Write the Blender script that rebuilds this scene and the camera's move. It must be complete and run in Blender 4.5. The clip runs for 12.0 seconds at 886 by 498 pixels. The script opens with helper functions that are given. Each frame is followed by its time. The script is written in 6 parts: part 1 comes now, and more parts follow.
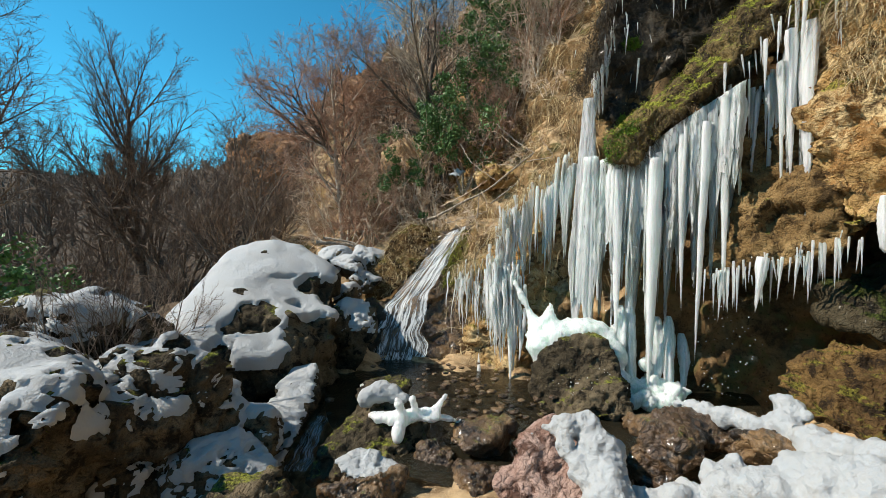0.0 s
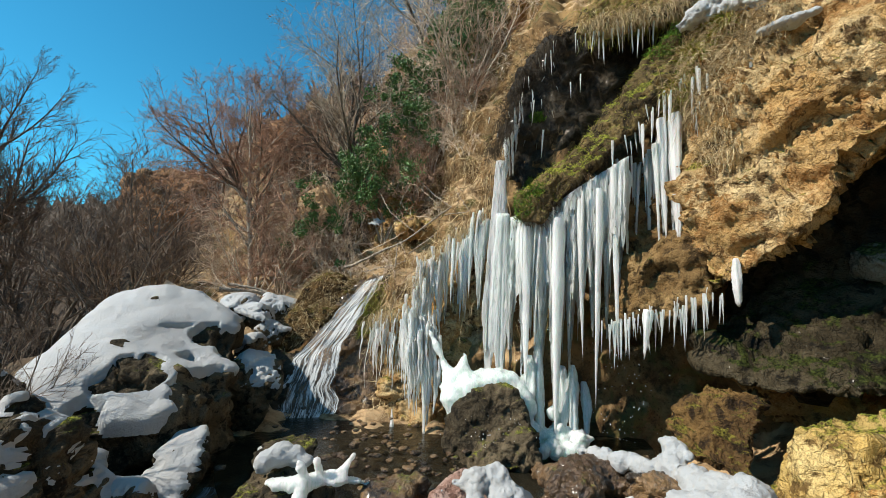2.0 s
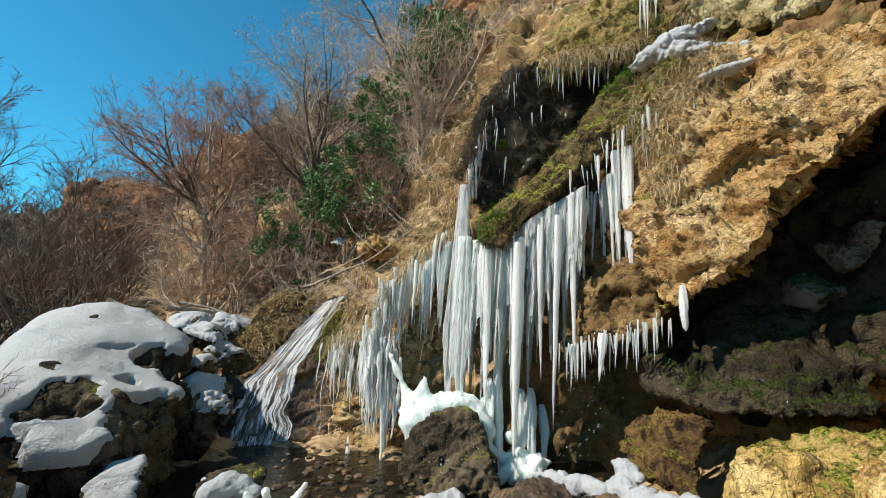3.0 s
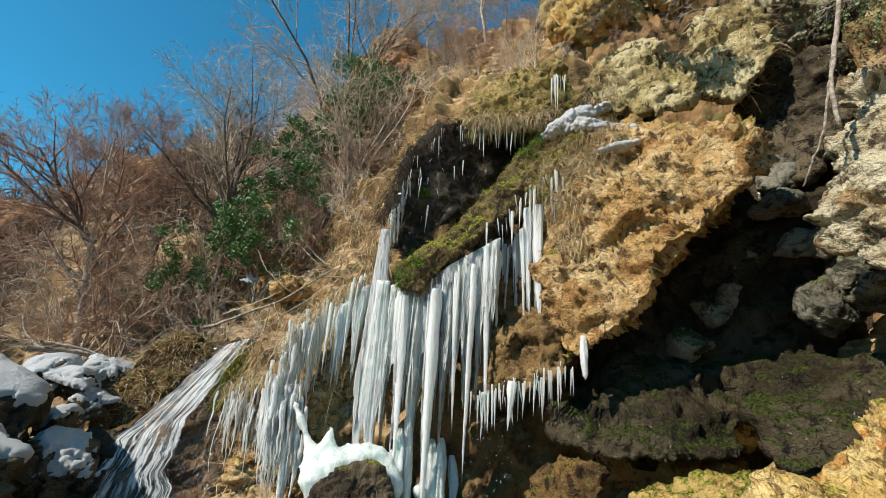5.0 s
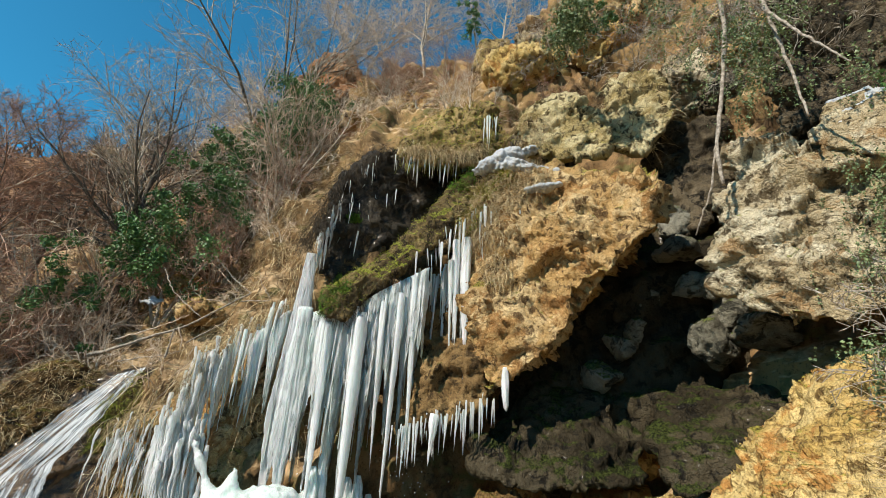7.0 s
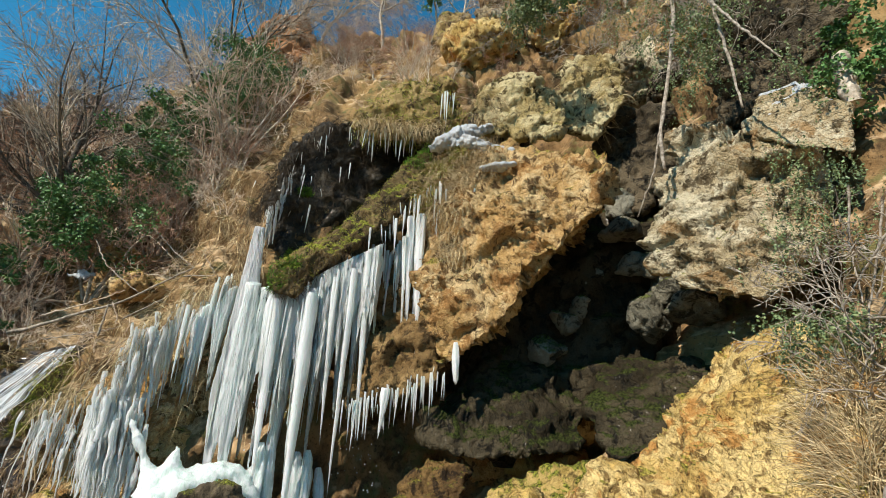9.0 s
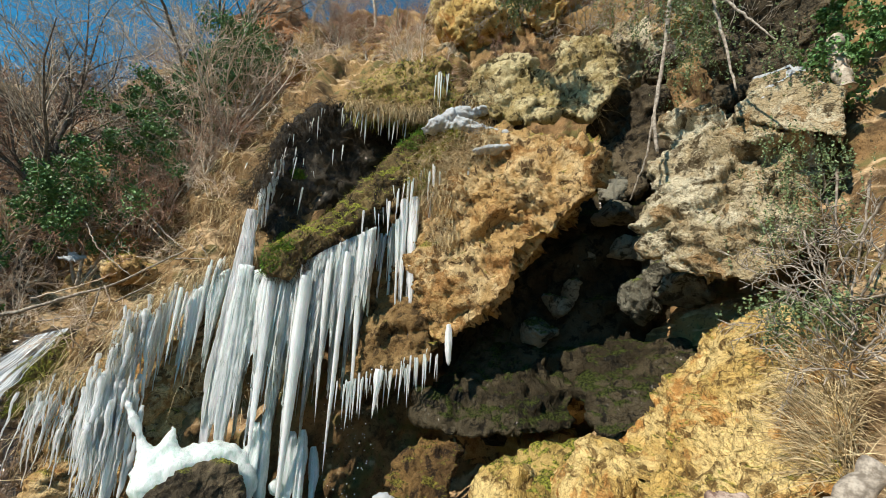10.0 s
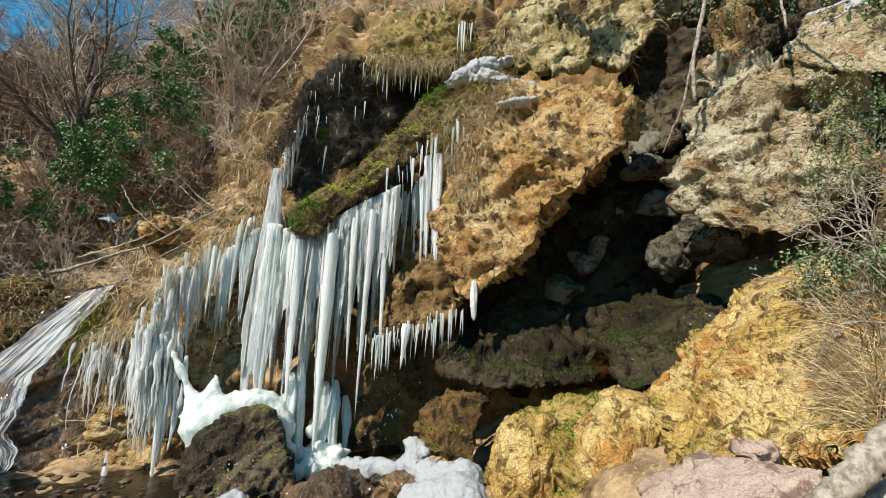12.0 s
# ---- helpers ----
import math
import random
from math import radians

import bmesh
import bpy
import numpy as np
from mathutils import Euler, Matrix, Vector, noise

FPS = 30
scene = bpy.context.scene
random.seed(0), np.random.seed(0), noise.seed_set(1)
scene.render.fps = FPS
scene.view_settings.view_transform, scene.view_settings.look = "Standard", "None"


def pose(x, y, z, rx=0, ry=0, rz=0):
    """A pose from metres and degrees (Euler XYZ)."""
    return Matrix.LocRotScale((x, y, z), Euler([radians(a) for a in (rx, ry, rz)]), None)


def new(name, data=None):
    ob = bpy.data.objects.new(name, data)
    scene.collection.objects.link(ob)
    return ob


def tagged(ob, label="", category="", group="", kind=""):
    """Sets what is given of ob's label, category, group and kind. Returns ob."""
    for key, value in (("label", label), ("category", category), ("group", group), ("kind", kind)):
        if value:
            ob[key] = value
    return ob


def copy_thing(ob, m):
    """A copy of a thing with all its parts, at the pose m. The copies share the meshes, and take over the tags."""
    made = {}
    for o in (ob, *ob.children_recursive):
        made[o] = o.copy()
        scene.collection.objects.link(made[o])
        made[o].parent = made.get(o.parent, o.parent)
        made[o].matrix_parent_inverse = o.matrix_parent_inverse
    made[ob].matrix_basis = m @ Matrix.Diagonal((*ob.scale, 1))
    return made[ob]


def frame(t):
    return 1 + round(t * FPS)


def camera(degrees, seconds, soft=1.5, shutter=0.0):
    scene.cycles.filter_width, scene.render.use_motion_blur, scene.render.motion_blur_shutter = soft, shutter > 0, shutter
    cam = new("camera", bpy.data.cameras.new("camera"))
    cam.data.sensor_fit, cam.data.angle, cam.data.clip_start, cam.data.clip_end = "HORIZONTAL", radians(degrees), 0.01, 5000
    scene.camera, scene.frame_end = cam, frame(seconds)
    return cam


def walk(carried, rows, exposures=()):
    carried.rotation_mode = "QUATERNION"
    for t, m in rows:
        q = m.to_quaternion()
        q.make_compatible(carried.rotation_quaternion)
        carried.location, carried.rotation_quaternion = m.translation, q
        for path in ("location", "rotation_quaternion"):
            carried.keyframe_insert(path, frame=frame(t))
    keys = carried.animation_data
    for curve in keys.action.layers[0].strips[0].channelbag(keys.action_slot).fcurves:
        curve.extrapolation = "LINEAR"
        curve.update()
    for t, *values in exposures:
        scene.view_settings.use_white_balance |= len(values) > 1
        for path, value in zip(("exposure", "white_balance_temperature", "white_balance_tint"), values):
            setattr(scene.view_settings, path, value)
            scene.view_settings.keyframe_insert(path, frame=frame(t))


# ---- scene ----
# ---------------------------------------------------------------- camera
cam = camera(93.5, 12.0, soft=0.55)
walk(cam, [
    (0, pose(0.000, 0.000, 2.100, 88.43, -1.60, 0.04)),
    (0.5, pose(-0.011, -0.004, 2.100, 90.13, -1.87, -2.99)),
    (1, pose(0.002, -0.010, 2.088, 92.00, -2.16, -5.82)),
    (1.5, pose(0.018, -0.015, 2.090, 93.87, -2.48, -8.48)),
    (2, pose(0.034, -0.027, 2.091, 95.75, -2.77, -11.03)),
    (2.5, pose(0.042, -0.039, 2.102, 97.37, -3.14, -13.52)),
    (3, pose(0.048, -0.055, 2.098, 98.92, -3.44, -16.10)),
    (5, pose(0.103, -0.120, 2.115, 105.64, -4.10, -26.92)),
    (5.5, pose(0.107, -0.119, 2.131, 107.32, -4.09, -29.45)),
    (6, pose(0.110, -0.127, 2.135, 108.86, -4.06, -32.03)),
    (6.5, pose(0.112, -0.123, 2.128, 109.88, -3.98, -34.52)),
    (7, pose(0.124, -0.122, 2.128, 110.22, -3.81, -36.85)),
    (7.5, pose(0.124, -0.129, 2.123, 110.02, -3.57, -39.09)),
    (9.5, pose(0.175, -0.169, 2.114, 106.40, -2.79, -43.14)),
    (10, pose(0.172, -0.180, 2.106, 105.28, -2.78, -43.44)),
    (10.5, pose(0.173, -0.189, 2.105, 103.87, -2.75, -43.45)),
    (11, pose(0.170, -0.187, 2.105, 102.23, -2.78, -43.02)),
    (11.5, pose(0.175, -0.169, 2.052, 101.01, -2.82, -41.90)),
    (12, pose(0.154, -0.150, 2.047, 99.81, -3.03, -40.36)),
])

# ---------------------------------------------------------------- light
SUN_AZ, SUN_EL = -95, 42          # degrees, clockwise from the +y axis; above the horizon
world = bpy.data.worlds.new("world")
scene.world = world
world.use_nodes = True
wn = world.node_tree.nodes
sky = wn.new("ShaderNodeTexSky")
sky.sky_type, sky.sun_disc = "NISHITA", False
sky.sun_elevation, sky.sun_rotation = radians(SUN_EL), radians(SUN_AZ)
sky.air_density, sky.dust_density, sky.ozone_density, sky.altitude = 1.0, 0.0, 3.5, 1200
wn["Background"].inputs["Strength"].default_value = 0.125
tint = wn.new("ShaderNodeMix")           # the clip's deep cyan-blue winter sky
tint.data_type, tint.blend_type = "RGBA", "MULTIPLY"
tint.inputs["Factor"].default_value = 1.0
tint.inputs[7].default_value = (0.25, 1.0, 1.0, 1)
world.node_tree.links.new(sky.outputs[0], tint.inputs[6])
world.node_tree.links.new(tint.outputs[2], wn["Background"].inputs["Color"])
sun = new("sun", bpy.data.lights.new("sun", "SUN"))
sun.data.energy, sun.data.angle, sun.data.color = 5.0, radians(0.5), (1.0, 0.925, 0.80)
sun.matrix_world = pose(0, 0, 30, 90 - SUN_EL, 0, 180 - SUN_AZ)
scene.view_settings.exposure = 0.41


# ---------------------------------------------------------------- noise and mesh helpers
def lattice(ix, iy, iz, seed):
    h = (ix.astype(np.uint32) * np.uint32(374761393) + iy.astype(np.uint32) * np.uint32(668265263)
         + iz.astype(np.uint32) * np.uint32(2246822519) + np.uint32((seed * 3266489917) % 4294967296))
    h = (h ^ (h >> np.uint32(13))) * np.uint32(1274126177)
    h = (h ^ (h >> np.uint32(16))) * np.uint32(2654435761)
    return (h ^ (h >> np.uint32(15))).astype(np.float64) / 4294967295.0


def value_noise(p, seed=0):
    """Smooth noise in -1..1 at the points p (n x 3)."""
    f = np.floor(p)
    i = f.astype(np.int64) & 0xFFFF
    w = p - f
    w = w * w * w * (w * (w * 6 - 15) + 10)
    out = 0
    for a in (0, 1):
        for b in (0, 1):
            for c in (0, 1):
                k = (w[:, 0] if a else 1 - w[:, 0]) * (w[:, 1] if b else 1 - w[:, 1]) * (w[:, 2] if c else 1 - w[:, 2])
                out = out + k * lattice(i[:, 0] + a, i[:, 1] + b, i[:, 2] + c, seed)
    return out * 2 - 1


def fbm(p, freq, octaves=4, seed=0, gain=0.5):
    total, amp = 0, 1.0
    q = np.asarray(p, float) * freq + 31.7
    turn = np.array(Euler((0.6, 0.9, 0.4)).to_matrix())
    for o in range(octaves):
        total = total + amp * value_noise(q, seed + o)
        q = q @ turn.T * 2.03 + 11.3
        amp *= gain
    return total


def cells(p, freq, seed=0, sharp=14.0):
    """Broken facets: the points fall into random cells, each with its own tilted plane; about -1..1."""
    q = np.asarray(p, float) * freq + 57.3
    f = np.floor(q)
    i = f.astype(np.int64) & 0xFFFF
    top = bot = 0
    for a in (-1, 0, 1):
        for b in (-1, 0, 1):
            for c in (-1, 0, 1):
                x, y, z = i[:, 0] + a, i[:, 1] + b, i[:, 2] + c
                h = [lattice(x, y, z, seed + 40 + k) for k in range(4)]
                away = q - f - np.stack((a + h[0], b + h[1], c + h[2]), -1)
                w = np.exp(-sharp * (away ** 2).sum(1))
                tilt = (h[1] - 0.5) * away[:, 0] + (h[2] - 0.5) * away[:, 1] + (h[0] - 0.5) * away[:, 2]
                top = top + w * (2 * h[3] - 1 + 1.6 * tilt)
                bot = bot + w
    return top / (bot + 1e-12)


def ramp(v, a, b):
    t = np.clip((v - a) / (b - a), 0, 1)
    return t * t * (3 - 2 * t)


def slivers(lines, seed=0):
    """The finest twigs: two narrow crossed blades each."""
    if not lines:
        return np.zeros((0, 3)), []
    a = np.array([l[0][0] for l in lines])
    b = np.array([l[0][-1] for l in lines])
    r = np.array([l[1][0] for l in lines])[:, None]
    t = b - a
    rnd = np.random.RandomState(seed)
    side = np.cross(t, rnd.normal(0, 1, a.shape))
    side /= np.linalg.norm(side, axis=1)[:, None] + 1e-9
    V = np.stack((a - side * r, a + side * r, b), 1).reshape(-1, 3)
    return V, [(3 * i, 3 * i + 1, 3 * i + 2) for i in range(len(lines))]


def build(name, verts, faces, material, parent=None, label="", smooth=True):
    me = bpy.data.meshes.new(name)
    me.from_pydata([tuple(v) for v in verts] if not isinstance(verts, np.ndarray) else verts.tolist(), [], faces)
    if smooth:
        me.polygons.foreach_set("use_smooth", np.ones(len(me.polygons), bool))
    me.materials.append(material)
    ob = new(name, me)
    if parent:
        ob.parent = parent
    if label:
        ob["label"] = label
    return ob


def holder(name, at=(0, 0, 0)):
    ob = new(name)
    ob.location = at
    return ob


def tubes(lines, sides):
    """Verts and faces of tapered tubes; each line is (points n x 3, radii n)."""
    V, F = [], []
    n0 = 0
    ang = np.arange(sides) * 2 * math.pi / sides
    ca, sa = np.cos(ang), np.sin(ang)
    for pts, rad in lines:
        pts, rad = np.asarray(pts, float), np.asarray(rad, float)
        t = np.gradient(pts, axis=0)
        t /= np.linalg.norm(t, axis=1)[:, None] + 1e-9
        ref = np.array((0.31, 0.83, 0.46)) if abs(t[0, 2]) > 0.7 else np.array((0.1, 0.2, 0.97))
        u = np.cross(t, ref)
        u /= np.linalg.norm(u, axis=1)[:, None] + 1e-9
        v = np.cross(t, u)
        ring = pts[:, None] + rad[:, None, None] * (u[:, None] * ca[None, :, None] + v[:, None] * sa[None, :, None])
        V.append(ring.reshape(-1, 3))
        m = len(pts)
        for i in range(m - 1):
            a = n0 + i * sides
            for k in range(sides):
                k2 = (k + 1) % sides
                F.append((a + k, a + k2, a + sides + k2, a + sides + k))
        n0 += m * sides
    return (np.concatenate(V) if V else np.zeros((0, 3))), F


# ---------------------------------------------------------------- materials
def nodes_of(name):
    m = bpy.data.materials.new(name)
    m.use_nodes = True
    nt = m.node_tree
    return m, nt, nt.nodes["Principled BSDF"]


def add(nt, kind, **inputs):
    n = nt.nodes.new(kind)
    for k, v in inputs.items():
        n.inputs[k.replace("_", " ")].default_value = v
    return n


def noise_tex(nt, vec, scale, detail=6, rough=0.6, distortion=0.0):
    n = add(nt, "ShaderNodeTexNoise", Scale=scale, Detail=detail, Roughness=rough, Distortion=distortion)
    nt.links.new(vec, n.inputs["Vector"])
    return n.outputs["Fac"]


def math_node(nt, op, a, b=None):
    n = nt.nodes.new("ShaderNodeMath")
    n.operation = op
    for i, v in enumerate((a, b)):
        if v is None:
            continue
        if isinstance(v, (int, float)):
            n.inputs[i].default_value = v
        else:
            nt.links.new(v, n.inputs[i])
    return n.outputs[0]


def step_node(nt, fac, lo, hi):
    n = nt.nodes.new("ShaderNodeMapRange")
    n.interpolation_type = "SMOOTHSTEP"
    nt.links.new(fac, n.inputs["Value"])
    n.inputs["From Min"].default_value, n.inputs["From Max"].default_value = lo, hi
    return n.outputs["Result"]


def blend(nt, fac, a, b):
    n = nt.nodes.new("ShaderNodeMix")
    n.data_type = "RGBA"
    nt.links.new(fac, n.inputs["Factor"])
    for s, v in (("A", a), ("B", b)):
        sock = [i for i in n.inputs if i.name == s and i.type == "RGBA"][0]
        if isinstance(v, tuple):
            sock.default_value = (*v, 1)
        else:
            nt.links.new(v, sock)
    return [o for o in n.outputs if o.type == "RGBA"][0]


def bump(nt, bsdf, height, strength, distance):
    n = add(nt, "ShaderNodeBump", Strength=strength, Distance=distance)
    nt.links.new(height, n.inputs["Height"])
    nt.links.new(n.outputs[0], bsdf.inputs["Normal"])


def world_point(nt):
    return add(nt, "ShaderNodeNewGeometry").outputs["Position"]


def up_part(nt):
    n = nt.nodes.new("ShaderNodeSeparateXYZ")
    nt.links.new(add(nt, "ShaderNodeNewGeometry").outputs["Normal"], n.inputs[0])
    return n.outputs["Z"]


def rock_material(name, dark, mid, pale, moss=0.0, wet=0.0, moss_colour=(0.12, 0.125, 0.018), scale=1.0, relief=1.0, stain=None):
    """Broken rock: patches, dark grain, pale grains, mineral stains, moss on what faces up."""
    m, nt, b = nodes_of(name)
    p = world_point(nt)
    big = noise_tex(nt, p, 1.1 * scale, 6, 0.65, 0.3)
    mid_n = noise_tex(nt, p, 5.5 * scale, 5, 0.62, 0.5)
    fine = noise_tex(nt, p, 34 * scale, 3, 0.6)
    grit = noise_tex(nt, p, 95 * scale, 2, 0.6)
    vor = add(nt, "ShaderNodeTexVoronoi", Scale=13 * scale)
    vor.feature = "DISTANCE_TO_EDGE"
    warp = nt.nodes.new("ShaderNodeVectorMath")
    warp.operation = "MULTIPLY_ADD"
    wn2 = add(nt, "ShaderNodeTexNoise", Scale=6 * scale, Detail=5)
    nt.links.new(p, wn2.inputs["Vector"])
    nt.links.new(wn2.outputs["Color"], warp.inputs[0])
    warp.inputs[1].default_value = (0.25 / scale, 0.25 / scale, 0.25 / scale)
    nt.links.new(p, warp.inputs[2])
    nt.links.new(warp.outputs[0], vor.inputs["Vector"])
    col = blend(nt, step_node(nt, big, 0.44, 0.57), mid, pale)
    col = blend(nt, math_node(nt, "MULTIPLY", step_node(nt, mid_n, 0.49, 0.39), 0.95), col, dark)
    if stain:
        col = blend(nt, step_node(nt, noise_tex(nt, p, 1.9 * scale, 6, 0.7, 0.6), 0.52, 0.60), col, stain)
    col = blend(nt, math_node(nt, "MULTIPLY", step_node(nt, fine, 0.54, 0.68), 0.4), col, pale)
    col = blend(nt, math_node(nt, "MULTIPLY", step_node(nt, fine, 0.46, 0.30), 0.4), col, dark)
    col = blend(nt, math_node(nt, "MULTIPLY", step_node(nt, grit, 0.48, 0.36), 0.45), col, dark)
    if moss:
        up = up_part(nt)
        s = math_node(nt, "ADD", math_node(nt, "MULTIPLY", up, 0.35), noise_tex(nt, p, 2.6 * scale, 8, 0.75))
        k = step_node(nt, s, 0.92 - 0.45 * moss, 1.04 - 0.45 * moss)
        shade = blend(nt, step_node(nt, fine, 0.36, 0.64), tuple(0.3 * c for c in moss_colour), tuple(min(1, 1.9 * c) for c in moss_colour))
        col = blend(nt, k, col, shade)
    nt.links.new(col, b.inputs["Base Color"])
    if wet:
        r = math_node(nt, "MULTIPLY", fine, 0.5)
        nt.links.new(math_node(nt, "ADD", r, 0.55 - 0.45 * wet), b.inputs["Roughness"])
        b.inputs["Specular IOR Level"].default_value = 0.5 * wet
        b.inputs["Coat Weight"].default_value = 0.6 * wet * wet
        b.inputs["Coat Roughness"].default_value = 0.12
    else:
        b.inputs["Roughness"].default_value = 0.9
        b.inputs["Specular IOR Level"].default_value = 0.2
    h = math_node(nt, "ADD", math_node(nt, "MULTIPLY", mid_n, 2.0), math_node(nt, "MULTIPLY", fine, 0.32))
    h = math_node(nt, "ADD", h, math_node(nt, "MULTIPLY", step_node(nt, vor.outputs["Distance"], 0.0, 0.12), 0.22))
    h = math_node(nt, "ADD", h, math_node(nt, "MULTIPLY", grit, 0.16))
    bump(nt, b, h, min(1.0, 0.9 * relief), 0.05 * max(1.0, relief) / scale)
    return m


def plain_material(name, a, c, rough=0.8, scale=20.0, per_object=0.0):
    m, nt, b = nodes_of(name)
    p = world_point(nt)
    col = blend(nt, step_node(nt, noise_tex(nt, p, scale, 5, 0.7), 0.35, 0.65), a, c)
    nt.links.new(col, b.inputs["Base Color"])
    b.inputs["Roughness"].default_value = rough
    b.inputs["Specular IOR Level"].default_value = 0.25
    return m


def leaf_material(name, a, c, gloss=0.4):
    m, nt, b = nodes_of(name)
    geo = add(nt, "ShaderNodeNewGeometry")
    col = blend(nt, geo.outputs["Random Per Island"], a, c)
    nt.links.new(col, b.inputs["Base Color"])
    b.inputs["Roughness"].default_value = gloss
    b.inputs["Specular IOR Level"].default_value = 0.35
    return m


def snow_material():
    m, nt, b = nodes_of("snow")
    p = world_point(nt)
    n1, n2 = noise_tex(nt, p, 3, 5, 0.6), noise_tex(nt, p, 38, 6, 0.7)
    nt.links.new(blend(nt, n1, (0.38, 0.40, 0.42), (0.48, 0.48, 0.47)), b.inputs["Base Color"])
    b.inputs["Roughness"].default_value = 0.62
    b.inputs["Subsurface Weight"].default_value = 0.25
    b.inputs["Subsurface Radius"].default_value = (0.04, 0.05, 0.06)
    b.inputs["Subsurface Scale"].default_value = 0.5
    bump(nt, b, math_node(nt, "ADD", math_node(nt, "MULTIPLY", n1, 3.0), math_node(nt, "MULTIPLY", n2, 1.6)), 0.6, 0.04)
    return m


def ice_material(name, tint, clear=0.25, rough=0.22, through_share=0.2):
    """Cloudy ice: light scatters inside it and passes through to the far side; clear streaks run down it."""
    m, nt, b = nodes_of(name)
    p = world_point(nt)
    mp = nt.nodes.new("ShaderNodeMapping")
    mp.inputs["Scale"].default_value = (46, 46, 0.8)
    nt.links.new(p, mp.inputs["Vector"])
    streak = noise_tex(nt, mp.outputs[0], 1.0, 6, 0.7)
    lump = noise_tex(nt, p, 16, 4, 0.6)
    cloud = noise_tex(nt, p, 2.6, 4, 0.6)
    white = tuple(min(0.93, 0.5 + 0.5 * c) for c in tint)
    deep = tuple(0.88 * c for c in tint)
    col = blend(nt, step_node(nt, streak, 0.40, 0.58), tint, white)
    col = blend(nt, math_node(nt, "MULTIPLY", step_node(nt, streak, 0.46, 0.34), step_node(nt, cloud, 0.35, 0.6)), col, deep)
    nt.links.new(col, b.inputs["Base Color"])
    b.inputs["Roughness"].default_value = rough
    b.inputs["IOR"].default_value = 1.31
    t = math_node(nt, "MULTIPLY", step_node(nt, streak, 0.60, 0.34), clear)
    nt.links.new(t, b.inputs["Transmission Weight"])
    b.inputs["Subsurface Weight"].default_value = 0.85
    b.inputs["Subsurface Radius"].default_value = (0.14, 0.16, 0.15)
    b.inputs["Subsurface Scale"].default_value = 1.0
    bump(nt, b, math_node(nt, "ADD", math_node(nt, "MULTIPLY", streak, 1.0), math_node(nt, "MULTIPLY", lump, 0.5)), 0.8, 0.02)
    tr = add(nt, "ShaderNodeBsdfTranslucent")
    nt.links.new(col, tr.inputs["Color"])
    mix = add(nt, "ShaderNodeMixShader")
    mix.inputs[0].default_value = through_share
    out = [n for n in nt.nodes if n.type == "OUTPUT_MATERIAL"][0]
    nt.links.new(b.outputs[0], mix.inputs[1])
    nt.links.new(tr.outputs[0], mix.inputs[2])
    nt.links.new(mix.outputs[0], out.inputs["Surface"])
    return m


def water_material():
    m, nt, b = nodes_of("stream_water")
    p = world_point(nt)
    b.inputs["Base Color"].default_value = (0.05, 0.045, 0.03, 1)
    b.inputs["Roughness"].default_value = 0.06
    b.inputs["IOR"].default_value = 1.33
    b.inputs["Transmission Weight"].default_value = 0.7
    bump(nt, b, math_node(nt, "ADD", noise_tex(nt, p, 5, 3, 0.5), math_node(nt, "MULTIPLY", noise_tex(nt, p, 17, 3, 0.5), 0.5)), 0.35, 0.05)
    return m


def ground_material():
    m, nt, b = nodes_of("hillside_ground")
    p = world_point(nt)
    big, mid_n, fine = noise_tex(nt, p, 0.35, 5, 0.6), noise_tex(nt, p, 2.4, 8, 0.7), noise_tex(nt, p, 22, 8, 0.75)
    up = up_part(nt)
    litter = blend(nt, step_node(nt, mid_n, 0.38, 0.62), (0.18, 0.115, 0.06), (0.52, 0.36, 0.20))
    litter = blend(nt, step_node(nt, fine, 0.5, 0.7), litter, (0.55, 0.42, 0.26))
    rock = blend(nt, step_node(nt, mid_n, 0.36, 0.6), (0.07, 0.043, 0.022), (0.27, 0.165, 0.075))
    rock = blend(nt, step_node(nt, big, 0.5, 0.60), rock, (0.30, 0.19, 0.08))
    rock = blend(nt, step_node(nt, noise_tex(nt, p, 1.6, 7, 0.7, 0.5), 0.52, 0.62), rock, (0.15, 0.13, 0.05))
    rock = blend(nt, step_node(nt, fine, 0.47, 0.34), rock, (0.06, 0.042, 0.022))
    s = math_node(nt, "ADD", up, math_node(nt, "MULTIPLY", math_node(nt, "SUBTRACT", mid_n, 0.5), 0.7))
    col = blend(nt, step_node(nt, s, 0.45, 0.66), rock, litter)
    away = add(nt, "ShaderNodeVectorMath")
    away.operation = "LENGTH"
    nt.links.new(p, away.inputs[0])
    woods = blend(nt, step_node(nt, noise_tex(nt, p, 0.5, 8, 0.75), 0.35, 0.65), (0.04, 0.034, 0.028), (0.13, 0.10, 0.078))
    sep = nt.nodes.new("ShaderNodeSeparateXYZ")
    nt.links.new(p, sep.inputs[0])
    west = step_node(nt, sep.outputs["X"], -4.0, -10.0)      # the wooded side of the valley
    col = blend(nt, math_node(nt, "MAXIMUM", west, step_node(nt, away.outputs["Value"], 24.0, 60.0)), col, woods)
    nt.links.new(col, b.inputs["Base Color"])
    b.inputs["Roughness"].default_value = 0.95
    b.inputs["Specular IOR Level"].default_value = 0.15
    bump(nt, b, math_node(nt, "ADD", math_node(nt, "MULTIPLY", mid_n, 1.5), math_node(nt, "MULTIPLY", fine, 0.5)), 0.7, 0.06)
    return m


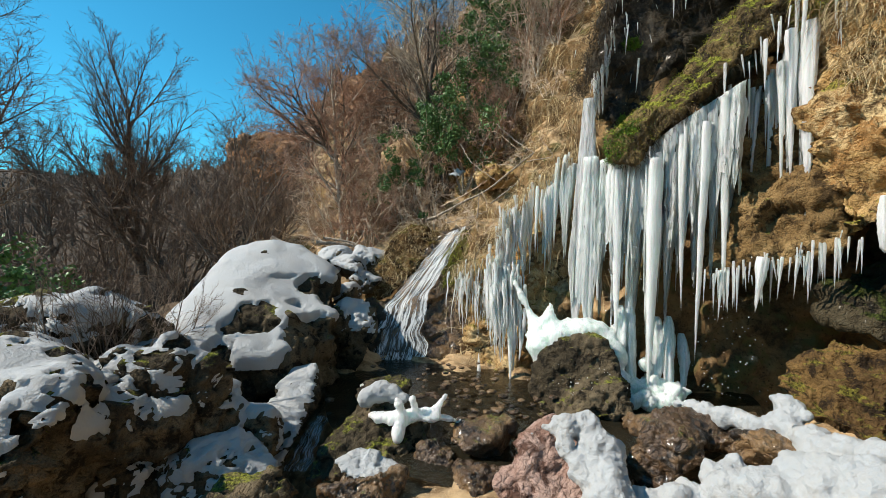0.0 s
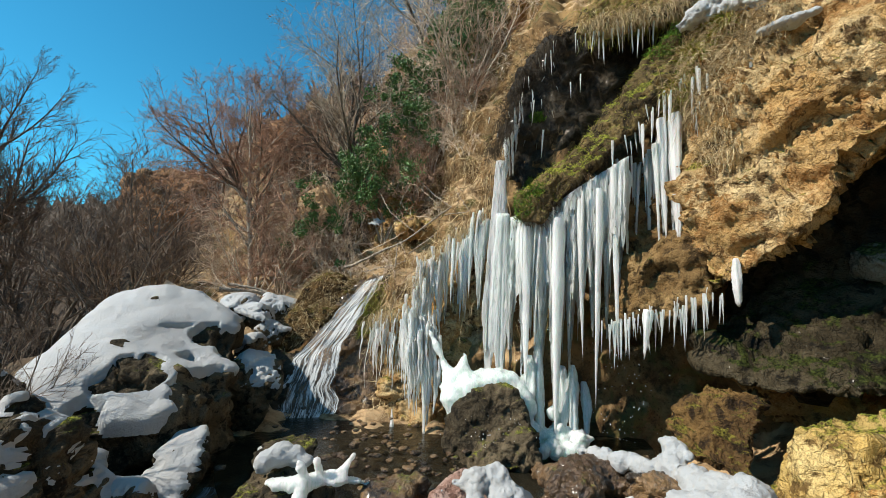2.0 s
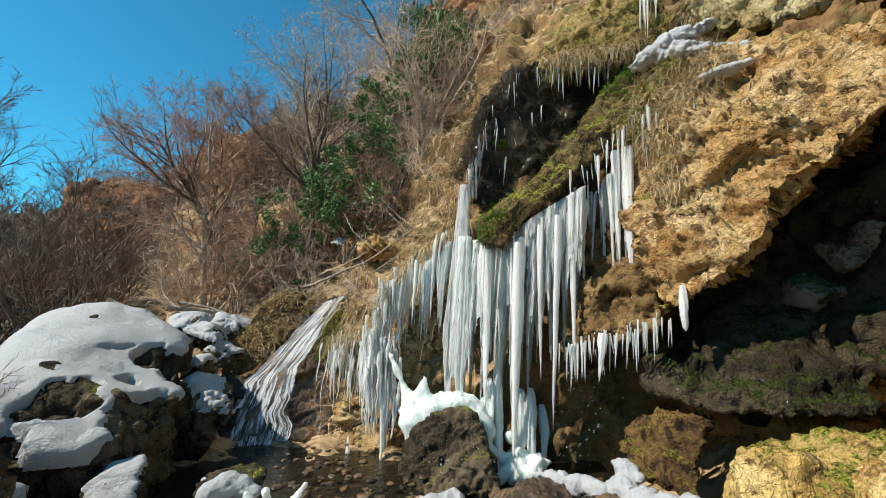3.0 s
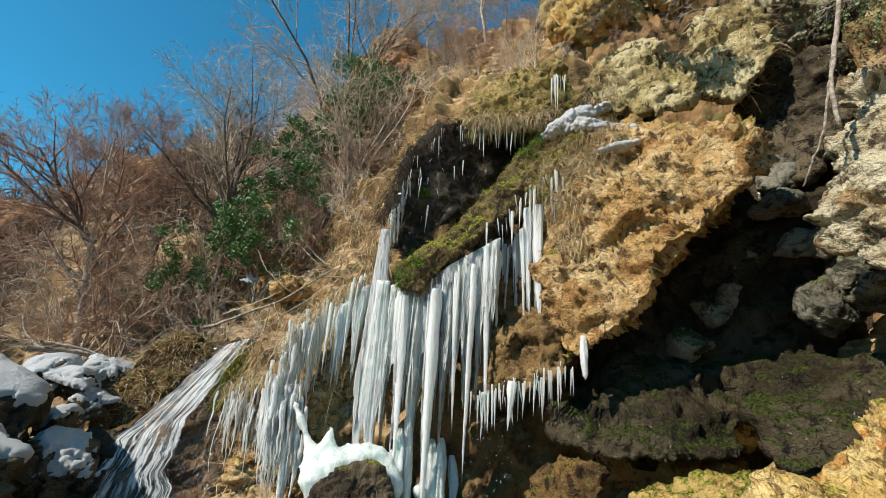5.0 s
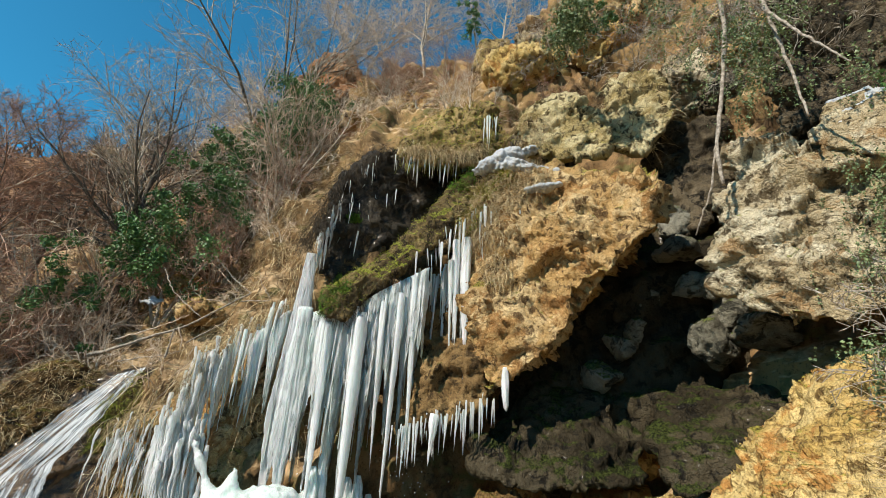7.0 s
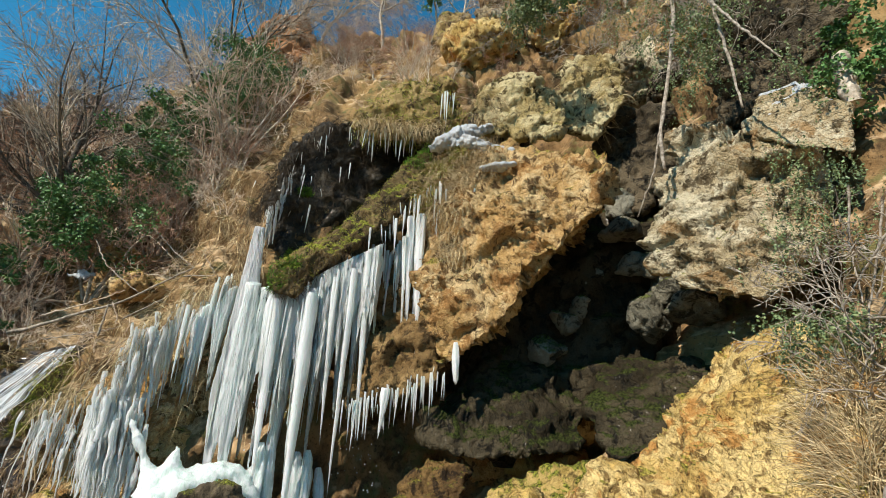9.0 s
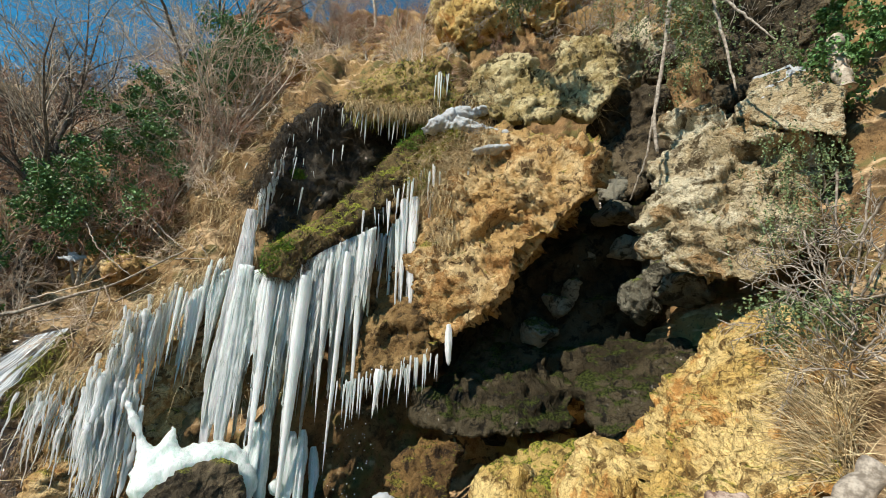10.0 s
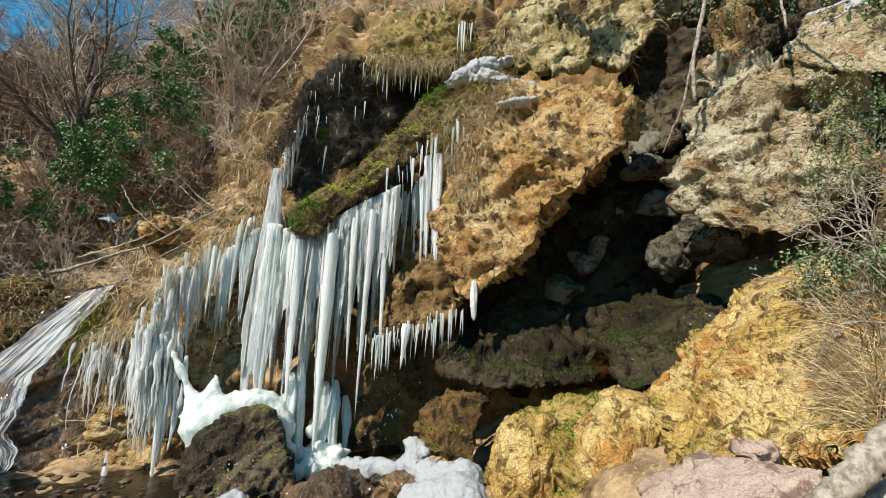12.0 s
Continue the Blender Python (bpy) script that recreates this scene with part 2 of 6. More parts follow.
GROUND = ground_material()
SNOW = snow_material()
ICE = ice_material("ice", (0.74, 0.86, 0.785), 0.04)
ICE_WHITE = ice_material("white_ice", (0.82, 0.89, 0.835), 0.02, 0.25, 0.2)
WATER = water_material()


def sheet_material():
    m, nt, b = nodes_of("sheet_of_white_water")
    uv = nt.nodes.new("ShaderNodeUVMap")
    uv.uv_map = "flow"
    mp = nt.nodes.new("ShaderNodeMapping")
    mp.inputs["Scale"].default_value = (15, 4.5, 1)
    nt.links.new(uv.outputs[0], mp.inputs["Vector"])
    n = noise_tex(nt, mp.outputs[0], 1.0, 8, 0.7, 1.1)
    nt.links.new(blend(nt, step_node(nt, n, 0.42, 0.62), (0.34, 0.38, 0.40), (0.80, 0.82, 0.82)), b.inputs["Base Color"])
    nt.links.new(math_node(nt, "MULTIPLY", step_node(nt, n, 0.38, 0.62), 0.9), b.inputs["Alpha"])
    b.inputs["Roughness"].default_value = 0.6
    bump(nt, b, n, 0.2, 0.02)
    return m


FOAM_SHEET = sheet_material()
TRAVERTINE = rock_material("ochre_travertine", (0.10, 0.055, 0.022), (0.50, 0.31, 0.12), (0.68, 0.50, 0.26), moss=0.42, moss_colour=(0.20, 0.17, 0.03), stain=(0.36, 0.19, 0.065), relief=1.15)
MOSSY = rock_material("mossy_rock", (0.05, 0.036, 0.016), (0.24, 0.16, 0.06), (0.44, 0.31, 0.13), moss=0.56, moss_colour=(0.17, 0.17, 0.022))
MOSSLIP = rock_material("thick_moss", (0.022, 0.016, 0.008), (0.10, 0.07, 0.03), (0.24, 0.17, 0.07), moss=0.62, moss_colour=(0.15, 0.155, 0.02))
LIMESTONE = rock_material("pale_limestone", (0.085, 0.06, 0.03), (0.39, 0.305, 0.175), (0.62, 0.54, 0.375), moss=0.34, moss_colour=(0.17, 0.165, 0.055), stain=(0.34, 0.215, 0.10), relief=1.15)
# Wet rock, darkened further so its colour carries the shade of the icicle recess
WETROCK = rock_material("wet_rock_darkened", (0.008, 0.007, 0.005), (0.024, 0.018, 0.011), (0.06, 0.045, 0.026), moss=0.30, wet=0.45, moss_colour=(0.035, 0.045, 0.008))
# Damp mossy cave rock; the cave's shade is put into its near-black colour
CAVESHADE = rock_material("cave_rock_shade_dark", (0.009, 0.0075, 0.005), (0.030, 0.023, 0.0125), (0.07, 0.055, 0.032), moss=0.5, moss_colour=(0.026, 0.032, 0.007), wet=0.2)
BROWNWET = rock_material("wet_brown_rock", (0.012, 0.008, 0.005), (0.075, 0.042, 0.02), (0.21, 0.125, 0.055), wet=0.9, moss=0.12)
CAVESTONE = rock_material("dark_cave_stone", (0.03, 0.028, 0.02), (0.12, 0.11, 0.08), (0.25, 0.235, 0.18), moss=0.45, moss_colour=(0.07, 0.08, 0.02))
# Mossy brown rock, its tones lowered to imitate shade at the cave mouth
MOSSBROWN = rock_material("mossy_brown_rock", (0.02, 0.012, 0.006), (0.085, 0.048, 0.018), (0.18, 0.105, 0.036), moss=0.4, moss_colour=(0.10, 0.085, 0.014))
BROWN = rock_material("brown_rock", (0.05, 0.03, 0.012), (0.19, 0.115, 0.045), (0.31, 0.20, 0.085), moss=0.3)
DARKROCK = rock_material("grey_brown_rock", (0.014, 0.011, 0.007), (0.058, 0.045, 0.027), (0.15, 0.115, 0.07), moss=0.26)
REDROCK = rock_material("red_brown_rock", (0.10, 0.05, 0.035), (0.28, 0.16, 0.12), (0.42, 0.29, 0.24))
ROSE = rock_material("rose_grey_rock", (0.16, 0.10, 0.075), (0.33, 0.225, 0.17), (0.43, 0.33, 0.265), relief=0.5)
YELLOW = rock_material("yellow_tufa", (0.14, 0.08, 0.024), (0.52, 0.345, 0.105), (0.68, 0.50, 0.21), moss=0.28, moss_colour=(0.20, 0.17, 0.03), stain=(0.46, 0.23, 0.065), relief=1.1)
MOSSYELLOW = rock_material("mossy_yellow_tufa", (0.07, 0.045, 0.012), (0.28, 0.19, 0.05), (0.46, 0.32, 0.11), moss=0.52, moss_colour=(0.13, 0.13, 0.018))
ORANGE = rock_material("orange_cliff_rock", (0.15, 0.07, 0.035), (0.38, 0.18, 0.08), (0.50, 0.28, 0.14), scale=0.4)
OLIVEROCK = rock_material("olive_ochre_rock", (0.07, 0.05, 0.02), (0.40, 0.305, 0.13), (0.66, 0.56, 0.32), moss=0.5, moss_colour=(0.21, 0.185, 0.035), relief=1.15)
BARK = plain_material("grey_brown_bark", (0.24, 0.20, 0.15), (0.58, 0.49, 0.39), 0.9, 14)
TWIG = plain_material("brown_twigs", (0.40, 0.30, 0.21), (0.74, 0.60, 0.46), 0.85, 3)
BARK_PALE = plain_material("pale_bark", (0.34, 0.29, 0.22), (0.72, 0.64, 0.53), 0.9, 14)
TWIG_DARK = plain_material("dark_twigs", (0.10, 0.075, 0.06), (0.26, 0.20, 0.15), 0.85, 3)
BARK_DARK = plain_material("dark_bark", (0.07, 0.055, 0.045), (0.22, 0.18, 0.14), 0.9, 14)
TWIG_RED = plain_material("reddish_twigs", (0.22, 0.12, 0.08), (0.52, 0.33, 0.23), 0.85, 3)
STRAW = leaf_material("dry_grass", (0.15, 0.095, 0.04), (0.74, 0.58, 0.33), 0.8)
IVY_PALE = leaf_material("pale_ivy_leaves", (0.05, 0.085, 0.03), (0.24, 0.30, 0.13), 0.45)
IVY = leaf_material("ivy_leaves", (0.032, 0.085, 0.022), (0.13, 0.26, 0.07), 0.5)
MOSSHAIR = leaf_material("moss_strands", (0.10, 0.10, 0.014), (0.40, 0.41, 0.05), 0.8)
ROOT = leaf_material("dark_roots", (0.015, 0.011, 0.006), (0.08, 0.055, 0.028), 0.9)
DEADWOOD = plain_material("bleached_wood", (0.16, 0.13, 0.10), (0.42, 0.36, 0.29), 0.9, 22)

# ---------------------------------------------------------------- ground
PROFILES = {}


def profile(az, *rz):
    PROFILES[az] = np.array(((0, 0.5), *rz), float)


profile(-180, (2.5, .5), (4, .4), (6, .3), (9, .3), (14, .2), (20, 0), (40, 0), (90, 5), (220, 40), (600, 70))
profile(-75, (2.5, .4), (4, 0), (6, -.2), (9, -.6), (14, -1.2), (20, -1.8), (40, -2), (90, 4), (220, 22), (600, 60))
profile(-45, (2.2, .3), (3.5, -.4), (6, 0), (8, .2), (13, -1.5), (18, -1.8), (35, -1.5), (80, 4), (220, 22), (600, 56))
profile(-30, (2.2, .2), (3.5, -.8), (5.5, -.6), (8, .2), (12, -.6), (18, -.4), (28, 1.5), (40, 6.5), (90, 12), (600, 60))
profile(-22, (2.2, .2), (3.3, -.9), (5, -1), (8, .4), (12, .8), (18, 2.0), (26, 4), (36, 8.5), (70, 15), (600, 80))
profile(-12, (2.2, .3), (3.4, -.3), (5, -.6), (8.5, .5), (11, 1.6), (16, 4), (22, 8), (30, 12.5), (60, 18), (600, 90))
profile(-4, (2.2, .3), (3.5, 0), (5, -.3), (8.3, -.2), (9.4, 1.7), (13, 3.8), (18, 8), (26, 14), (55, 20), (600, 90))
profile(6, (2.2, .3), (3.8, 0), (5, -.25), (7.4, -.1), (7.9, 2), (10, 4.3), (14, 9), (19, 13.2), (50, 20), (600, 90))
profile(15, (2.2, .3), (3.8, 0), (5, -.25), (6.8, -.1), (7.1, 3.2), (9, 6.2), (12, 9.8), (15, 14.6), (50, 22), (600, 90))
profile(26, (2.2, .3), (3.8, 0), (5, -.2), (6.7, -.1), (7.0, 4.4), (8, 7.2), (10, 10), (13, 14.3), (50, 22), (600, 90))
profile(40, (2.2, .4), (3.8, .1), (5, 0), (7.2, -.1), (7.7, 4.6), (8.4, 7.6), (9.8, 10.8), (12.5, 14.2), (50, 24), (600, 90))
profile(55, (2.2, .4), (3.6, .2), (4.8, .3), (8.2, .6), (8.8, 4), (9.0, 7.4), (9.6, 11), (12, 17), (50, 36), (600, 90))
profile(68, (2.2, .5), (3.4, .5), (4.2, .8), (7.4, 1.5), (8.6, 3.6), (8.8, 7.4), (9.2, 11), (12, 18), (50, 40), (600, 90))
profile(80, (2.2, .6), (3.4, .8), (4.2, 1.0), (6.2, 2.0), (7, 3.4), (7.6, 7), (9, 11), (12, 18), (50, 40), (600, 90))
profile(92, (2, .7), (3, 1.1), (4, 1.75), (5, 2.7), (6.5, 4.6), (7.5, 7.5), (9, 10.5), (12, 17), (50, 40), (600, 90))
profile(120, (2, .8), (3, 1.2), (4, 1.9), (5.5, 3.3), (7, 5), (9, 7.5), (12, 11), (16, 15), (50, 32), (600, 80))
profile(180, (2.5, .5), (4, .4), (6, .3), (9, .3), (14, .2), (20, 0), (40, 0), (90, 5), (220, 40), (600, 70))
AZIMUTHS = sorted(PROFILES)


def profile_at(az):
    az = (az + 180) % 360 - 180
    k = max(i for i in range(len(AZIMUTHS)) if AZIMUTHS[i] <= az + 1e-9)
    k = min(k, len(AZIMUTHS) - 2)
    t = (az - AZIMUTHS[k]) / (AZIMUTHS[k + 1] - AZIMUTHS[k])
    t = t * t * (3 - 2 * t)
    return PROFILES[AZIMUTHS[k]] * (1 - t) + PROFILES[AZIMUTHS[k + 1]] * t


def height(x, y):
    pr = profile_at(math.degrees(math.atan2(x, y)))
    return float(np.interp(math.hypot(x, y), pr[:, 0], pr[:, 1]))


def on_ground(az, r):
    x, y = r * math.sin(radians(az)), r * math.cos(radians(az))
    return Vector((x, y, height(x, y)))


def make_ground():
    azs = np.concatenate((np.arange(-180, -66, 3.0), np.arange(-66, 112, 0.38), np.arange(112, 180, 3.0)))
    per = np.array([4, 10, 18, 30, 44, 36, 30, 26, 12, 8])
    rows = []
    for az in azs:
        pr = profile_at(az)
        col = []
        for i, n in enumerate(per):
            f = np.arange(n)[:, None] / n
            col.append(pr[i] * (1 - f) + pr[i + 1] * f)
        col.append(pr[-1:])
        rows.append(np.concatenate(col))
    g = np.array(rows)
    # soften the creases along each profile
    for _ in range(2):
        g[:, 2:-1] = 0.5 * g[:, 2:-1] + 0.25 * (g[:, 1:-2] + g[:, 3:])
    m = g.shape[1]
    a = np.radians(azs)[:, None]
    P = np.stack((g[..., 0] * np.sin(a), g[..., 0] * np.cos(a), g[..., 1]), -1)
    du, dv = np.gradient(P, axis=0), np.gradient(P, axis=1)
    nrm = np.cross(dv, du)
    nrm = nrm / (np.linalg.norm(nrm, axis=-1)[..., None] + 1e-9)
    nrm *= np.sign(nrm[..., 2:3] + 1e-9)
    flat = P.reshape(-1, 3)
    r = g[..., 0].ravel()
    amp = np.clip(r * 0.03, 0.0, 2.5)
    d = amp * fbm(flat, 0.5, 3, 3) * 0.9 + np.clip(r * 0.014, 0, 0.5) * fbm(flat, 1.9, 4, 8) + np.clip(r * 0.006, 0, 0.1) * fbm(flat, 6.0, 3, 18)
    steep = ramp(nrm[..., 2].ravel(), 0.9, 0.55) * np.clip(r / 8, 0, 1.6) * (r < 60) * (0.25 + 0.75 * ramp(flat[:, 0], -2.0, 1.0))
    d = d + steep * (0.07 * cells(flat * (1, 1, 1.4), 0.9, 5, 14.0) + 0.05 * cells(flat * (1, 1, 1.5), 2.2, 6, 16.0) + 0.09 * fbm(flat, 2.6, 5, 9, 0.65))
    flat = flat + nrm.reshape(-1, 3) * d[:, None]
    n = len(azs)
    faces = []
    for i in range(n):
        j = (i + 1) % n
        for k in range(m - 1):
            faces.append((i * m + k, i * m + k + 1, j * m + k + 1, j * m + k))
    return build("ground", flat, faces, GROUND)


tagged(make_ground(), "stony gorge floor and steep brown hillside with leaf litter", "ground", kind="structure")


# ---------------------------------------------------------------- boulders
def pieces(f):
    """The connected pieces of a list of triangles."""
    lab = np.arange(f.max() + 1)
    while True:
        low = lab[f].min(1)
        new_lab = lab.copy()
        for k in range(3):
            np.minimum.at(new_lab, f[:, k], low)
        new_lab = new_lab[new_lab]
        if (new_lab == lab).all():
            break
        lab = new_lab
    which = lab[f[:, 0]]
    return [f[which == w] for w in np.unique(which)]


def hull_surface(points, count, soft):
    """An even net of about that many quads over the block with these corners, its edges worn round."""
    bm = bmesh.new()
    for p in points:
        bm.verts.new(p)
    got = bmesh.ops.convex_hull(bm, input=bm.verts)
    bmesh.ops.delete(bm, geom=[v for v in got["geom_interior"] if isinstance(v, bmesh.types.BMVert)], context="VERTS")
    bmesh.ops.recalc_face_normals(bm, faces=bm.faces)
    area = sum(f.calc_area() for f in bm.faces)
    size = math.sqrt(area / 12.6)
    me = bpy.data.meshes.new("hull")
    bm.to_mesh(me)
    bm.free()
    ob = new("hull", me)
    mod = ob.modifiers.new("net", "REMESH")
    mod.mode, mod.voxel_size = "VOXEL", math.sqrt(area / count)
    net = ob.evaluated_get(bpy.context.evaluated_depsgraph_get()).to_mesh()
    P = np.zeros(len(net.vertices) * 3)
    net.vertices.foreach_get("co", P)
    P = P.reshape(-1, 3)
    F = [tuple(f.vertices) for f in net.polygons]
    ob.to_mesh_clear()
    own = max(pieces(np.array([f[:3] for f in F] + [(f[0], f[2], f[-1]) for f in F])), key=len)
    used = np.zeros(len(P), bool)
    used[own.ravel()] = True
    number = np.cumsum(used) - 1
    F = [tuple(number[list(f)].tolist()) for f in F if used[f[0]]]
    P = P[used]
    E = np.unique(np.sort(np.array([(f[k - 1], f[k]) for f in F for k in range(len(f))]), axis=1), axis=0)
    bpy.data.objects.remove(ob)
    bpy.data.meshes.remove(me)
    deg = np.bincount(E.ravel(), minlength=len(P)).astype(float)[:, None]
    for _ in range(int(np.clip(2 * (soft * size / mod_size(area, count)) ** 2, 2, 60))):
        acc = np.zeros_like(P)
        np.add.at(acc, E[:, 0], P[E[:, 1]])
        np.add.at(acc, E[:, 1], P[E[:, 0]])
        P = 0.4 * P + 0.6 * acc / deg
    tri = []
    for f in F:
        tri += [(f[0], f[k], f[k + 1]) for k in range(1, len(f) - 1)]
    return P, F, tri, size


def mod_size(area, count):
    return math.sqrt(area / count)


SPHERES = {}


def sphere(level):
    if level not in SPHERES:
        bm = bmesh.new()
        bmesh.ops.create_icosphere(bm, subdivisions=level, radius=1)
        bm.verts.ensure_lookup_table()
        SPHERES[level] = (np.array([v.co[:] for v in bm.verts]), [tuple(v.index for v in f.verts) for f in bm.faces])
        bm.free()
    return SPHERES[level]


def normals_of(P, F):
    f = np.array(F)
    n = np.cross(P[f[:, 1]] - P[f[:, 0]], P[f[:, 2]] - P[f[:, 0]])
    out = np.zeros_like(P)
    for k in range(3):
        np.add.at(out, f[:, k], n)
    return out / (np.linalg.norm(out, axis=1)[:, None] + 1e-9)


def boulder(points, material, label, name="boulder", seed=0, level=6, rough=1.0, round_off=14.0, strata=0.0,
            snow=0.0, snow_depth=0.07, snow_grain=1.5, snow_noise=0.33, bare=(), group="", category="boulder"):
    """A block with these corners, its edges worn round, its faces broken by relief; snow: share of its upward faces that is covered."""
    base, F, tri, size = hull_surface(points, {4: 600, 5: 2000, 6: 6000, 7: 17000}[level], 0.9 / round_off)
    nrm = normals_of(base, tri)
    u = min(1.0, max(0.22, size))
    low = 0.05 + 0.08 * fbm(base, 0.9 / u, 2, seed)
    leaned = base @ np.array(Euler((0.35, 0.25, 0)).to_matrix()).T * (1, 1, 1.9 if strata else 1.25)
    crack = np.abs(fbm(base + 0.12 * u * fbm(base, 3.0 / u, 3, seed + 2)[:, None], 1.3 / u, 2, seed + 3))
    d = u * rough * (low + 0.10 * cells(leaned, 1.5 / u, seed + 4, 26.0) + 0.045 * cells(leaned, 4.2 / u, seed + 6, 26.0)
                     + 0.014 * cells(leaned, 11.0 / u, seed + 7, 22.0) + 0.02 * fbm(base, 8.0 / u, 5, seed + 5, 0.6)
                     - 0.07 * ramp(crack, 0.07, 0.0))
    if strata:      # ledges of the bedding, broken and uneven
        bed = base @ np.array((-0.45, -0.25, 0.86)) / u * 3.2 + 1.1 * fbm(base, 0.9 / u, 4, seed + 60) + 0.25 * fbm(base, 5.0 / u, 3, seed + 61)
        saw = bed % 1.0
        step = u * strata * ((0.18 * saw ** 2 + 0.06 * ((bed * 2.7) % 1.0)) * (0.6 + 1.2 * fbm(base, 1.3 / u, 3, seed + 62)) + 0.014 * fbm(base, 11.0 / u, 4, seed + 63, 0.65))
        d = d + step - step.mean() - 0.04 * u
        d = d - u * rough * 0.03 * cells(leaned, 4.2 / u, seed + 6, 26.0)
    P = base + nrm * d[:, None]
    ob = build(name, P, F, material)
    tagged(ob, label, category, group)
    if snow:
        soft = base + nrm * (u * rough * (low + 0.06 * cells(leaned, 1.5 / u, seed + 4, 8.0) + 0.012 * cells(leaned, 4.2 / u, seed + 6, 8.0)))[:, None]
        if strata:
            soft, f3 = P.copy(), np.array(tri)
            for _ in range(14):
                total, count = np.zeros_like(soft), np.zeros(len(soft))
                for i, j in ((0, 1), (1, 2), (2, 0)):
                    np.add.at(total, f3[:, i], soft[f3[:, j]])
                    np.add.at(count, f3[:, i], 1)
                soft = 0.4 * soft + 0.6 * total / np.maximum(count, 1)[:, None]
            soft = soft + nrm * 0.02
        n2 = normals_of(soft, tri)
        cover = n2[:, 2] + snow_noise * fbm(base, snow_grain / u, 4, seed + 21, 0.6) - (1.0 - snow)
        for spot, reach in bare:
            cover = cover - 1.3 * ramp(np.linalg.norm(base - np.array(spot), axis=1) + 0.25 * reach * fbm(base, 4 / u, 3, seed + 40), 1.2 * reach, 0.6 * reach)
        k = ramp(cover, -0.06, 0.28)
        up = np.stack((n2[:, 0] * 0.6, n2[:, 1] * 0.6, n2[:, 2] * 0.6 + 0.4), -1)
        Q = soft + up * (snow_depth * (k * 1.25 - 0.35) * (1 + 0.2 * fbm(base, 1.6 / u, 2, seed + 30)))[:, None] + n2 * (0.02 * u * rough)
        f = np.array(tri)
        keep = (k[f] > 0.01).any(1)
        for piece in pieces(f[keep]):
            if len(piece) > 14:
                used, where = np.unique(piece, return_inverse=True)
                sn = build("snow_patch", Q[used], where.reshape(-1, 3).tolist(), SNOW)
                tagged(sn, "smooth white snow lying on a rock", "snow")
    return ob


def block(centre, sx, sy, sz, turn, material, label, seed, **kw):
    """A boulder from a centre, three half sizes and a turn about z, its corners drawn at random."""
    rnd = random.Random(seed)
    pts = []
    for i in range(14):
        v = Vector((rnd.gauss(0, 1), rnd.gauss(0, 1), rnd.gauss(0, 1))).normalized()
        v = Vector((v.x * sx, v.y * sy, v.z * sz)) * rnd.uniform(0.95, 1.2)
        pts.append(Vector(centre) + Matrix.Rotation(radians(turn), 3, "Z") @ v)
    return boulder(pts, material, label, seed=seed, **kw)


def fused(name, balls, net, material, label, category, seed, rough=0.03, lumps=0.05, soften=6, parent=None):
    """One smooth body grown together from rounded lumps (centre, radius); net: the width of its mesh."""
    S, SF = sphere(3)
    V = np.concatenate([np.array(c) + S * np.array(r) for c, r in balls])
    F = [tuple(k + i * len(S) for k in f) for i in range(len(balls)) for f in SF]
    me = bpy.data.meshes.new("lumps")
    me.from_pydata(V.tolist(), [], F)
    ob = new("lumps", me)
    mod = ob.modifiers.new("net", "REMESH")
    mod.mode, mod.voxel_size = "VOXEL", net
    got = ob.evaluated_get(bpy.context.evaluated_depsgraph_get()).to_mesh()
    P = np.zeros(len(got.vertices) * 3)
    got.vertices.foreach_get("co", P)
    P = P.reshape(-1, 3)
    F = [tuple(f.vertices) for f in got.polygons]
    ob.to_mesh_clear()
    bpy.data.objects.remove(ob)
    bpy.data.meshes.remove(me)
    E = np.unique(np.sort(np.array([(f[k - 1], f[k]) for f in F for k in range(len(f))]), axis=1), axis=0)
    deg = np.bincount(E.ravel(), minlength=len(P)).astype(float)[:, None]
    for _ in range(soften):
        acc = np.zeros_like(P)
        np.add.at(acc, E[:, 0], P[E[:, 1]])
        np.add.at(acc, E[:, 1], P[E[:, 0]])
        P = 0.4 * P + 0.6 * acc / deg
    tri = [(f[0], f[k], f[k + 1]) for f in F for k in range(1, len(f) - 1)]
    nr = normals_of(P, tri)
    P = P + nr * (lumps * fbm(P, 4.0, 3, seed) + rough * fbm(P, 14.0, 4, seed + 3) + 0.35 * rough * fbm(P, 45.0, 3, seed + 5))[:, None]
    ob = build(name, P, F, material, parent)
    return tagged(ob, label, category) if not parent else ob


def chain(a, b, ra, rb, n):
    """Lumps in a row from a to b."""
    return [(tuple(Vector(a).lerp(Vector(b), i / (n - 1))), ra + (rb - ra) * i / (n - 1)) for i in range(n)]


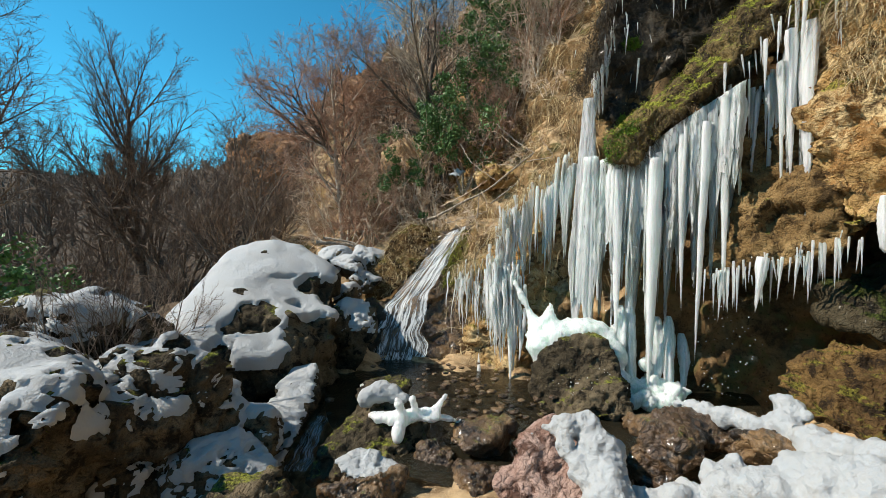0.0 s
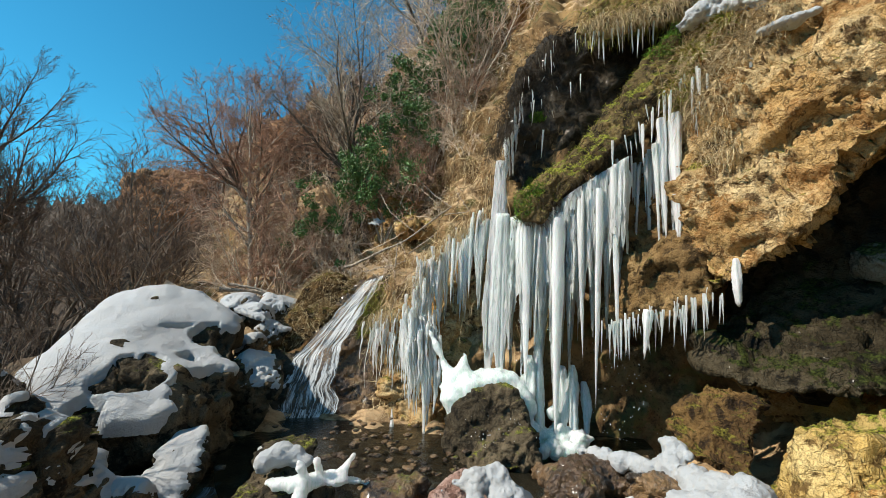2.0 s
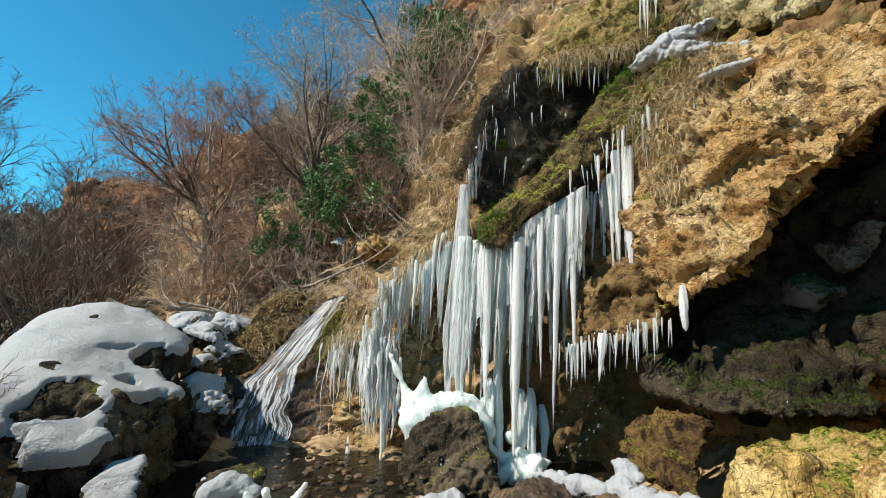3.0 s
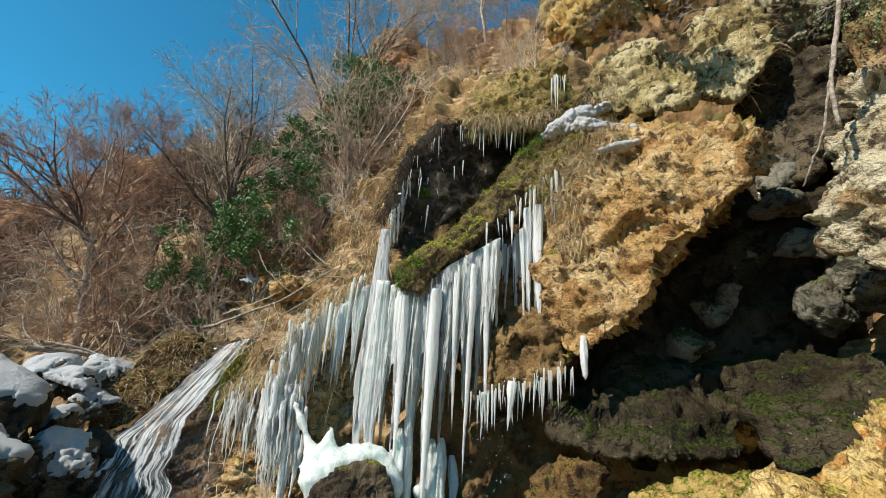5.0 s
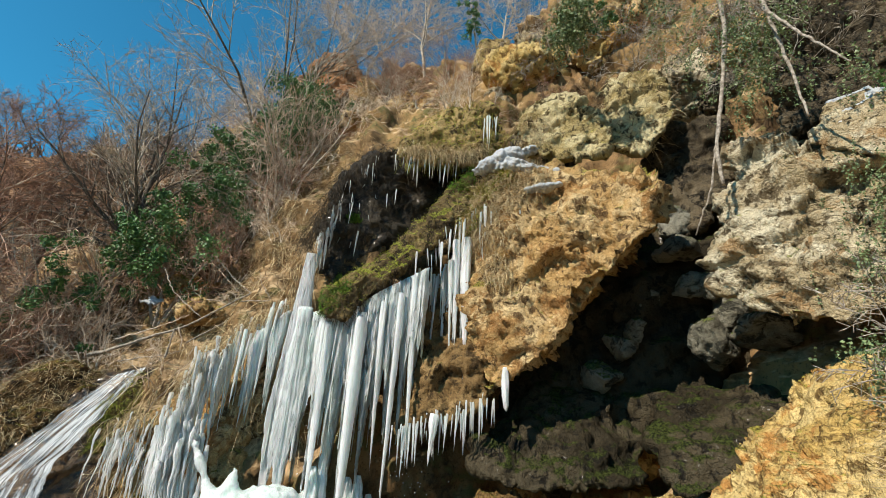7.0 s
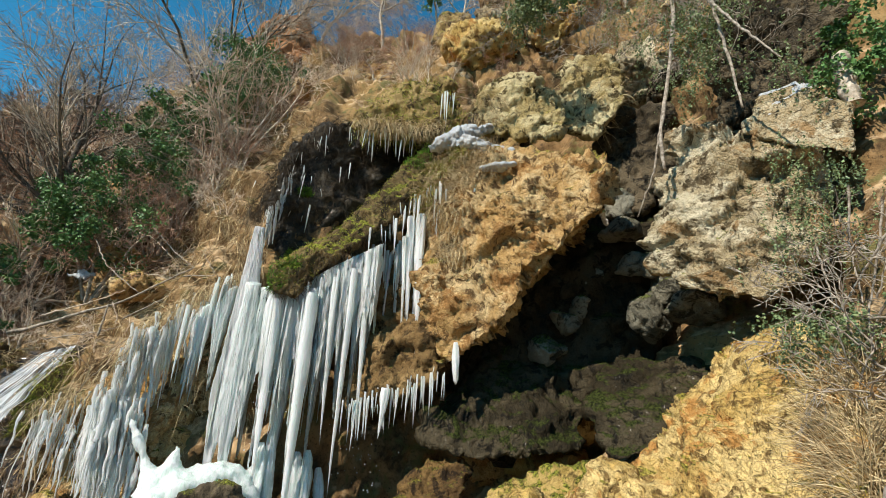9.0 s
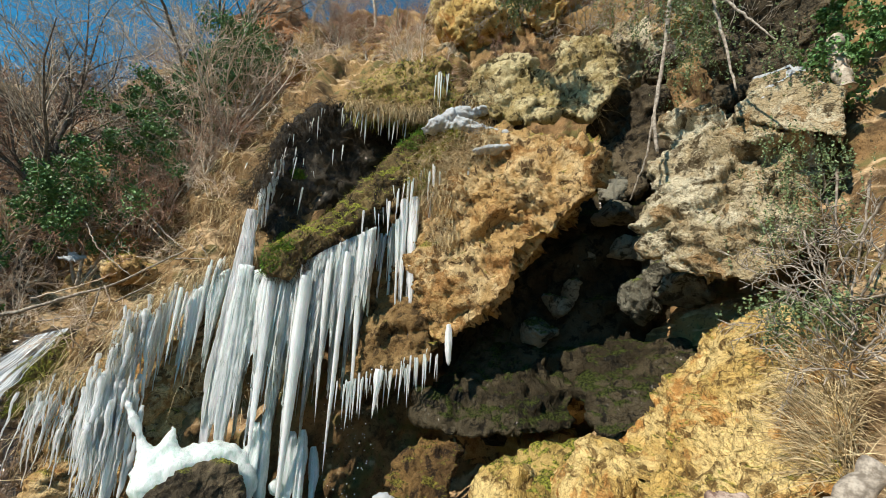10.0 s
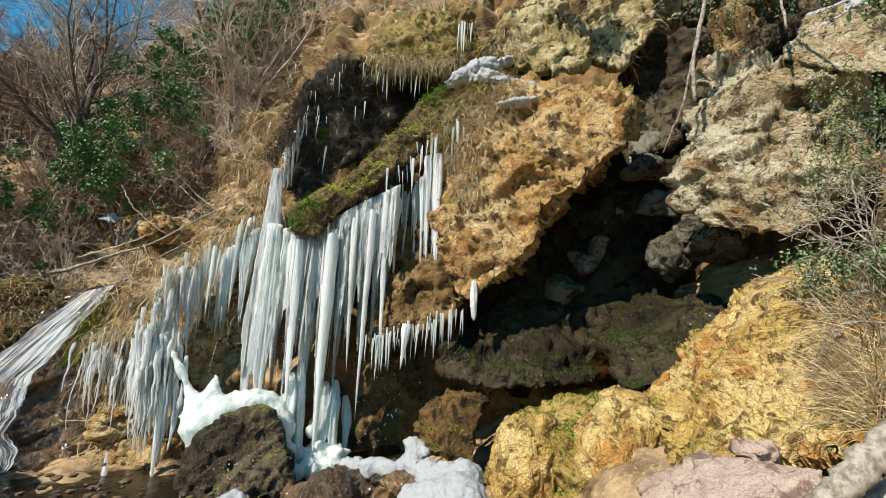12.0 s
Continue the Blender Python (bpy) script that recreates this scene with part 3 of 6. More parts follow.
# the snow-covered boulder beside the small fall
boulder([(-3.20, 4.59, 0.63), (-2.79, 4.56, 0.56), (-1.99, 4.80, 0.54), (-1.43, 5.52, 0.71), (-1.59, 6.30, 1.38), (-2.28, 6.62, 1.80),
         (-3.30, 6.51, 1.57), (-3.61, 5.52, 0.84), (-3.63, 7.58, 1.41), (-2.37, 7.85, 1.40), (-3.08, 5.04, -0.23), (-2.17, 5.38, -0.54), (-1.55, 6.11, -0.53), (-3.44, 6.67, -0.55)],
        DARKROCK, "large dark boulder under a thick cover of snow", seed=11, level=7, snow=0.76, snow_depth=0.10, rough=1.0, snow_noise=0.22,
        bare=(((-2.34, 5.20, 0.91), .3), ((-1.93, 6.00, 1.32), .2), ((-1.99, 5.66, 1.06), .12), ((-2.53, 4.77, 0.60), .22), ((-1.63, 5.46, 0.64), .4), ((-1.55, 6.11, 1.07), .3)))
block((-3.71, 4.19, 0.51), 1.1, .8, .75, 10, DARKROCK, "dark boulder in the snowy bank", 21, snow=0.68, snow_depth=0.045, snow_grain=5.5, snow_noise=.75, rough=1.4)
block((-3.12, 3.10, 0.40), 1.0, .7, .7, -20, DARKROCK, "dark boulder in the snowy bank", 22, snow=0.64, snow_depth=0.04, snow_grain=6, snow_noise=.85, rough=1.5)
block((-2.69, 3.73, 0.13), .8, .6, .9, 30, DARKROCK, "dark pitted boulder in the snowy bank", 23, snow=0.5, snow_depth=0.035, snow_grain=6, snow_noise=.85, rough=1.5)
block((-5.00, 4.89, 0.16), 1.3, .9, .8, 0, DARKROCK, "dark boulder in the snowy bank", 24, snow=0.74, snow_depth=0.07, snow_grain=3.0, rough=1.3)
block((-1.40, 6.45, 0.57), .45, .4, .6, 0, DARKROCK, "dark boulder beside the small fall", 25, snow=0.4)
bank = random.Random(77)
for i in range(14):
    x, y = bank.uniform(0, 360), bank.uniform(690, 880)
    c = Vector((0, 0, 0))
    az, r = -47 + x * 0.062, 5.6 - (y - 690) * 0.0085
    c = Vector((r * math.sin(radians(az)), r * math.cos(radians(az)), 2.1 - r * math.tan(radians((y - 470) * 0.068))))
    w = bank.uniform(.18, .42)
    block(c, w * 1.3, w, w * .8, bank.uniform(0, 180), DARKROCK, "rough dark stone in the snowy bank", 400 + i, level=5, rough=1.4, snow=.64, snow_depth=.035, snow_grain=4.5, snow_noise=.85, group="stones of the snowy bank")
for i, (c, w) in enumerate((((-1.77, 8.03, 1.39), 0.34), ((-1.59, 8.59, 1.53), 0.36), ((-1.66, 7.39, 0.99), 0.26), ((-1.52, 6.84, 0.67), 0.24), ((-1.55, 7.95, 1.18), 0.28), ((-2.17, 8.25, 1.49), 0.40))):
    block(c, w * 1.3, w, w * .75, 40 * i, DARKROCK, "dark rubble stone under patchy old snow", 430 + i, level=5, rough=1.2, snow=.72, snow_depth=.05, snow_grain=3.0, snow_noise=.5, group="rubble behind the snowy boulder")
# leaning slab
boulder([(-1.79, 3.91, -0.26), (-2.05, 4.00, -0.21), (-1.73, 4.90, 0.51), (-1.48, 4.98, 0.50), (-1.39, 4.49, 0.22), (-1.52, 3.91, -0.20), (-1.95, 4.82, -0.47), (-1.60, 5.37, 0.15)],
        DARKROCK, "leaning dark slab with patches of snow", seed=31, snow=0.5, snow_depth=0.04)
# stones in the stream
boulder([(-1.19, 3.71, -0.18), (-1.21, 4.13, -0.03), (-0.96, 4.50, 0.17), (-0.48, 4.58, 0.27), (-0.09, 4.30, 0.10), (-0.13, 4.00, -0.15), (-0.68, 3.74, -0.02), (-0.61, 5.16, -0.03)],
        DARKROCK, "mossy brown boulder in the stream", seed=41)
block((-0.63, 4.76, 0.33), .32, .28, .16, 10, DARKROCK, "grey boulder in the stream capped with snow", 42, level=5)
block((-0.61, 3.35, 0.06), .36, .3, .22, 0, BROWNWET, "brown boulder with a patch of snow", 43, level=6)
block((-1.41, 3.09, 0.08), .38, .3, .18, 0, DARKROCK, "flat mossy stone with some snow", 44, level=5)
boulder([(0.48, 3.26, 0.14), (0.69, 3.43, 0.43), (0.91, 3.59, 0.56), (1.34, 3.56, 0.58), (1.47, 3.28, 0.34), (1.40, 2.99, 0.16), (0.86, 2.98, 0.07), (0.52, 3.16, -0.02), (1.30, 4.20, 0.18)],
        REDROCK, "red-brown boulder with a thick cap of snow", seed=45, rough=0.8)
block((0.49, 4.17, 0.11), .36, .32, .2, 0, BROWNWET, "wet brown stone in the stream", 46, level=5)
block((0.38, 3.58, -0.00), .26, .24, .2, 40, BROWNWET, "wet brown stone in the stream", 47, level=5)
block((-0.02, 3.90, -0.04), .22, .2, .2, 10, BROWNWET, "wet brown stone in the stream", 48, level=5)
block((2.04, 3.67, 0.25), .42, .36, .3, 20, BROWNWET, "wet brown boulder with glints of water", 49, level=6)
block((2.56, 3.94, 0.31), .75, .35, .16, -10, BROWNWET, "flat wet brown ledge in the stream", 50, level=6)
block((2.66, 3.25, 0.48), .35, .25, .13, -20, BROWNWET, "wet brown stone between snow heaps", 51, level=5)
boulder([(1.18, 5.47, 0.12), (1.37, 5.53, 0.63), (1.74, 5.53, 0.80), (2.07, 5.42, 0.83), (2.32, 5.10, 0.29), (2.26, 4.79, 0.10), (1.68, 4.82, 0.01), (1.20, 5.16, -0.09), (2.06, 6.27, 0.45), (2.56, 5.97, -0.11)],
        DARKROCK, "wet dark rock glistening under the icicles", seed=52)
# ---- rock behind the ice and over the cave
boulder([(4.05, 4.82, 4.85), (4.70, 4.63, 6.04), (5.10, 3.87, 6.00), (5.35, 2.48, 5.32), (5.57, 2.23, 5.11), (5.15, 2.44, 4.37), (4.61, 3.35, 3.07), (4.27, 3.93, 2.40), (4.10, 4.24, 2.20), (4.12, 4.63, 2.76),
         (5.38, 5.92, 6.23), (6.85, 3.29, 5.56), (5.63, 4.80, 3.14)],
        TRAVERTINE, "great overhanging ochre boulder with dry grass on its edge", seed=61, level=7, strata=0.8, rough=1.25, round_off=34)
boulder([(2.14, 5.58, 3.19), (2.44, 5.43, 3.11), (2.68, 5.37, 3.41), (2.94, 5.28, 3.72), (3.15, 5.22, 4.08), (2.23, 5.70, 3.51), (2.47, 5.65, 3.77), (2.78, 5.56, 4.00), (3.09, 5.47, 4.31), (3.02, 6.38, 3.71), (3.33, 6.20, 4.21)],
        MOSSLIP, "mossy lip of rock from which the icicles hang", seed=62, rough=0.8, level=6)
boulder([(2.93, 5.27, 3.74), (3.20, 5.13, 4.07), (3.43, 5.02, 4.31), (3.75, 4.85, 4.63), (4.01, 4.78, 5.03), (3.04, 5.51, 4.26), (3.39, 5.36, 4.74), (3.67, 5.19, 5.21), (3.98, 5.07, 5.70), (4.34, 5.00, 6.22), (3.73, 5.91, 4.72), (4.41, 5.57, 5.75)],
        MOSSLIP, "upper mossy ledge running up to the overhang", seed=70, rough=0.8, level=6)
boulder([(3.29, 6.07, 6.64), (4.09, 5.93, 7.81), (4.99, 5.32, 8.12), (5.11, 4.79, 7.07), (4.47, 5.12, 6.35), (3.71, 5.58, 6.19), (3.35, 5.92, 6.28), (4.88, 6.59, 8.10)],
        MOSSY, "mossy mound hung with dry strands and ice", seed=63)
# wet recess above the lip; part of its black is shade put into the colour
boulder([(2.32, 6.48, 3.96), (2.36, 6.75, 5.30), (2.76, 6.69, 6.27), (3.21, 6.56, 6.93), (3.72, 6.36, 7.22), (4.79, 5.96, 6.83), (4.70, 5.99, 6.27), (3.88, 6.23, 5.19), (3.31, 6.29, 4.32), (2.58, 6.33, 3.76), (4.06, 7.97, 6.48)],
        WETROCK, "wet rock streaked with ice, blackened for the shade of its recess", seed=64, rough=1.3)
boulder([(5.06, 4.69, 7.22), (5.36, 4.50, 7.98), (5.93, 3.90, 8.21), (6.00, 3.21, 6.75), (5.84, 3.28, 6.29), (5.26, 3.99, 6.23), (5.03, 4.43, 6.52), (6.57, 4.57, 7.97)],
        OLIVEROCK, "olive-ochre boulder above the overhang", seed=65, strata=0.5)
boulder([(6.22, 3.83, 6.94), (6.50, 3.53, 8.47), (6.87, 2.74, 8.33), (6.77, 2.44, 7.20), (6.39, 2.86, 6.37), (7.13, 3.64, 7.18), (7.57, 3.15, 7.78)],
        OLIVEROCK, "pale yellow rock face with dry grass", seed=66)
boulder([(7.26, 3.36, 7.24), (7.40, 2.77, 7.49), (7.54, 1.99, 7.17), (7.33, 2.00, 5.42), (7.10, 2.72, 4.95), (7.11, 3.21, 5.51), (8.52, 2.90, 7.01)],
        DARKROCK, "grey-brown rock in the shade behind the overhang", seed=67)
boulder([(5.69, 1.58, 4.84), (5.92, 1.48, 5.62), (6.08, 1.22, 5.75), (6.16, 0.73, 5.44), (5.99, 0.25, 4.97), (5.60, 0.23, 3.74), (5.38, 0.50, 3.08), (5.28, 1.12, 3.07), (5.40, 1.82, 3.55), (5.30, 1.47, 4.02), (7.28, 1.33, 4.92), (7.39, 0.46, 5.11)],
        LIMESTONE, "big pale limestone boulder leaning out over the bank", seed=68, level=7, strata=0.3, rough=1.6, round_off=34)
boulder([(5.95, 0.76, 5.31), (6.18, 0.55, 5.85), (6.20, 0.15, 5.87), (5.80, -0.23, 5.10), (5.60, -0.17, 4.49), (5.69, 0.28, 4.78), (7.19, 0.31, 6.12)],
        LIMESTONE, "pale smooth limestone boulder dusted with snow", seed=69, rough=0.6, snow=0.25, snow_depth=0.03)
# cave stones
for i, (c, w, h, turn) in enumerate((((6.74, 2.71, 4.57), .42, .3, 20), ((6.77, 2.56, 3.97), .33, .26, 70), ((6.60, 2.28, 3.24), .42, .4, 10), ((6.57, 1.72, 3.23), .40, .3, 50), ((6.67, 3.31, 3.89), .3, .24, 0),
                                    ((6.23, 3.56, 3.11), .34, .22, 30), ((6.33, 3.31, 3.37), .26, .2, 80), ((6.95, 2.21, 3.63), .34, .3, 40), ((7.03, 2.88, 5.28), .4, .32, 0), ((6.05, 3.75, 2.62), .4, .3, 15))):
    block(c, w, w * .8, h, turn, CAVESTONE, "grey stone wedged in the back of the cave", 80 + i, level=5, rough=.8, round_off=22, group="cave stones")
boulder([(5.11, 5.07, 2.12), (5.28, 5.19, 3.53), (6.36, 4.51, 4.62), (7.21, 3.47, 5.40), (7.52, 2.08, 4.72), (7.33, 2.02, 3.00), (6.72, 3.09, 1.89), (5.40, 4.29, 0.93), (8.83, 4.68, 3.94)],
        CAVESHADE, "wet back wall of the cave, blackened to stand for its shade", name="cave_wall", seed=88, level=6, category="rock")
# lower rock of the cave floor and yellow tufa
# sunlit floor stone, given the dark cave colour in place of shade
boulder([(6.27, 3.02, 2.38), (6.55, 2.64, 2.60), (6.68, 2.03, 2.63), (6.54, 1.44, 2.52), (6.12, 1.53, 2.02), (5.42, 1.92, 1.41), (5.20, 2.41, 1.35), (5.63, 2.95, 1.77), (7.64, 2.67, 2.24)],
        CAVESHADE, "mossy stone on the cave floor, coloured dark as if shaded", seed=90, rough=.8)
# shelf the sun still reaches; its dark colour stands for the overhang's shade
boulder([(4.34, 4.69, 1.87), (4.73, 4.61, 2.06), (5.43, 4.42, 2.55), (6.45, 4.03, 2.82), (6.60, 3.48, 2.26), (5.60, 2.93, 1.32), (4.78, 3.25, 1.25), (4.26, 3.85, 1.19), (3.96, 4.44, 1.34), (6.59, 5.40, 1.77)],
        CAVESHADE, "mossy rock shelf under the overhang, coloured dark as if shaded", seed=96, rough=1.0)
# sunlit here; the darkened brown stands in for shade
boulder([(3.72, 4.45, 0.76), (4.12, 4.36, 1.18), (4.42, 3.90, 1.15), (3.83, 3.52, 0.38), (3.48, 4.13, 0.46), (4.75, 4.87, 0.56)],
        MOSSBROWN, "mossy brown rock at the cave mouth, darkened as if shaded", seed=91, strata=0.6)
boulder([(3.95, 3.53, 0.22), (4.47, 3.54, 0.86), (4.80, 3.26, 1.05), (5.21, 2.55, 1.24), (5.23, 1.69, 1.44), (4.48, 1.41, 0.85), (4.13, 2.03, 0.44), (3.86, 2.68, 0.34), (5.79, 3.17, 0.93)],
        MOSSYELLOW, "mossy yellow tufa hump below the cave", seed=92, level=7)
boulder([(4.97, 2.11, 1.33), (5.33, 1.71, 1.93), (5.56, 1.27, 2.39), (5.75, 0.74, 2.86), (5.00, 0.11, 2.56), (4.20, 0.03, 1.96), (3.50, 0.07, 1.44), (3.69, 0.91, 1.07), (3.95, 1.41, 0.86), (6.43, 1.48, 2.29)],
        YELLOW, "yellow tufa slope below the limestone boulder", seed=93, level=7, rough=0.8, strata=0.35)
boulder([(3.15, 1.29, 1.01), (3.46, 1.01, 1.27), (3.52, 0.73, 1.27), (3.28, 0.33, 1.37), (2.88, 0.31, 1.21), (2.83, 0.99, 0.92), (4.12, 0.83, 1.04)],
        ROSE, "smooth rose-grey rock on the bank", seed=94, rough=0.5)
block((3.53, 0.72, 1.33), .16, .13, .07, 0, ROSE, "small flat stone on the bank", 95, level=4)
# added dark rock: its colour imitates a shaded recess above the limestone
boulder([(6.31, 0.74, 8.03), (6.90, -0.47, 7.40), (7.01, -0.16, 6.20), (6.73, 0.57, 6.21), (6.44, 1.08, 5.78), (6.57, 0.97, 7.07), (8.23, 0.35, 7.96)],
        DARKROCK, "dark rock added in place of the shaded recess above the limestone", seed=113, rough=1.2)
# ---- rocks up the hill
orr = random.Random(31)
for i in range(34):
    az, r = orr.uniform(41, 94), orr.uniform(7.6, 10.4)
    p = on_ground(az, r)
    w = orr.uniform(.45, 1.2)
    block(p + Vector((0, 0, .05)), w, w * orr.uniform(.7, 1), w * orr.uniform(.6, 1.0), orr.uniform(0, 180), (TRAVERTINE, YELLOW, LIMESTONE, DARKROCK)[i % 4],
          ("ochre outcrop on the steep slope", "yellow outcrop on the steep slope", "pale outcrop on the steep slope", "dark outcrop on the steep slope")[i % 4], 300 + i, level=5, rough=1.7, round_off=30, group="outcrops on the slope")
for i in range(5):
    az, r = orr.uniform(4, 30), orr.uniform(8.8, 12.5)
    p = on_ground(az, r)
    w = orr.uniform(.3, .6)
    block(p, w * 1.4, w, w * .6, orr.uniform(0, 180), TRAVERTINE, "ochre outcrop among dry grass", 340 + i, level=5, rough=1.7, round_off=30, group="outcrops on the slope")
boulder([(2.21, 12.81, 11.58), (3.29, 13.09, 14.37), (4.27, 12.81, 14.93), (4.68, 12.13, 13.03), (3.54, 11.99, 11.43), (4.11, 14.94, 15.54)],
        ORANGE, "orange-brown crag on the skyline", seed=101)
boulder([(1.25, 12.94, 8.55), (1.32, 13.44, 10.33), (1.90, 13.37, 11.04), (2.18, 12.31, 9.06), (1.92, 14.88, 10.93)],
        ORANGE, "orange crag behind the shrubs", seed=102)
boulder([(2.87, 9.06, 7.94), (5.04, 9.21, 10.94), (5.93, 8.67, 11.08), (4.57, 8.10, 8.58), (3.27, 8.39, 7.31), (5.48, 10.67, 11.30)],
        TRAVERTINE, "long tilted slab on the slope", seed=103)
boulder([(6.60, 8.17, 12.13), (7.17, 8.34, 13.97), (7.80, 7.75, 13.92), (7.52, 7.33, 12.09), (6.74, 7.39, 11.44), (8.15, 8.81, 14.35)],
        MOSSY, "knob of mossy rock on the skyline", seed=104, level=5)
boulder([(-11.63, 22.13, 5.38), (-11.95, 23.09, 7.20), (-10.27, 23.88, 7.88), (-8.38, 23.55, 7.28), (-8.13, 22.58, 4.18), (-10.53, 21.57, 3.87), (-12.95, 29.26, 7.29)],
        ORANGE, "distant orange cliff above the valley", seed=105)
boulder([(-5.51, 21.30, 6.96), (-5.55, 22.32, 10.20), (-3.83, 22.68, 11.45), (-2.27, 21.88, 11.28), (-1.62, 19.93, 7.21), (-4.04, 19.59, 5.87), (-4.83, 29.61, 11.50)],
        ORANGE, "orange-brown cliff behind the bare trees", seed=106)
boulder([(3.45, 5.74, 2.83), (3.91, 5.31, 4.17), (4.38, 4.94, 4.21), (4.21, 4.27, 2.13), (3.86, 4.66, 1.86), (3.36, 5.27, 1.66), (3.70, 5.16, 2.74), (4.70, 6.23, 3.22)],
        BROWN, "brown rock wall behind a row of icicles", seed=107)
boulder([(-0.03, 8.71, 2.20), (0.64, 8.74, 2.35), (0.47, 8.21, 1.34), (0.56, 7.66, 0.41), (0.37, 7.17, -0.27), (-1.33, 7.22, -0.25), (-1.36, 7.36, 0.08), (-1.11, 7.81, 0.73), (-0.59, 8.36, 1.41), (-0.38, 9.63, 0.57)],
        BROWNWET, "wet brown rock under the small fall", seed=108, level=7, rough=.7)
boulder([(-0.66, 8.83, 2.39), (-1.08, 8.59, 2.00), (-1.37, 8.09, 1.24), (-1.43, 7.93, 0.87), (-0.98, 7.91, 0.93), (-0.41, 8.44, 1.71), (0.08, 8.66, 2.18), (-1.16, 9.47, 1.63)],
        MOSSBROWN, "mossy rock beside the small fall", seed=110, rough=.55)
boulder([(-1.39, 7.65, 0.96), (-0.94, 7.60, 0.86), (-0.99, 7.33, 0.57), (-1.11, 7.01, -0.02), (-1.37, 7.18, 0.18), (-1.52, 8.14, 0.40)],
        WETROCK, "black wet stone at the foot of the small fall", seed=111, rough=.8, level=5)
boulder([(0.40, 8.40, 2.28), (0.55, 8.29, 1.98), (0.18, 7.85, 1.14), (-0.01, 7.85, 1.13), (0.00, 8.10, 1.64), (0.31, 8.84, 1.50)],
        MOSSLIP, "strip of mossy rock along the small fall", seed=112, rough=.6, level=5)
boulder([(0.49, 6.98, 0.02), (0.67, 7.37, 1.53), (1.61, 7.33, 3.04), (2.15, 6.87, 3.28), (2.14, 6.56, 0.92), (1.44, 6.44, -0.32), (0.76, 6.66, -0.33), (1.68, 8.43, 1.47)],
        TRAVERTINE, "ochre rock wall with dry roots and ice", seed=109, level=7)


# ---------------------------------------------------------------- ice
def icicle_mesh(seed, kind):
    """An icicle of length 1 and radius 1, hanging from the origin: a core with fused ribs that end at different heights."""
    rnd = np.random.RandomState(seed)
    rings, sides = {"spike": (16, 9), "drip": (18, 10)}.get(kind, (26, 30))
    t = np.linspace(0, 1, rings)
    a = np.arange(sides) * 2 * math.pi / sides
    if kind == "spike":
        r = (1 - t) ** 0.7 * (1 + 0.06 * np.sin(t * rnd.uniform(18, 40) + rnd.rand() * 6)) * (0.8 + 0.2 * np.clip(t / 0.3, 0, 1))
    elif kind == "drip":
        r = np.clip(1 - t, 0, 1) ** 0.5 * (1 + 0.25 * np.sin(t * rnd.uniform(8, 14) + rnd.rand() * 6)) * (0.3 + 0.7 * np.clip(t / 0.18, 0, 1))
    elif kind == "fused":
        r = (1 - t) ** 0.55
    else:
        r = (1.0 - 0.3 * t) * np.where(t > 0.9, np.sqrt(np.clip((1 - t) / 0.1, 0, 1)), 1) * (0.4 + 0.6 * np.clip(t / 0.5, 0, 1) ** 0.8)
    r = np.maximum(r * (0.85 + 0.15 * np.clip(t / 0.05, 0, 1)), 0.02)
    if kind in ("fused", "column"):
        ribs = rnd.randint(6, 9)
        ph = a * ribs / (2 * math.pi) + rnd.rand()
        k = np.floor(ph).astype(int) % ribs
        crest = np.sin(math.pi * (ph % 1)) ** 0.7
        tall, wide = rnd.uniform(0.35, 1.05, ribs)[k], rnd.uniform(0.35, 1.0, ribs)[k]
        fade = np.clip((tall[None] - t[:, None]) / 0.25, 0, 1) ** 0.6
        sec = 0.52 + 0.62 * crest * wide * fade
    else:
        sec = np.ones((rings, 1)) * (1 + 0.2 * np.sin(a * rnd.randint(2, 4) + rnd.rand() * 6))
    bend = np.cumsum(rnd.normal(0, 0.03, (rings, 2)), 0)
    n = 1 + (0.12 if kind == "drip" else 0.035) * rnd.normal(0, 1, (rings, sides))
    V = np.zeros((rings, sides, 3))
    V[..., 0] = r[:, None] * np.cos(a) * sec * n + bend[:, :1]
    V[..., 1] = r[:, None] * np.sin(a) * sec * n + bend[:, 1:]
    V[..., 2] = -t[:, None] + 0.012 * rnd.normal(0, 1, (1, sides)) * (t[:, None] > 0)
    F = [(i * sides + k, (i + 1) * sides + k, (i + 1) * sides + (k + 1) % sides, i * sides + (k + 1) % sides) for i in range(rings - 1) for k in range(sides)]
    F.append(tuple(range(sides)))
    F.append(tuple((rings - 1) * sides + k for k in reversed(range(sides))))
    me = bpy.data.meshes.new("icicle")
    me.from_pydata(V.reshape(-1, 3).tolist(), [], F)
    me.polygons.foreach_set("use_smooth", np.ones(len(me.polygons), bool))
    return me


ICE_MESHES = {}
for kind in ("spike", "column", "drip", "fused"):
    for mat in (ICE, ICE_WHITE):
        ICE_MESHES[kind, mat.name] = [icicle_mesh(40 + i, kind) for i in range(6)]
        for me in ICE_MESHES[kind, mat.name]:
            me.materials.append(mat)
ice_rnd = random.Random(5)


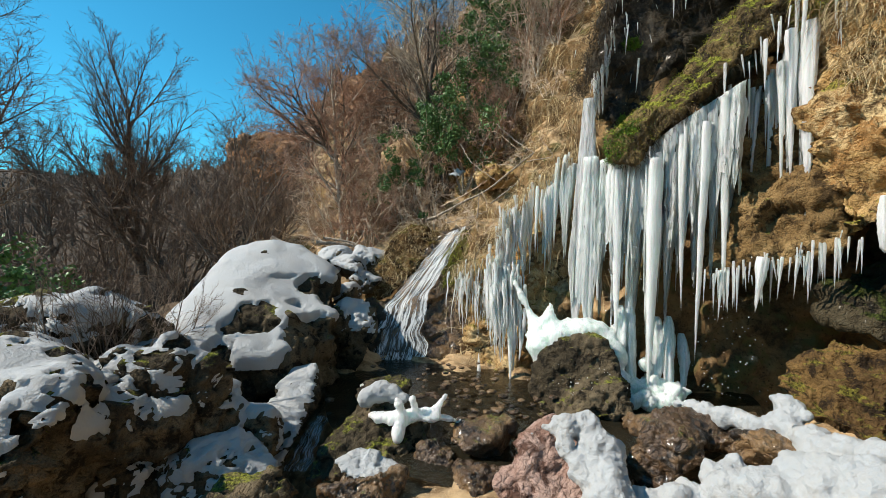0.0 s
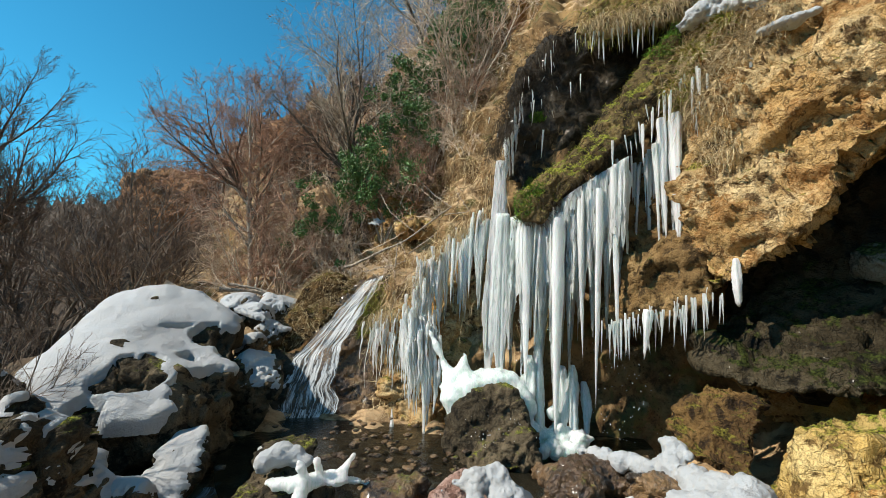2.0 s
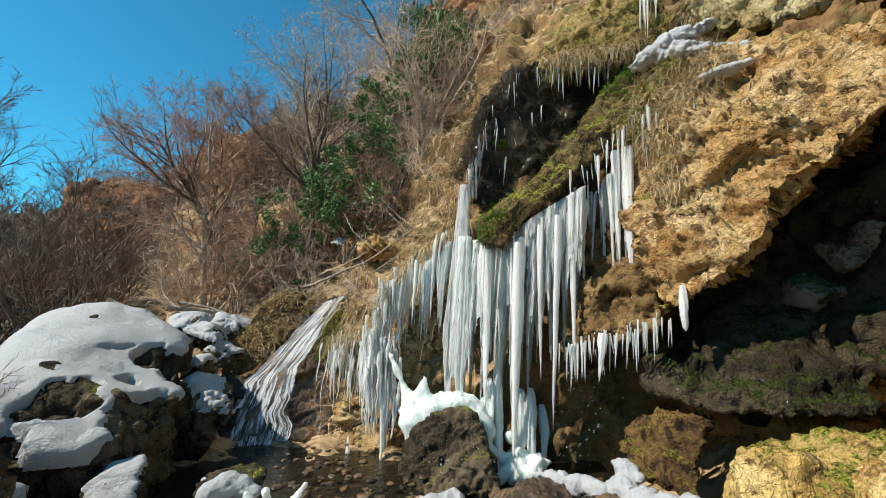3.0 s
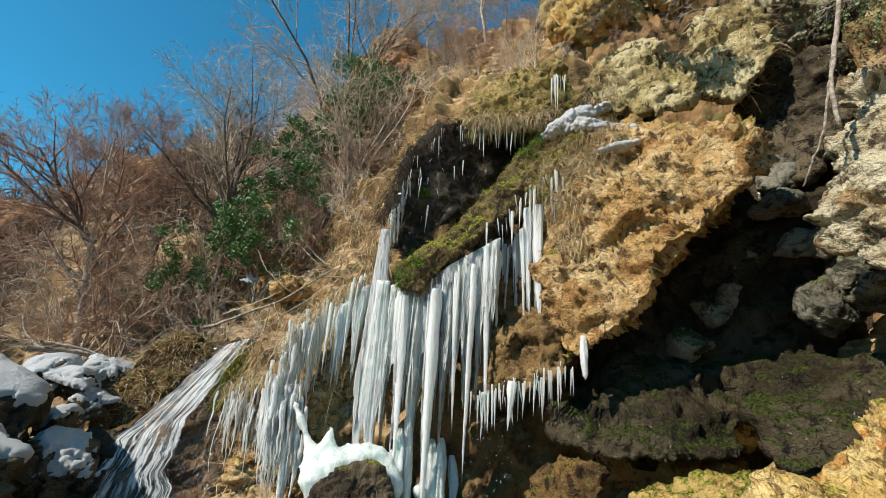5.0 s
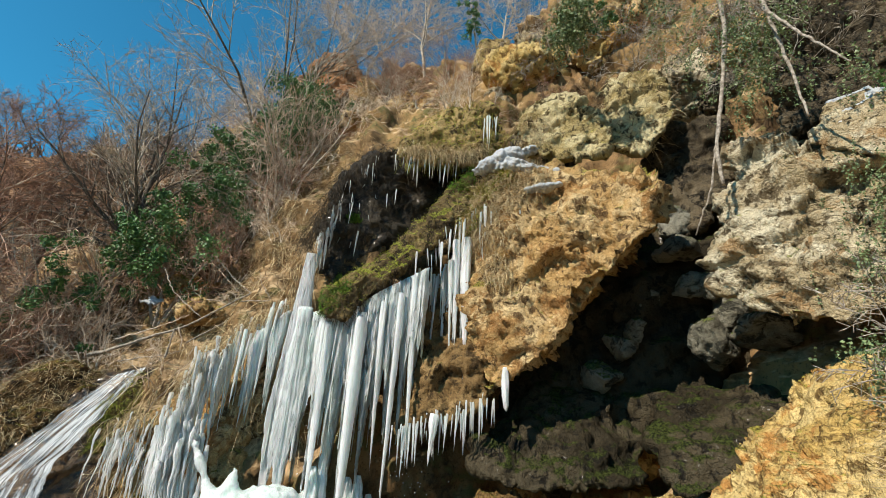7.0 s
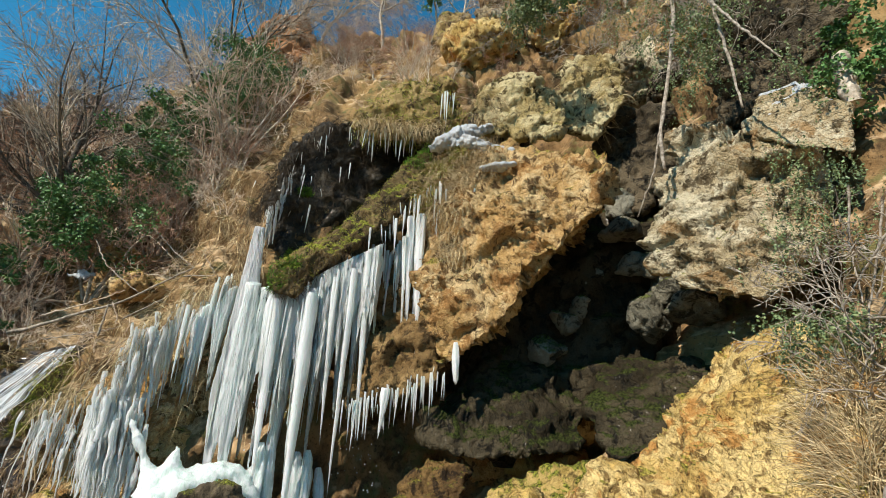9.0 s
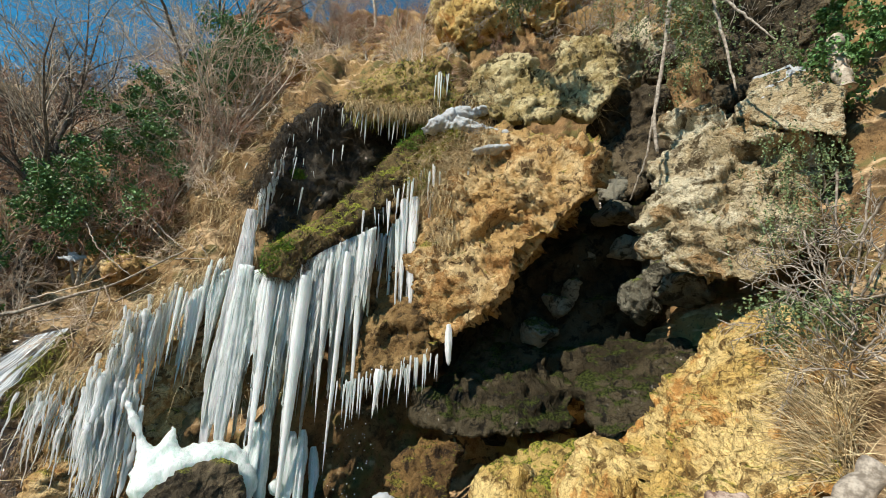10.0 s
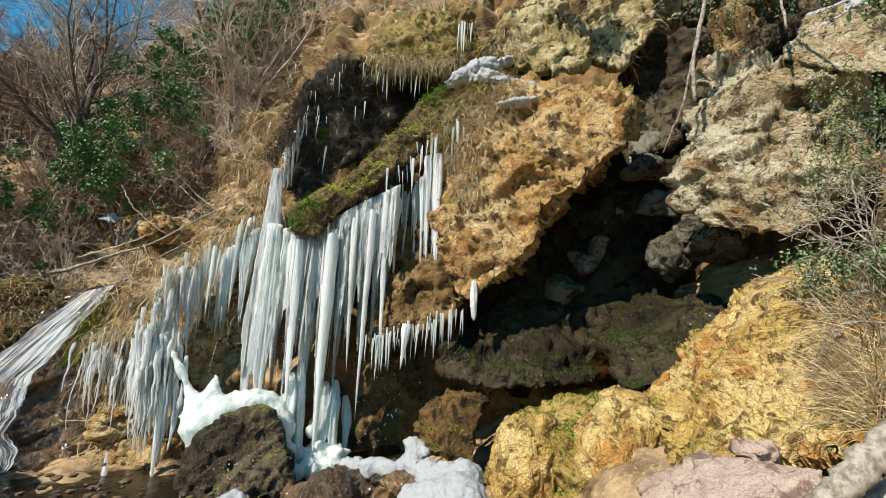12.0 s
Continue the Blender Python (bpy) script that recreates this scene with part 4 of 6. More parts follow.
def icicle(top, foot, radius, kind="spike", mat=ICE, flat=1.0, label="", group="icicles of the frozen fall"):
    top, foot = Vector(top), Vector(foot)
    ob = new("icicle", ice_rnd.choice(ICE_MESHES[kind, mat.name]))
    d = foot - top
    turn = Vector((0, 0, -1)).rotation_difference(d).to_matrix().to_4x4()
    spin = Matrix.Rotation(ice_rnd.uniform(0, 6.28) if flat == 1.0 else radians(-25), 4, "Z")
    ob.matrix_world = Matrix.Translation(top) @ turn @ spin @ Matrix.Diagonal((radius, radius * flat, d.length, 1))
    if not label:
        label = {"spike": "clear greenish icicle tapering to a point", "column": "thick fluted column of pale green ice",
                 "drip": "lumpy white drip of ice", "fused": "long ribbed icicle of fused pale ice"}[kind]
    return tagged(ob, label, "icicle", group)


# long icicles under the mossy lip: top, foot, radius
for top, foot, rad, kind, mat in (
        ((2.30, 5.60, 3.07), (2.36, 5.57, 0.77), 0.09, "spike", ICE_WHITE),
        ((2.70, 5.36, 3.19), (2.68, 5.31, 0.13), 0.11, "spike", ICE_WHITE),
        ((2.97, 5.27, 3.46), (3.02, 5.24, 1.28), 0.06, "spike", ICE_WHITE),
        ((3.18, 5.15, 3.61), (3.17, 5.15, 0.69), 0.06, "spike", ICE_WHITE),
        ((3.36, 5.09, 3.89), (3.42, 5.05, 1.38), 0.06, "spike", ICE),
        ((3.90, 4.82, 4.58), (3.94, 4.79, 2.80), 0.07, "fused", ICE_WHITE),
        ((4.00, 4.67, 4.61), (4.04, 4.64, 2.27), 0.08, "fused", ICE_WHITE),
        ((4.03, 4.71, 3.11), (4.05, 4.69, 2.34), 0.03, "fused", ICE_WHITE),
        ((3.87, 4.91, 4.25), (3.93, 4.86, 2.48), 0.05, "fused", ICE)):
    icicle(top, foot, rad, kind, mat)


def ice_row(line, n, lengths, radii, kind="spike", mats=(ICE,), spread=0.05, lean=0.02):
    """Icicles hung at random from a line of points."""
    pts = [Vector(p) for p in line]
    seg = [(b - a).length for a, b in zip(pts, pts[1:])]
    for i in range(n):
        u = (i + ice_rnd.random()) / n * sum(seg)
        k = 0
        while k < len(seg) - 1 and u > seg[k]:
            u -= seg[k]
            k += 1
        p = pts[k].lerp(pts[k + 1], min(1, u / seg[k])) + Vector((ice_rnd.gauss(0, spread), ice_rnd.gauss(0, spread), ice_rnd.gauss(0, spread)))
        w = ice_rnd.random() ** 1.6
        length = lengths[0] + (lengths[1] - lengths[0]) * w
        icicle(p, p + Vector((ice_rnd.gauss(0, lean), ice_rnd.gauss(0, lean), -length)), radii[0] + (radii[1] - radii[0]) * w, kind, ice_rnd.choice(mats))



ice_row(((2.29, 5.92, 3.25), (2.78, 5.71, 3.35), (3.15, 5.51, 3.66), (3.70, 5.22, 4.03)), 18, (.6, 2.3), (.015, .04), mats=(ICE, ICE, ICE_WHITE), spread=.07)
ice_row(((2.20, 5.64, 3.14), (2.65, 5.44, 3.23), (3.00, 5.25, 3.52), (3.53, 4.98, 3.89)), 16, (.3, 1.6), (.008, .022), mats=(ICE, ICE_WHITE, ICE_WHITE), spread=.08)
ice_row(((3.75, 5.25, 4.04), (3.99, 5.00, 4.22), (4.14, 4.81, 4.60)), 24, (.6, 2.2), (.015, .04), mats=(ICE, ICE_WHITE))
ice_row(((3.28, 5.08, 1.80), (3.74, 4.54, 1.99), (4.07, 4.13, 2.23)), 64, (.12, .65), (.008, .022), mats=(ICE, ICE_WHITE))
icicle((3.60, 4.67, 1.98), (3.53, 4.67, 1.37), .07, "fused", ICE_WHITE)
ice_row(((1.31, 6.77, 2.77), (1.59, 6.61, 3.00), (1.99, 6.40, 3.39)), 26, (.5, 1.5), (.02, .05), mats=(ICE, ICE_WHITE), spread=.08)
def ice_lace(line, n, lengths, radii, seed, label, drift=(0, 0)):
    """Lacy ice: strands that freeze down from a line of roots, wander, swell, cross and end in points."""
    rnd = np.random.RandomState(seed)
    L = np.array(line, float)
    top = tagged(holder("ice_cluster"), label, "ice")
    for k in range(n):
        t = rnd.rand() * (len(L) - 1)
        p = np.array([np.interp(t, np.arange(len(L)), L[:, c]) for c in range(3)]) + rnd.normal(0, (.10, .09, .11))
        length = lengths[0] + (lengths[1] - lengths[0]) * rnd.rand() ** 1.4
        m = 9 + int(length * 12)
        f = np.linspace(0, 1, m)
        turn = np.cumsum(rnd.normal(0, .006, (m, 2)), 0)
        way = np.stack((p[0] + turn[:, 0] + drift[0] * f * length, p[1] + turn[:, 1] + drift[1] * f * length, p[2] - length * f + .06 * np.sin(f * 3.14) * rnd.rand()), -1)
        r = radii[0] + (radii[1] - radii[0]) * rnd.rand() ** 1.5
        swell = 1 + .22 * np.sin(f * rnd.uniform(6, 16) + rnd.rand() * 6) * (1 - f) + rnd.normal(0, .08, m)
        rad = np.maximum(r * swell * np.clip(1.05 - f, 0, 1) ** .55 * np.clip(.8 + f * 4, 0, 1), .003)
        V, F = tubes([(way, rad)], 7)
        F.append(tuple(range(7)))
        build("strand", V, F, ICE_WHITE, top)
    return top


ice_lace(((1.37, 6.76, 2.82), (1.06, 6.62, 2.50), (0.92, 6.55, 2.12), (0.81, 6.50, 1.63), (0.95, 6.35, 1.20)), 120, (.25, 1.2), (.012, .036), 301, "lacy curtain of white ice on hanging roots", (.03, -.08))
ice_lace(((0.83, 6.45, 1.65), (0.99, 6.40, 1.60), (1.16, 6.32, 1.50)), 40, (.5, 1.35), (.012, .032), 302, "long white strands of ice over the rock", (.02, -.12))
ice_lace(((0.25, 7.12, 1.40), (0.46, 7.13, 1.52), (0.66, 7.01, 1.52), (0.72, 6.98, 1.3)), 60, (.25, .95), (.008, .022), 303, "small cluster of ice strands on dry roots", (-.02, -.1))
icicle((1.05, 6.31, 1.10), (1.08, 6.21, -0.26), .06, "spike", ICE_WHITE)
icicle((0.63, 6.57, -0.19), (0.61, 6.57, 0.28), .05, "spike", ICE_WHITE, label="small upright spike of ice")
# icicles on the upper wet rock, the mound and the overhang
ice_row(((2.18, 6.23, 4.22), (2.31, 6.34, 4.80), (2.49, 6.44, 5.40)), 18, (.25, .8), (.01, .03), 'drip', (ICE_WHITE,), .06)
ice_row(((2.26, 6.52, 4.94), (2.58, 6.46, 5.69), (3.18, 6.24, 6.45)), 22, (.1, .5), (.006, .016), mats=(ICE, ICE_WHITE), spread=.14)
ice_row(((2.35, 6.33, 4.62), (2.83, 6.18, 5.33), (3.40, 5.89, 5.55)), 14, (.1, .5), (.006, .02), mats=(ICE, ICE_WHITE), spread=.2)
ice_row(((3.23, 5.93, 6.39), (3.70, 5.58, 6.32), (4.17, 5.24, 6.39)), 22, (.2, .6), (.008, .022), mats=(ICE, ICE_WHITE))
ice_row(((4.63, 5.08, 7.50), (4.80, 4.91, 7.50)), 10, (.35, .8), (.008, .022), mats=(ICE,), spread=.04)
ice_row(((3.34, 4.98, 4.22), (4.04, 4.57, 5.10), (4.54, 4.08, 5.17)), 26, (.2, .75), (.01, .03), mats=(ICE, ICE_WHITE))
icicle((4.19, 3.99, 2.62), (4.20, 3.96, 2.08), .08, "column", ICE_WHITE)
def ice_curtain(line, drops, seed, label):
    """A rippled hanging sheet of ice below a line, with a ragged foot; drops: its length at each point of the line."""
    P = np.array([tuple(p) for p in line], float)
    n, m = 220, 18
    t = np.linspace(0, len(P) - 1, n)
    top = np.stack([np.interp(t, np.arange(len(P)), P[:, k]) for k in range(3)], -1)
    L = np.interp(t, np.arange(len(P)), drops)
    rnd = np.random.RandomState(seed)
    ragged = np.interp(np.linspace(0, 1, n), np.linspace(0, 1, 60), rnd.uniform(0.45, 1.05, 60))
    L = L * ragged
    flute = np.interp(np.linspace(0, 1, n), np.linspace(0, 1, 30), rnd.normal(0, 0.05, 30)) + np.interp(np.linspace(0, 1, n), np.linspace(0, 1, 110), rnd.normal(0, 0.012, 110))
    flute = np.convolve(np.pad(flute, 2, mode="edge"), np.ones(5) / 5, "valid")
    V = []
    for thick in (0.0, 0.06):
        for j in range(m):
            s2 = j / (m - 1)
            q = top.copy()
            q[:, 2] -= L * s2
            out = (flute * (0.4 + s2) - thick * (1 - 0.8 * s2))[:, None] * np.array((-.45, -.9, 0))
            V.append(q + out + rnd.normal(0, 0.006, q.shape))
    V = np.concatenate(V)
    F = []
    for side in (0, 1):
        o = side * n * m
        for j in range(m - 1):
            for i in range(n - 1):
                a = o + j * n + i
                F.append((a, a + 1, a + n + 1, a + n) if side else (a, a + n, a + n + 1, a + 1))
    for i in range(n - 1):
        for j in (0, m - 1):
            a = j * n + i
            F.append((a, a + 1, a + 1 + n * m, a + n * m))
    return tagged(build("ice_curtain", V, F, ICE), label, "ice")


ice_curtain(((2.12, 5.75, 3.22), (2.64, 5.46, 3.38), (3.00, 5.27, 3.68), (3.55, 5.00, 4.08)), (2.3, 2.0, 1.75, 1.6), 1, "fluted curtain of greenish ice under the mossy lip")


def ice_slab(left, right, drop, seed, mat=ICE, thick=0.13, flare=0.0):
    """A broad hanging slab of ice: a lens-shaped section, fluted lengthwise, ending in uneven teeth."""
    rnd = np.random.RandomState(seed)
    a, b = np.array(left, float), np.array(right, float)
    n, m = 44, 34
    u = np.linspace(0, 1, n)
    teeth = np.interp(u, np.linspace(0, 1, 7), rnd.uniform(0.72, 1.0, 7)) * (0.94 + 0.06 * rnd.rand(n))
    teeth *= 1 - 0.35 * np.abs(2 * u - 1) ** 2
    flute = 0.30 * np.interp(u, np.linspace(0, 1, 8), rnd.normal(0, 1, 8)) + 0.16 * np.interp(u, np.linspace(0, 1, 20), rnd.normal(0, 1, 20))
    across = b - a
    out = np.array((across[1], -across[0], 0.0))
    out /= np.linalg.norm(out)
    thick = min(thick, 0.22 * np.linalg.norm(across))
    lens = np.sqrt(np.clip(1 - (2 * u - 1) ** 2, 0, 1))
    side = fbm(np.stack((np.linspace(0, 3, m), np.zeros(m), np.full(m, seed * 1.7)), -1), 1.0, 3, seed)
    V = []
    for s2 in (1, -1):
        for j in range(m):
            t = j / (m - 1)
            waist = (1 + flare * t if flare else (0.7 + 0.75 * min(1, t / 0.25) ** 0.6) * (1 - 0.80 * t ** 1.15)) + 0.12 * side[j]
            q = a + across * (0.5 + (u[:, None] - 0.5) * waist)
            q[:, 2] -= drop * t * (teeth if t > 0.02 else 1)
            fat = thick * lens * (1 - 0.55 * t) * (1 + s2 * flute * (0.4 + 0.6 * t))
            V.append(q + out * (s2 * np.maximum(fat, 0.004))[:, None] + rnd.normal(0, 0.0035, q.shape))
    V = np.concatenate(V)
    F = []
    for k in (0, 1):
        for j in range(m - 1):
            for i in range(n - 1):
                c = k * n * m + j * n + i
                F.append((c, c + n, c + n + 1, c + 1) if k == 0 else (c, c + 1, c + n + 1, c + n))
    o = n * m
    for i in range(n - 1):
        F.append((i, i + 1, i + 1 + o, i + o))
        c = (m - 1) * n + i
        F.append((c, c + o, c + o + 1, c + 1))
    for j in range(m - 1):
        c = j * n
        F.append((c, c + o, c + n + o, c + n))
        c = j * n + n - 1
        F.append((c, c + n, c + n + o, c + o))
    return tagged(build("ice_slab", V, F, mat), "broad hanging slab of pale green fluted ice", "ice", "slabs of the frozen fall")


for i, (left, right, drop, mat) in enumerate((
        ((2.14, 5.98, 3.13), (2.32, 5.86, 3.21), 2.2, ICE),
        ((2.22, 5.73, 3.16), (2.42, 5.60, 3.19), 2.35, ICE_WHITE), ((2.47, 5.80, 3.19), (2.73, 5.62, 3.28), 2.9, ICE), ((2.62, 5.51, 3.20), (2.79, 5.37, 3.30), 2.95, ICE_WHITE),
        ((2.85, 5.56, 3.31), (3.06, 5.39, 3.50), 2.5, ICE), ((2.93, 5.35, 3.41), (3.06, 5.28, 3.52), 2.1, ICE_WHITE), ((3.11, 5.42, 3.56), (3.32, 5.24, 3.71), 2.2, ICE),
        ((3.28, 5.26, 3.70), (3.40, 5.12, 3.82), 2.4, ICE), ((3.43, 5.23, 3.85), (3.60, 5.05, 3.97), 1.9, ICE), ((3.92, 4.93, 4.45), (4.02, 4.79, 4.58), 2.0, ICE), ((3.97, 4.77, 4.51), (4.06, 4.68, 4.61), 2.5, ICE_WHITE),
        ((1.55, 6.57, 2.82), (1.78, 6.46, 3.07), 1.3, ICE_WHITE), ((1.77, 6.46, 3.04), (1.98, 6.35, 3.32), 1.6, ICE))):
    ice_slab(left, right, drop, 900 + i, mat, 0.10 if i > 10 else 0.13)
ice_slab((1.97, 6.06, 4.15), (2.09, 6.0, 4.15), 3.9, 930, ICE_WHITE, 0.13, flare=2.0)
ice_slab((1.98, 6.0, 3.3), (2.16, 5.9, 3.3), 3.0, 931, ICE, 0.13, flare=0.6)
ice_curtain(((3.80, 5.27, 3.98), (4.06, 5.01, 4.30), (4.20, 4.83, 4.64)), (1.4, 2.0, 2.6), 2, "thin curtain of pale ice on the rock wall")
ice_curtain(((1.93, 6.12, 3.15), (2.29, 6.00, 3.26)), (2.4, 2.5), 3, "curtain of pale ice behind the columns")
# stalagmite ice


def dome(centre, sx, sy, sz, turn, material, label, seed, name, category, tilt=0.0, n=70, **kw):
    """A rounded heap: an ellipsoid, its surface a little uneven."""
    rnd = random.Random(seed)
    rot = Matrix.Rotation(radians(turn), 3, "Z") @ Matrix.Rotation(radians(tilt), 3, "Y")
    pts = []
    for i in range(n):
        z = 1 - 2 * (i + 0.5) / n
        a = 2.399963 * i
        r = math.sqrt(1 - z * z)
        pts.append(Vector(centre) + rot @ (Vector((r * math.cos(a) * sx, r * math.sin(a) * sy, z * sz)) * rnd.uniform(0.88, 1.06)))
    return boulder(pts, material, label, seed=seed, name=name, category=category, **kw)


fused("ice_mound", [((1.41, 5.76, 0.64), 0.21), ((1.65, 5.76, 0.76), 0.23), ((1.92, 5.72, 0.82), 0.22), ((1.5, 5.72, 0.55), 0.2), ((2.18, 5.69, 0.82), 0.20), ((1.35, 5.69, 0.48), 0.08), ((1.32, 5.65, 0.38), 0.045),
                    ((1.79, 5.86, 0.86), 0.16), ((2.08, 5.82, 0.9), 0.16), ((2.33, 5.53, 0.56), 0.14), ((2.40, 5.36, 0.32), 0.12), ((2.44, 5.22, 0.10), 0.11), ((2.73, 5.5, 0.5), 0.11), ((2.62, 5.27, 0.15), 0.12), ((2.47, 5.75, 0.84), 0.15)]
      + chain((1.07, 6.22, 1.5), (1.31, 5.98, 0.99), .03, .075, 14) + chain((1.31, 5.98, 0.99), (1.41, 5.85, 0.75), .085, .17, 4) + chain((1.55, 5.91, 1.22), (1.53, 5.87, 0.9), .035, .15, 10)
      + chain((1.19, 5.82, 0.76), (1.36, 5.82, 0.78), .03, .10, 5) + chain((2.18, 5.69, 0.82), (2.33, 5.51, 0.56), .2, .17, 4), .022, ICE,
      "smooth winged mound of white ice on the wet rock", "ice", 120, rough=.012, lumps=.03, soften=14)
for x in (((2.45, 5.69, 1.24), (2.38, 5.51, 0.33), .13), ((2.58, 5.69, 1.40), (2.53, 5.44, 0.09), .12), ((3.02, 5.53, 1.14), (2.97, 5.33, 0.11), .13), ((3.21, 5.54, 0.91), (3.15, 5.34, 0.22), .10), ((2.91, 5.64, 1.11), (2.82, 5.41, 0.08), .14)):
    icicle(x[0], x[1], x[2], "column", ICE, label="stump of translucent ice under the columns")
fused("ice_mound", [((2.55, 5.45, 0.18), .17), ((2.8, 5.45, 0.2), .18), ((3.05, 5.3, 0.2), .15), ((2.7, 5.25, 0.08), .17), ((2.9, 5.15, 0.1), .14), ((3.0, 4.95, 0.12), .11)], .022, ICE,
      "translucent ice base under the columns", "ice", 121, rough=.03, lumps=.05)


for top, foot, r in (((1.25, 6.17, 0.96), (1.18, 6.19, 0.28), .035), ((1.12, 6.30, 1.19), (1.11, 6.25, 0.09), .04), ((1.03, 6.42, 1.44), (0.92, 6.43, 0.55), .035), ((1.34, 5.95, 0.68), (1.35, 5.95, 0.36), .03),
                     ((1.18, 6.24, 1.16), (1.20, 6.18, 0.54), .03), ((1.23, 6.18, 1.09), (1.27, 6.17, 0.63), .025), ((1.31, 6.11, 1.01), (1.31, 6.06, 0.53), .025)):
    icicle(top, foot, r, "drip", ICE_WHITE)


for i, (c, w, h, m) in enumerate((((4.05, 2.85, 0.51), .46, .62, YELLOW), ((4.55, 2.08, 0.73), .60, .66, YELLOW), ((4.41, 2.46, 0.57), .5, .5, MOSSYELLOW))):
    dome(c, w, w * .85, h, 20 * i, m, "rounded drapery of yellow tufa below the cave", 190 + i, "boulder", "boulder", rough=.8, round_off=14, group="tufa drapery")


# ---------------------------------------------------------------- snow heaps
def snow_heap(points, seed, label, rough=1.0, level=6):
    return boulder(points, SNOW, label, name="snow_mound", seed=seed, level=level, rough=rough, round_off=5, category="snow")


fused("snow_mound", [((1.42, 2.80, 0.33), 0.12), ((1.59, 2.75, 0.40), 0.10), ((1.97, 2.94, 0.46), 0.10), ((2.13, 2.94, 0.54), 0.09), ((1.94, 2.71, 0.49), 0.16), ((2.08, 2.61, 0.51), 0.19), ((2.32, 2.61, 0.61), 0.18), ((2.39, 2.45, 0.66), 0.22), ((2.51, 2.34, 0.66), 0.24),
                     ((2.77, 2.56, 0.72), 0.17), ((2.80, 2.80, 0.68), 0.16), ((2.80, 3.05, 0.64), 0.14), ((1.7, 2.8, .28), .2), ((2.1, 2.75, .35), .25), ((2.5, 2.6, .42), .3), ((2.75, 2.85, .5), .22)], .02, SNOW,
      "rounded heap of white snow by the stream", "snow", 200, rough=.018, lumps=.03, soften=24)
fused("snow_mound", [((2.81, 3.08, 0.66), 0.13), ((2.82, 3.34, 0.64), 0.12), ((2.91, 3.44, 0.77), 0.10), ((2.90, 3.53, 0.80), 0.065), ((2.93, 3.29, 0.77), 0.05), ((2.73, 3.52, 0.58), 0.10), ((2.70, 3.66, 0.55), 0.10), ((2.61, 3.78, 0.53), 0.10), ((2.58, 3.98, 0.50), 0.10), ((2.54, 4.13, 0.48), 0.08), ((2.48, 4.27, 0.45), 0.06),
                     ((2.85, 3.3, .5), .16), ((2.9, 3.5, .6), .12)], .018, SNOW,
      "lumpy ridge of snow along the ledge", "snow", 201, rough=.018, lumps=.02, soften=14)
fused("snow_mound", [((0.95, 3.08, 0.72), 0.10), ((1.12, 3.09, 0.73), 0.12), ((1.16, 2.98, 0.61), 0.14), ((1.04, 2.91, 0.49), 0.12), ((1.17, 2.80, 0.47), 0.15), ((0.92, 3.0, 0.60), 0.08), ((0.80, 3.11, 0.69), 0.05), ((1.25, 2.93, 0.60), 0.09), ((1.15, 2.70, 0.35), 0.18), ((0.71, 3.11, 0.64), 0.03), ((1.25, 3.1, .5), .18)], .016, SNOW,
      "thick crusted cap of snow on the red-brown boulder", "snow", 134, rough=.018, lumps=.015, soften=30)
snow_heap([(-0.89, 3.49, 0.18), (-0.67, 3.64, 0.23), (-0.32, 3.54, 0.13), (-0.38, 3.33, 0.09), (-0.74, 3.32, 0.12), (-0.65, 3.84, 0.08)], 135, "crusty patch of snow on the brown boulder", rough=.8, level=5)
snow_heap([(-0.92, 4.71, 0.37), (-0.75, 4.89, 0.42), (-0.42, 4.88, 0.39), (-0.36, 4.69, 0.27), (-0.75, 4.54, 0.25), (-0.67, 5.06, 0.36)], 136, "snow on the grey boulder in the stream", rough=.8, level=5)
snow_heap([(-1.61, 2.99, 0.16), (-1.49, 3.17, 0.18), (-1.42, 3.15, 0.15), (-1.44, 2.97, 0.10)], 137, "thin snow on the flat stone", rough=.6, level=4)
fused("ice_lump", [((-0.62, 4.22, 0.26), (.12, .1, .05)), ((-0.45, 4.2, 0.27), (.13, .1, .06)), ((-0.26, 4.2, 0.27), (.13, .09, .06)), ((-0.08, 4.22, 0.27), (.12, .09, .06)), ((0.08, 4.25, 0.25), (.10, .08, .05)), ((0.2, 4.3, 0.2), (.08, .06, .03))]
      + chain((-0.42, 4.12, 0.47), (-0.33, 4.16, 0.24), .018, .05, 9) + chain((-0.27, 4.18, 0.46), (-0.22, 4.2, 0.28), .018, .05, 8) + chain((0.07, 4.26, 0.48), (-0.05, 4.22, 0.28), .025, .07, 9) + chain((-0.36, 4.14, .28), (-0.40, 4.04, .12), .06, .03, 6), .013, ICE_WHITE,
      "clawed lump of white ice on the mossy boulder", "ice", 150, rough=.012, lumps=.03, soften=6)
fused("snow_mound", [((-0.77, 4.38, 0.38), 0.11), ((-0.64, 4.47, 0.42), 0.13), ((-0.49, 4.48, 0.38), 0.11), ((-0.38, 4.43, 0.36), 0.07)], .018, SNOW, "snow on the mossy boulder in the stream", "snow", 151, rough=.01, lumps=.015, soften=14)

# ---------------------------------------------------------------- water
def make_pool():
    n = 72
    V = [(1.2, 5.9, 0.0)]
    for i in range(n):
        a = 2 * math.pi * i / n
        r = 1 + 0.08 * math.sin(3 * a + 1)
        V.append((1.2 + 3.0 * r * math.cos(a), 5.9 + 2.4 * r * math.sin(a), 0.0))
    return build("water", V, [(0, 1 + i, 1 + (i + 1) % n) for i in range(n)], WATER)


tagged(make_pool(), "clear dark stream water over brown stones", "water", kind="structure")


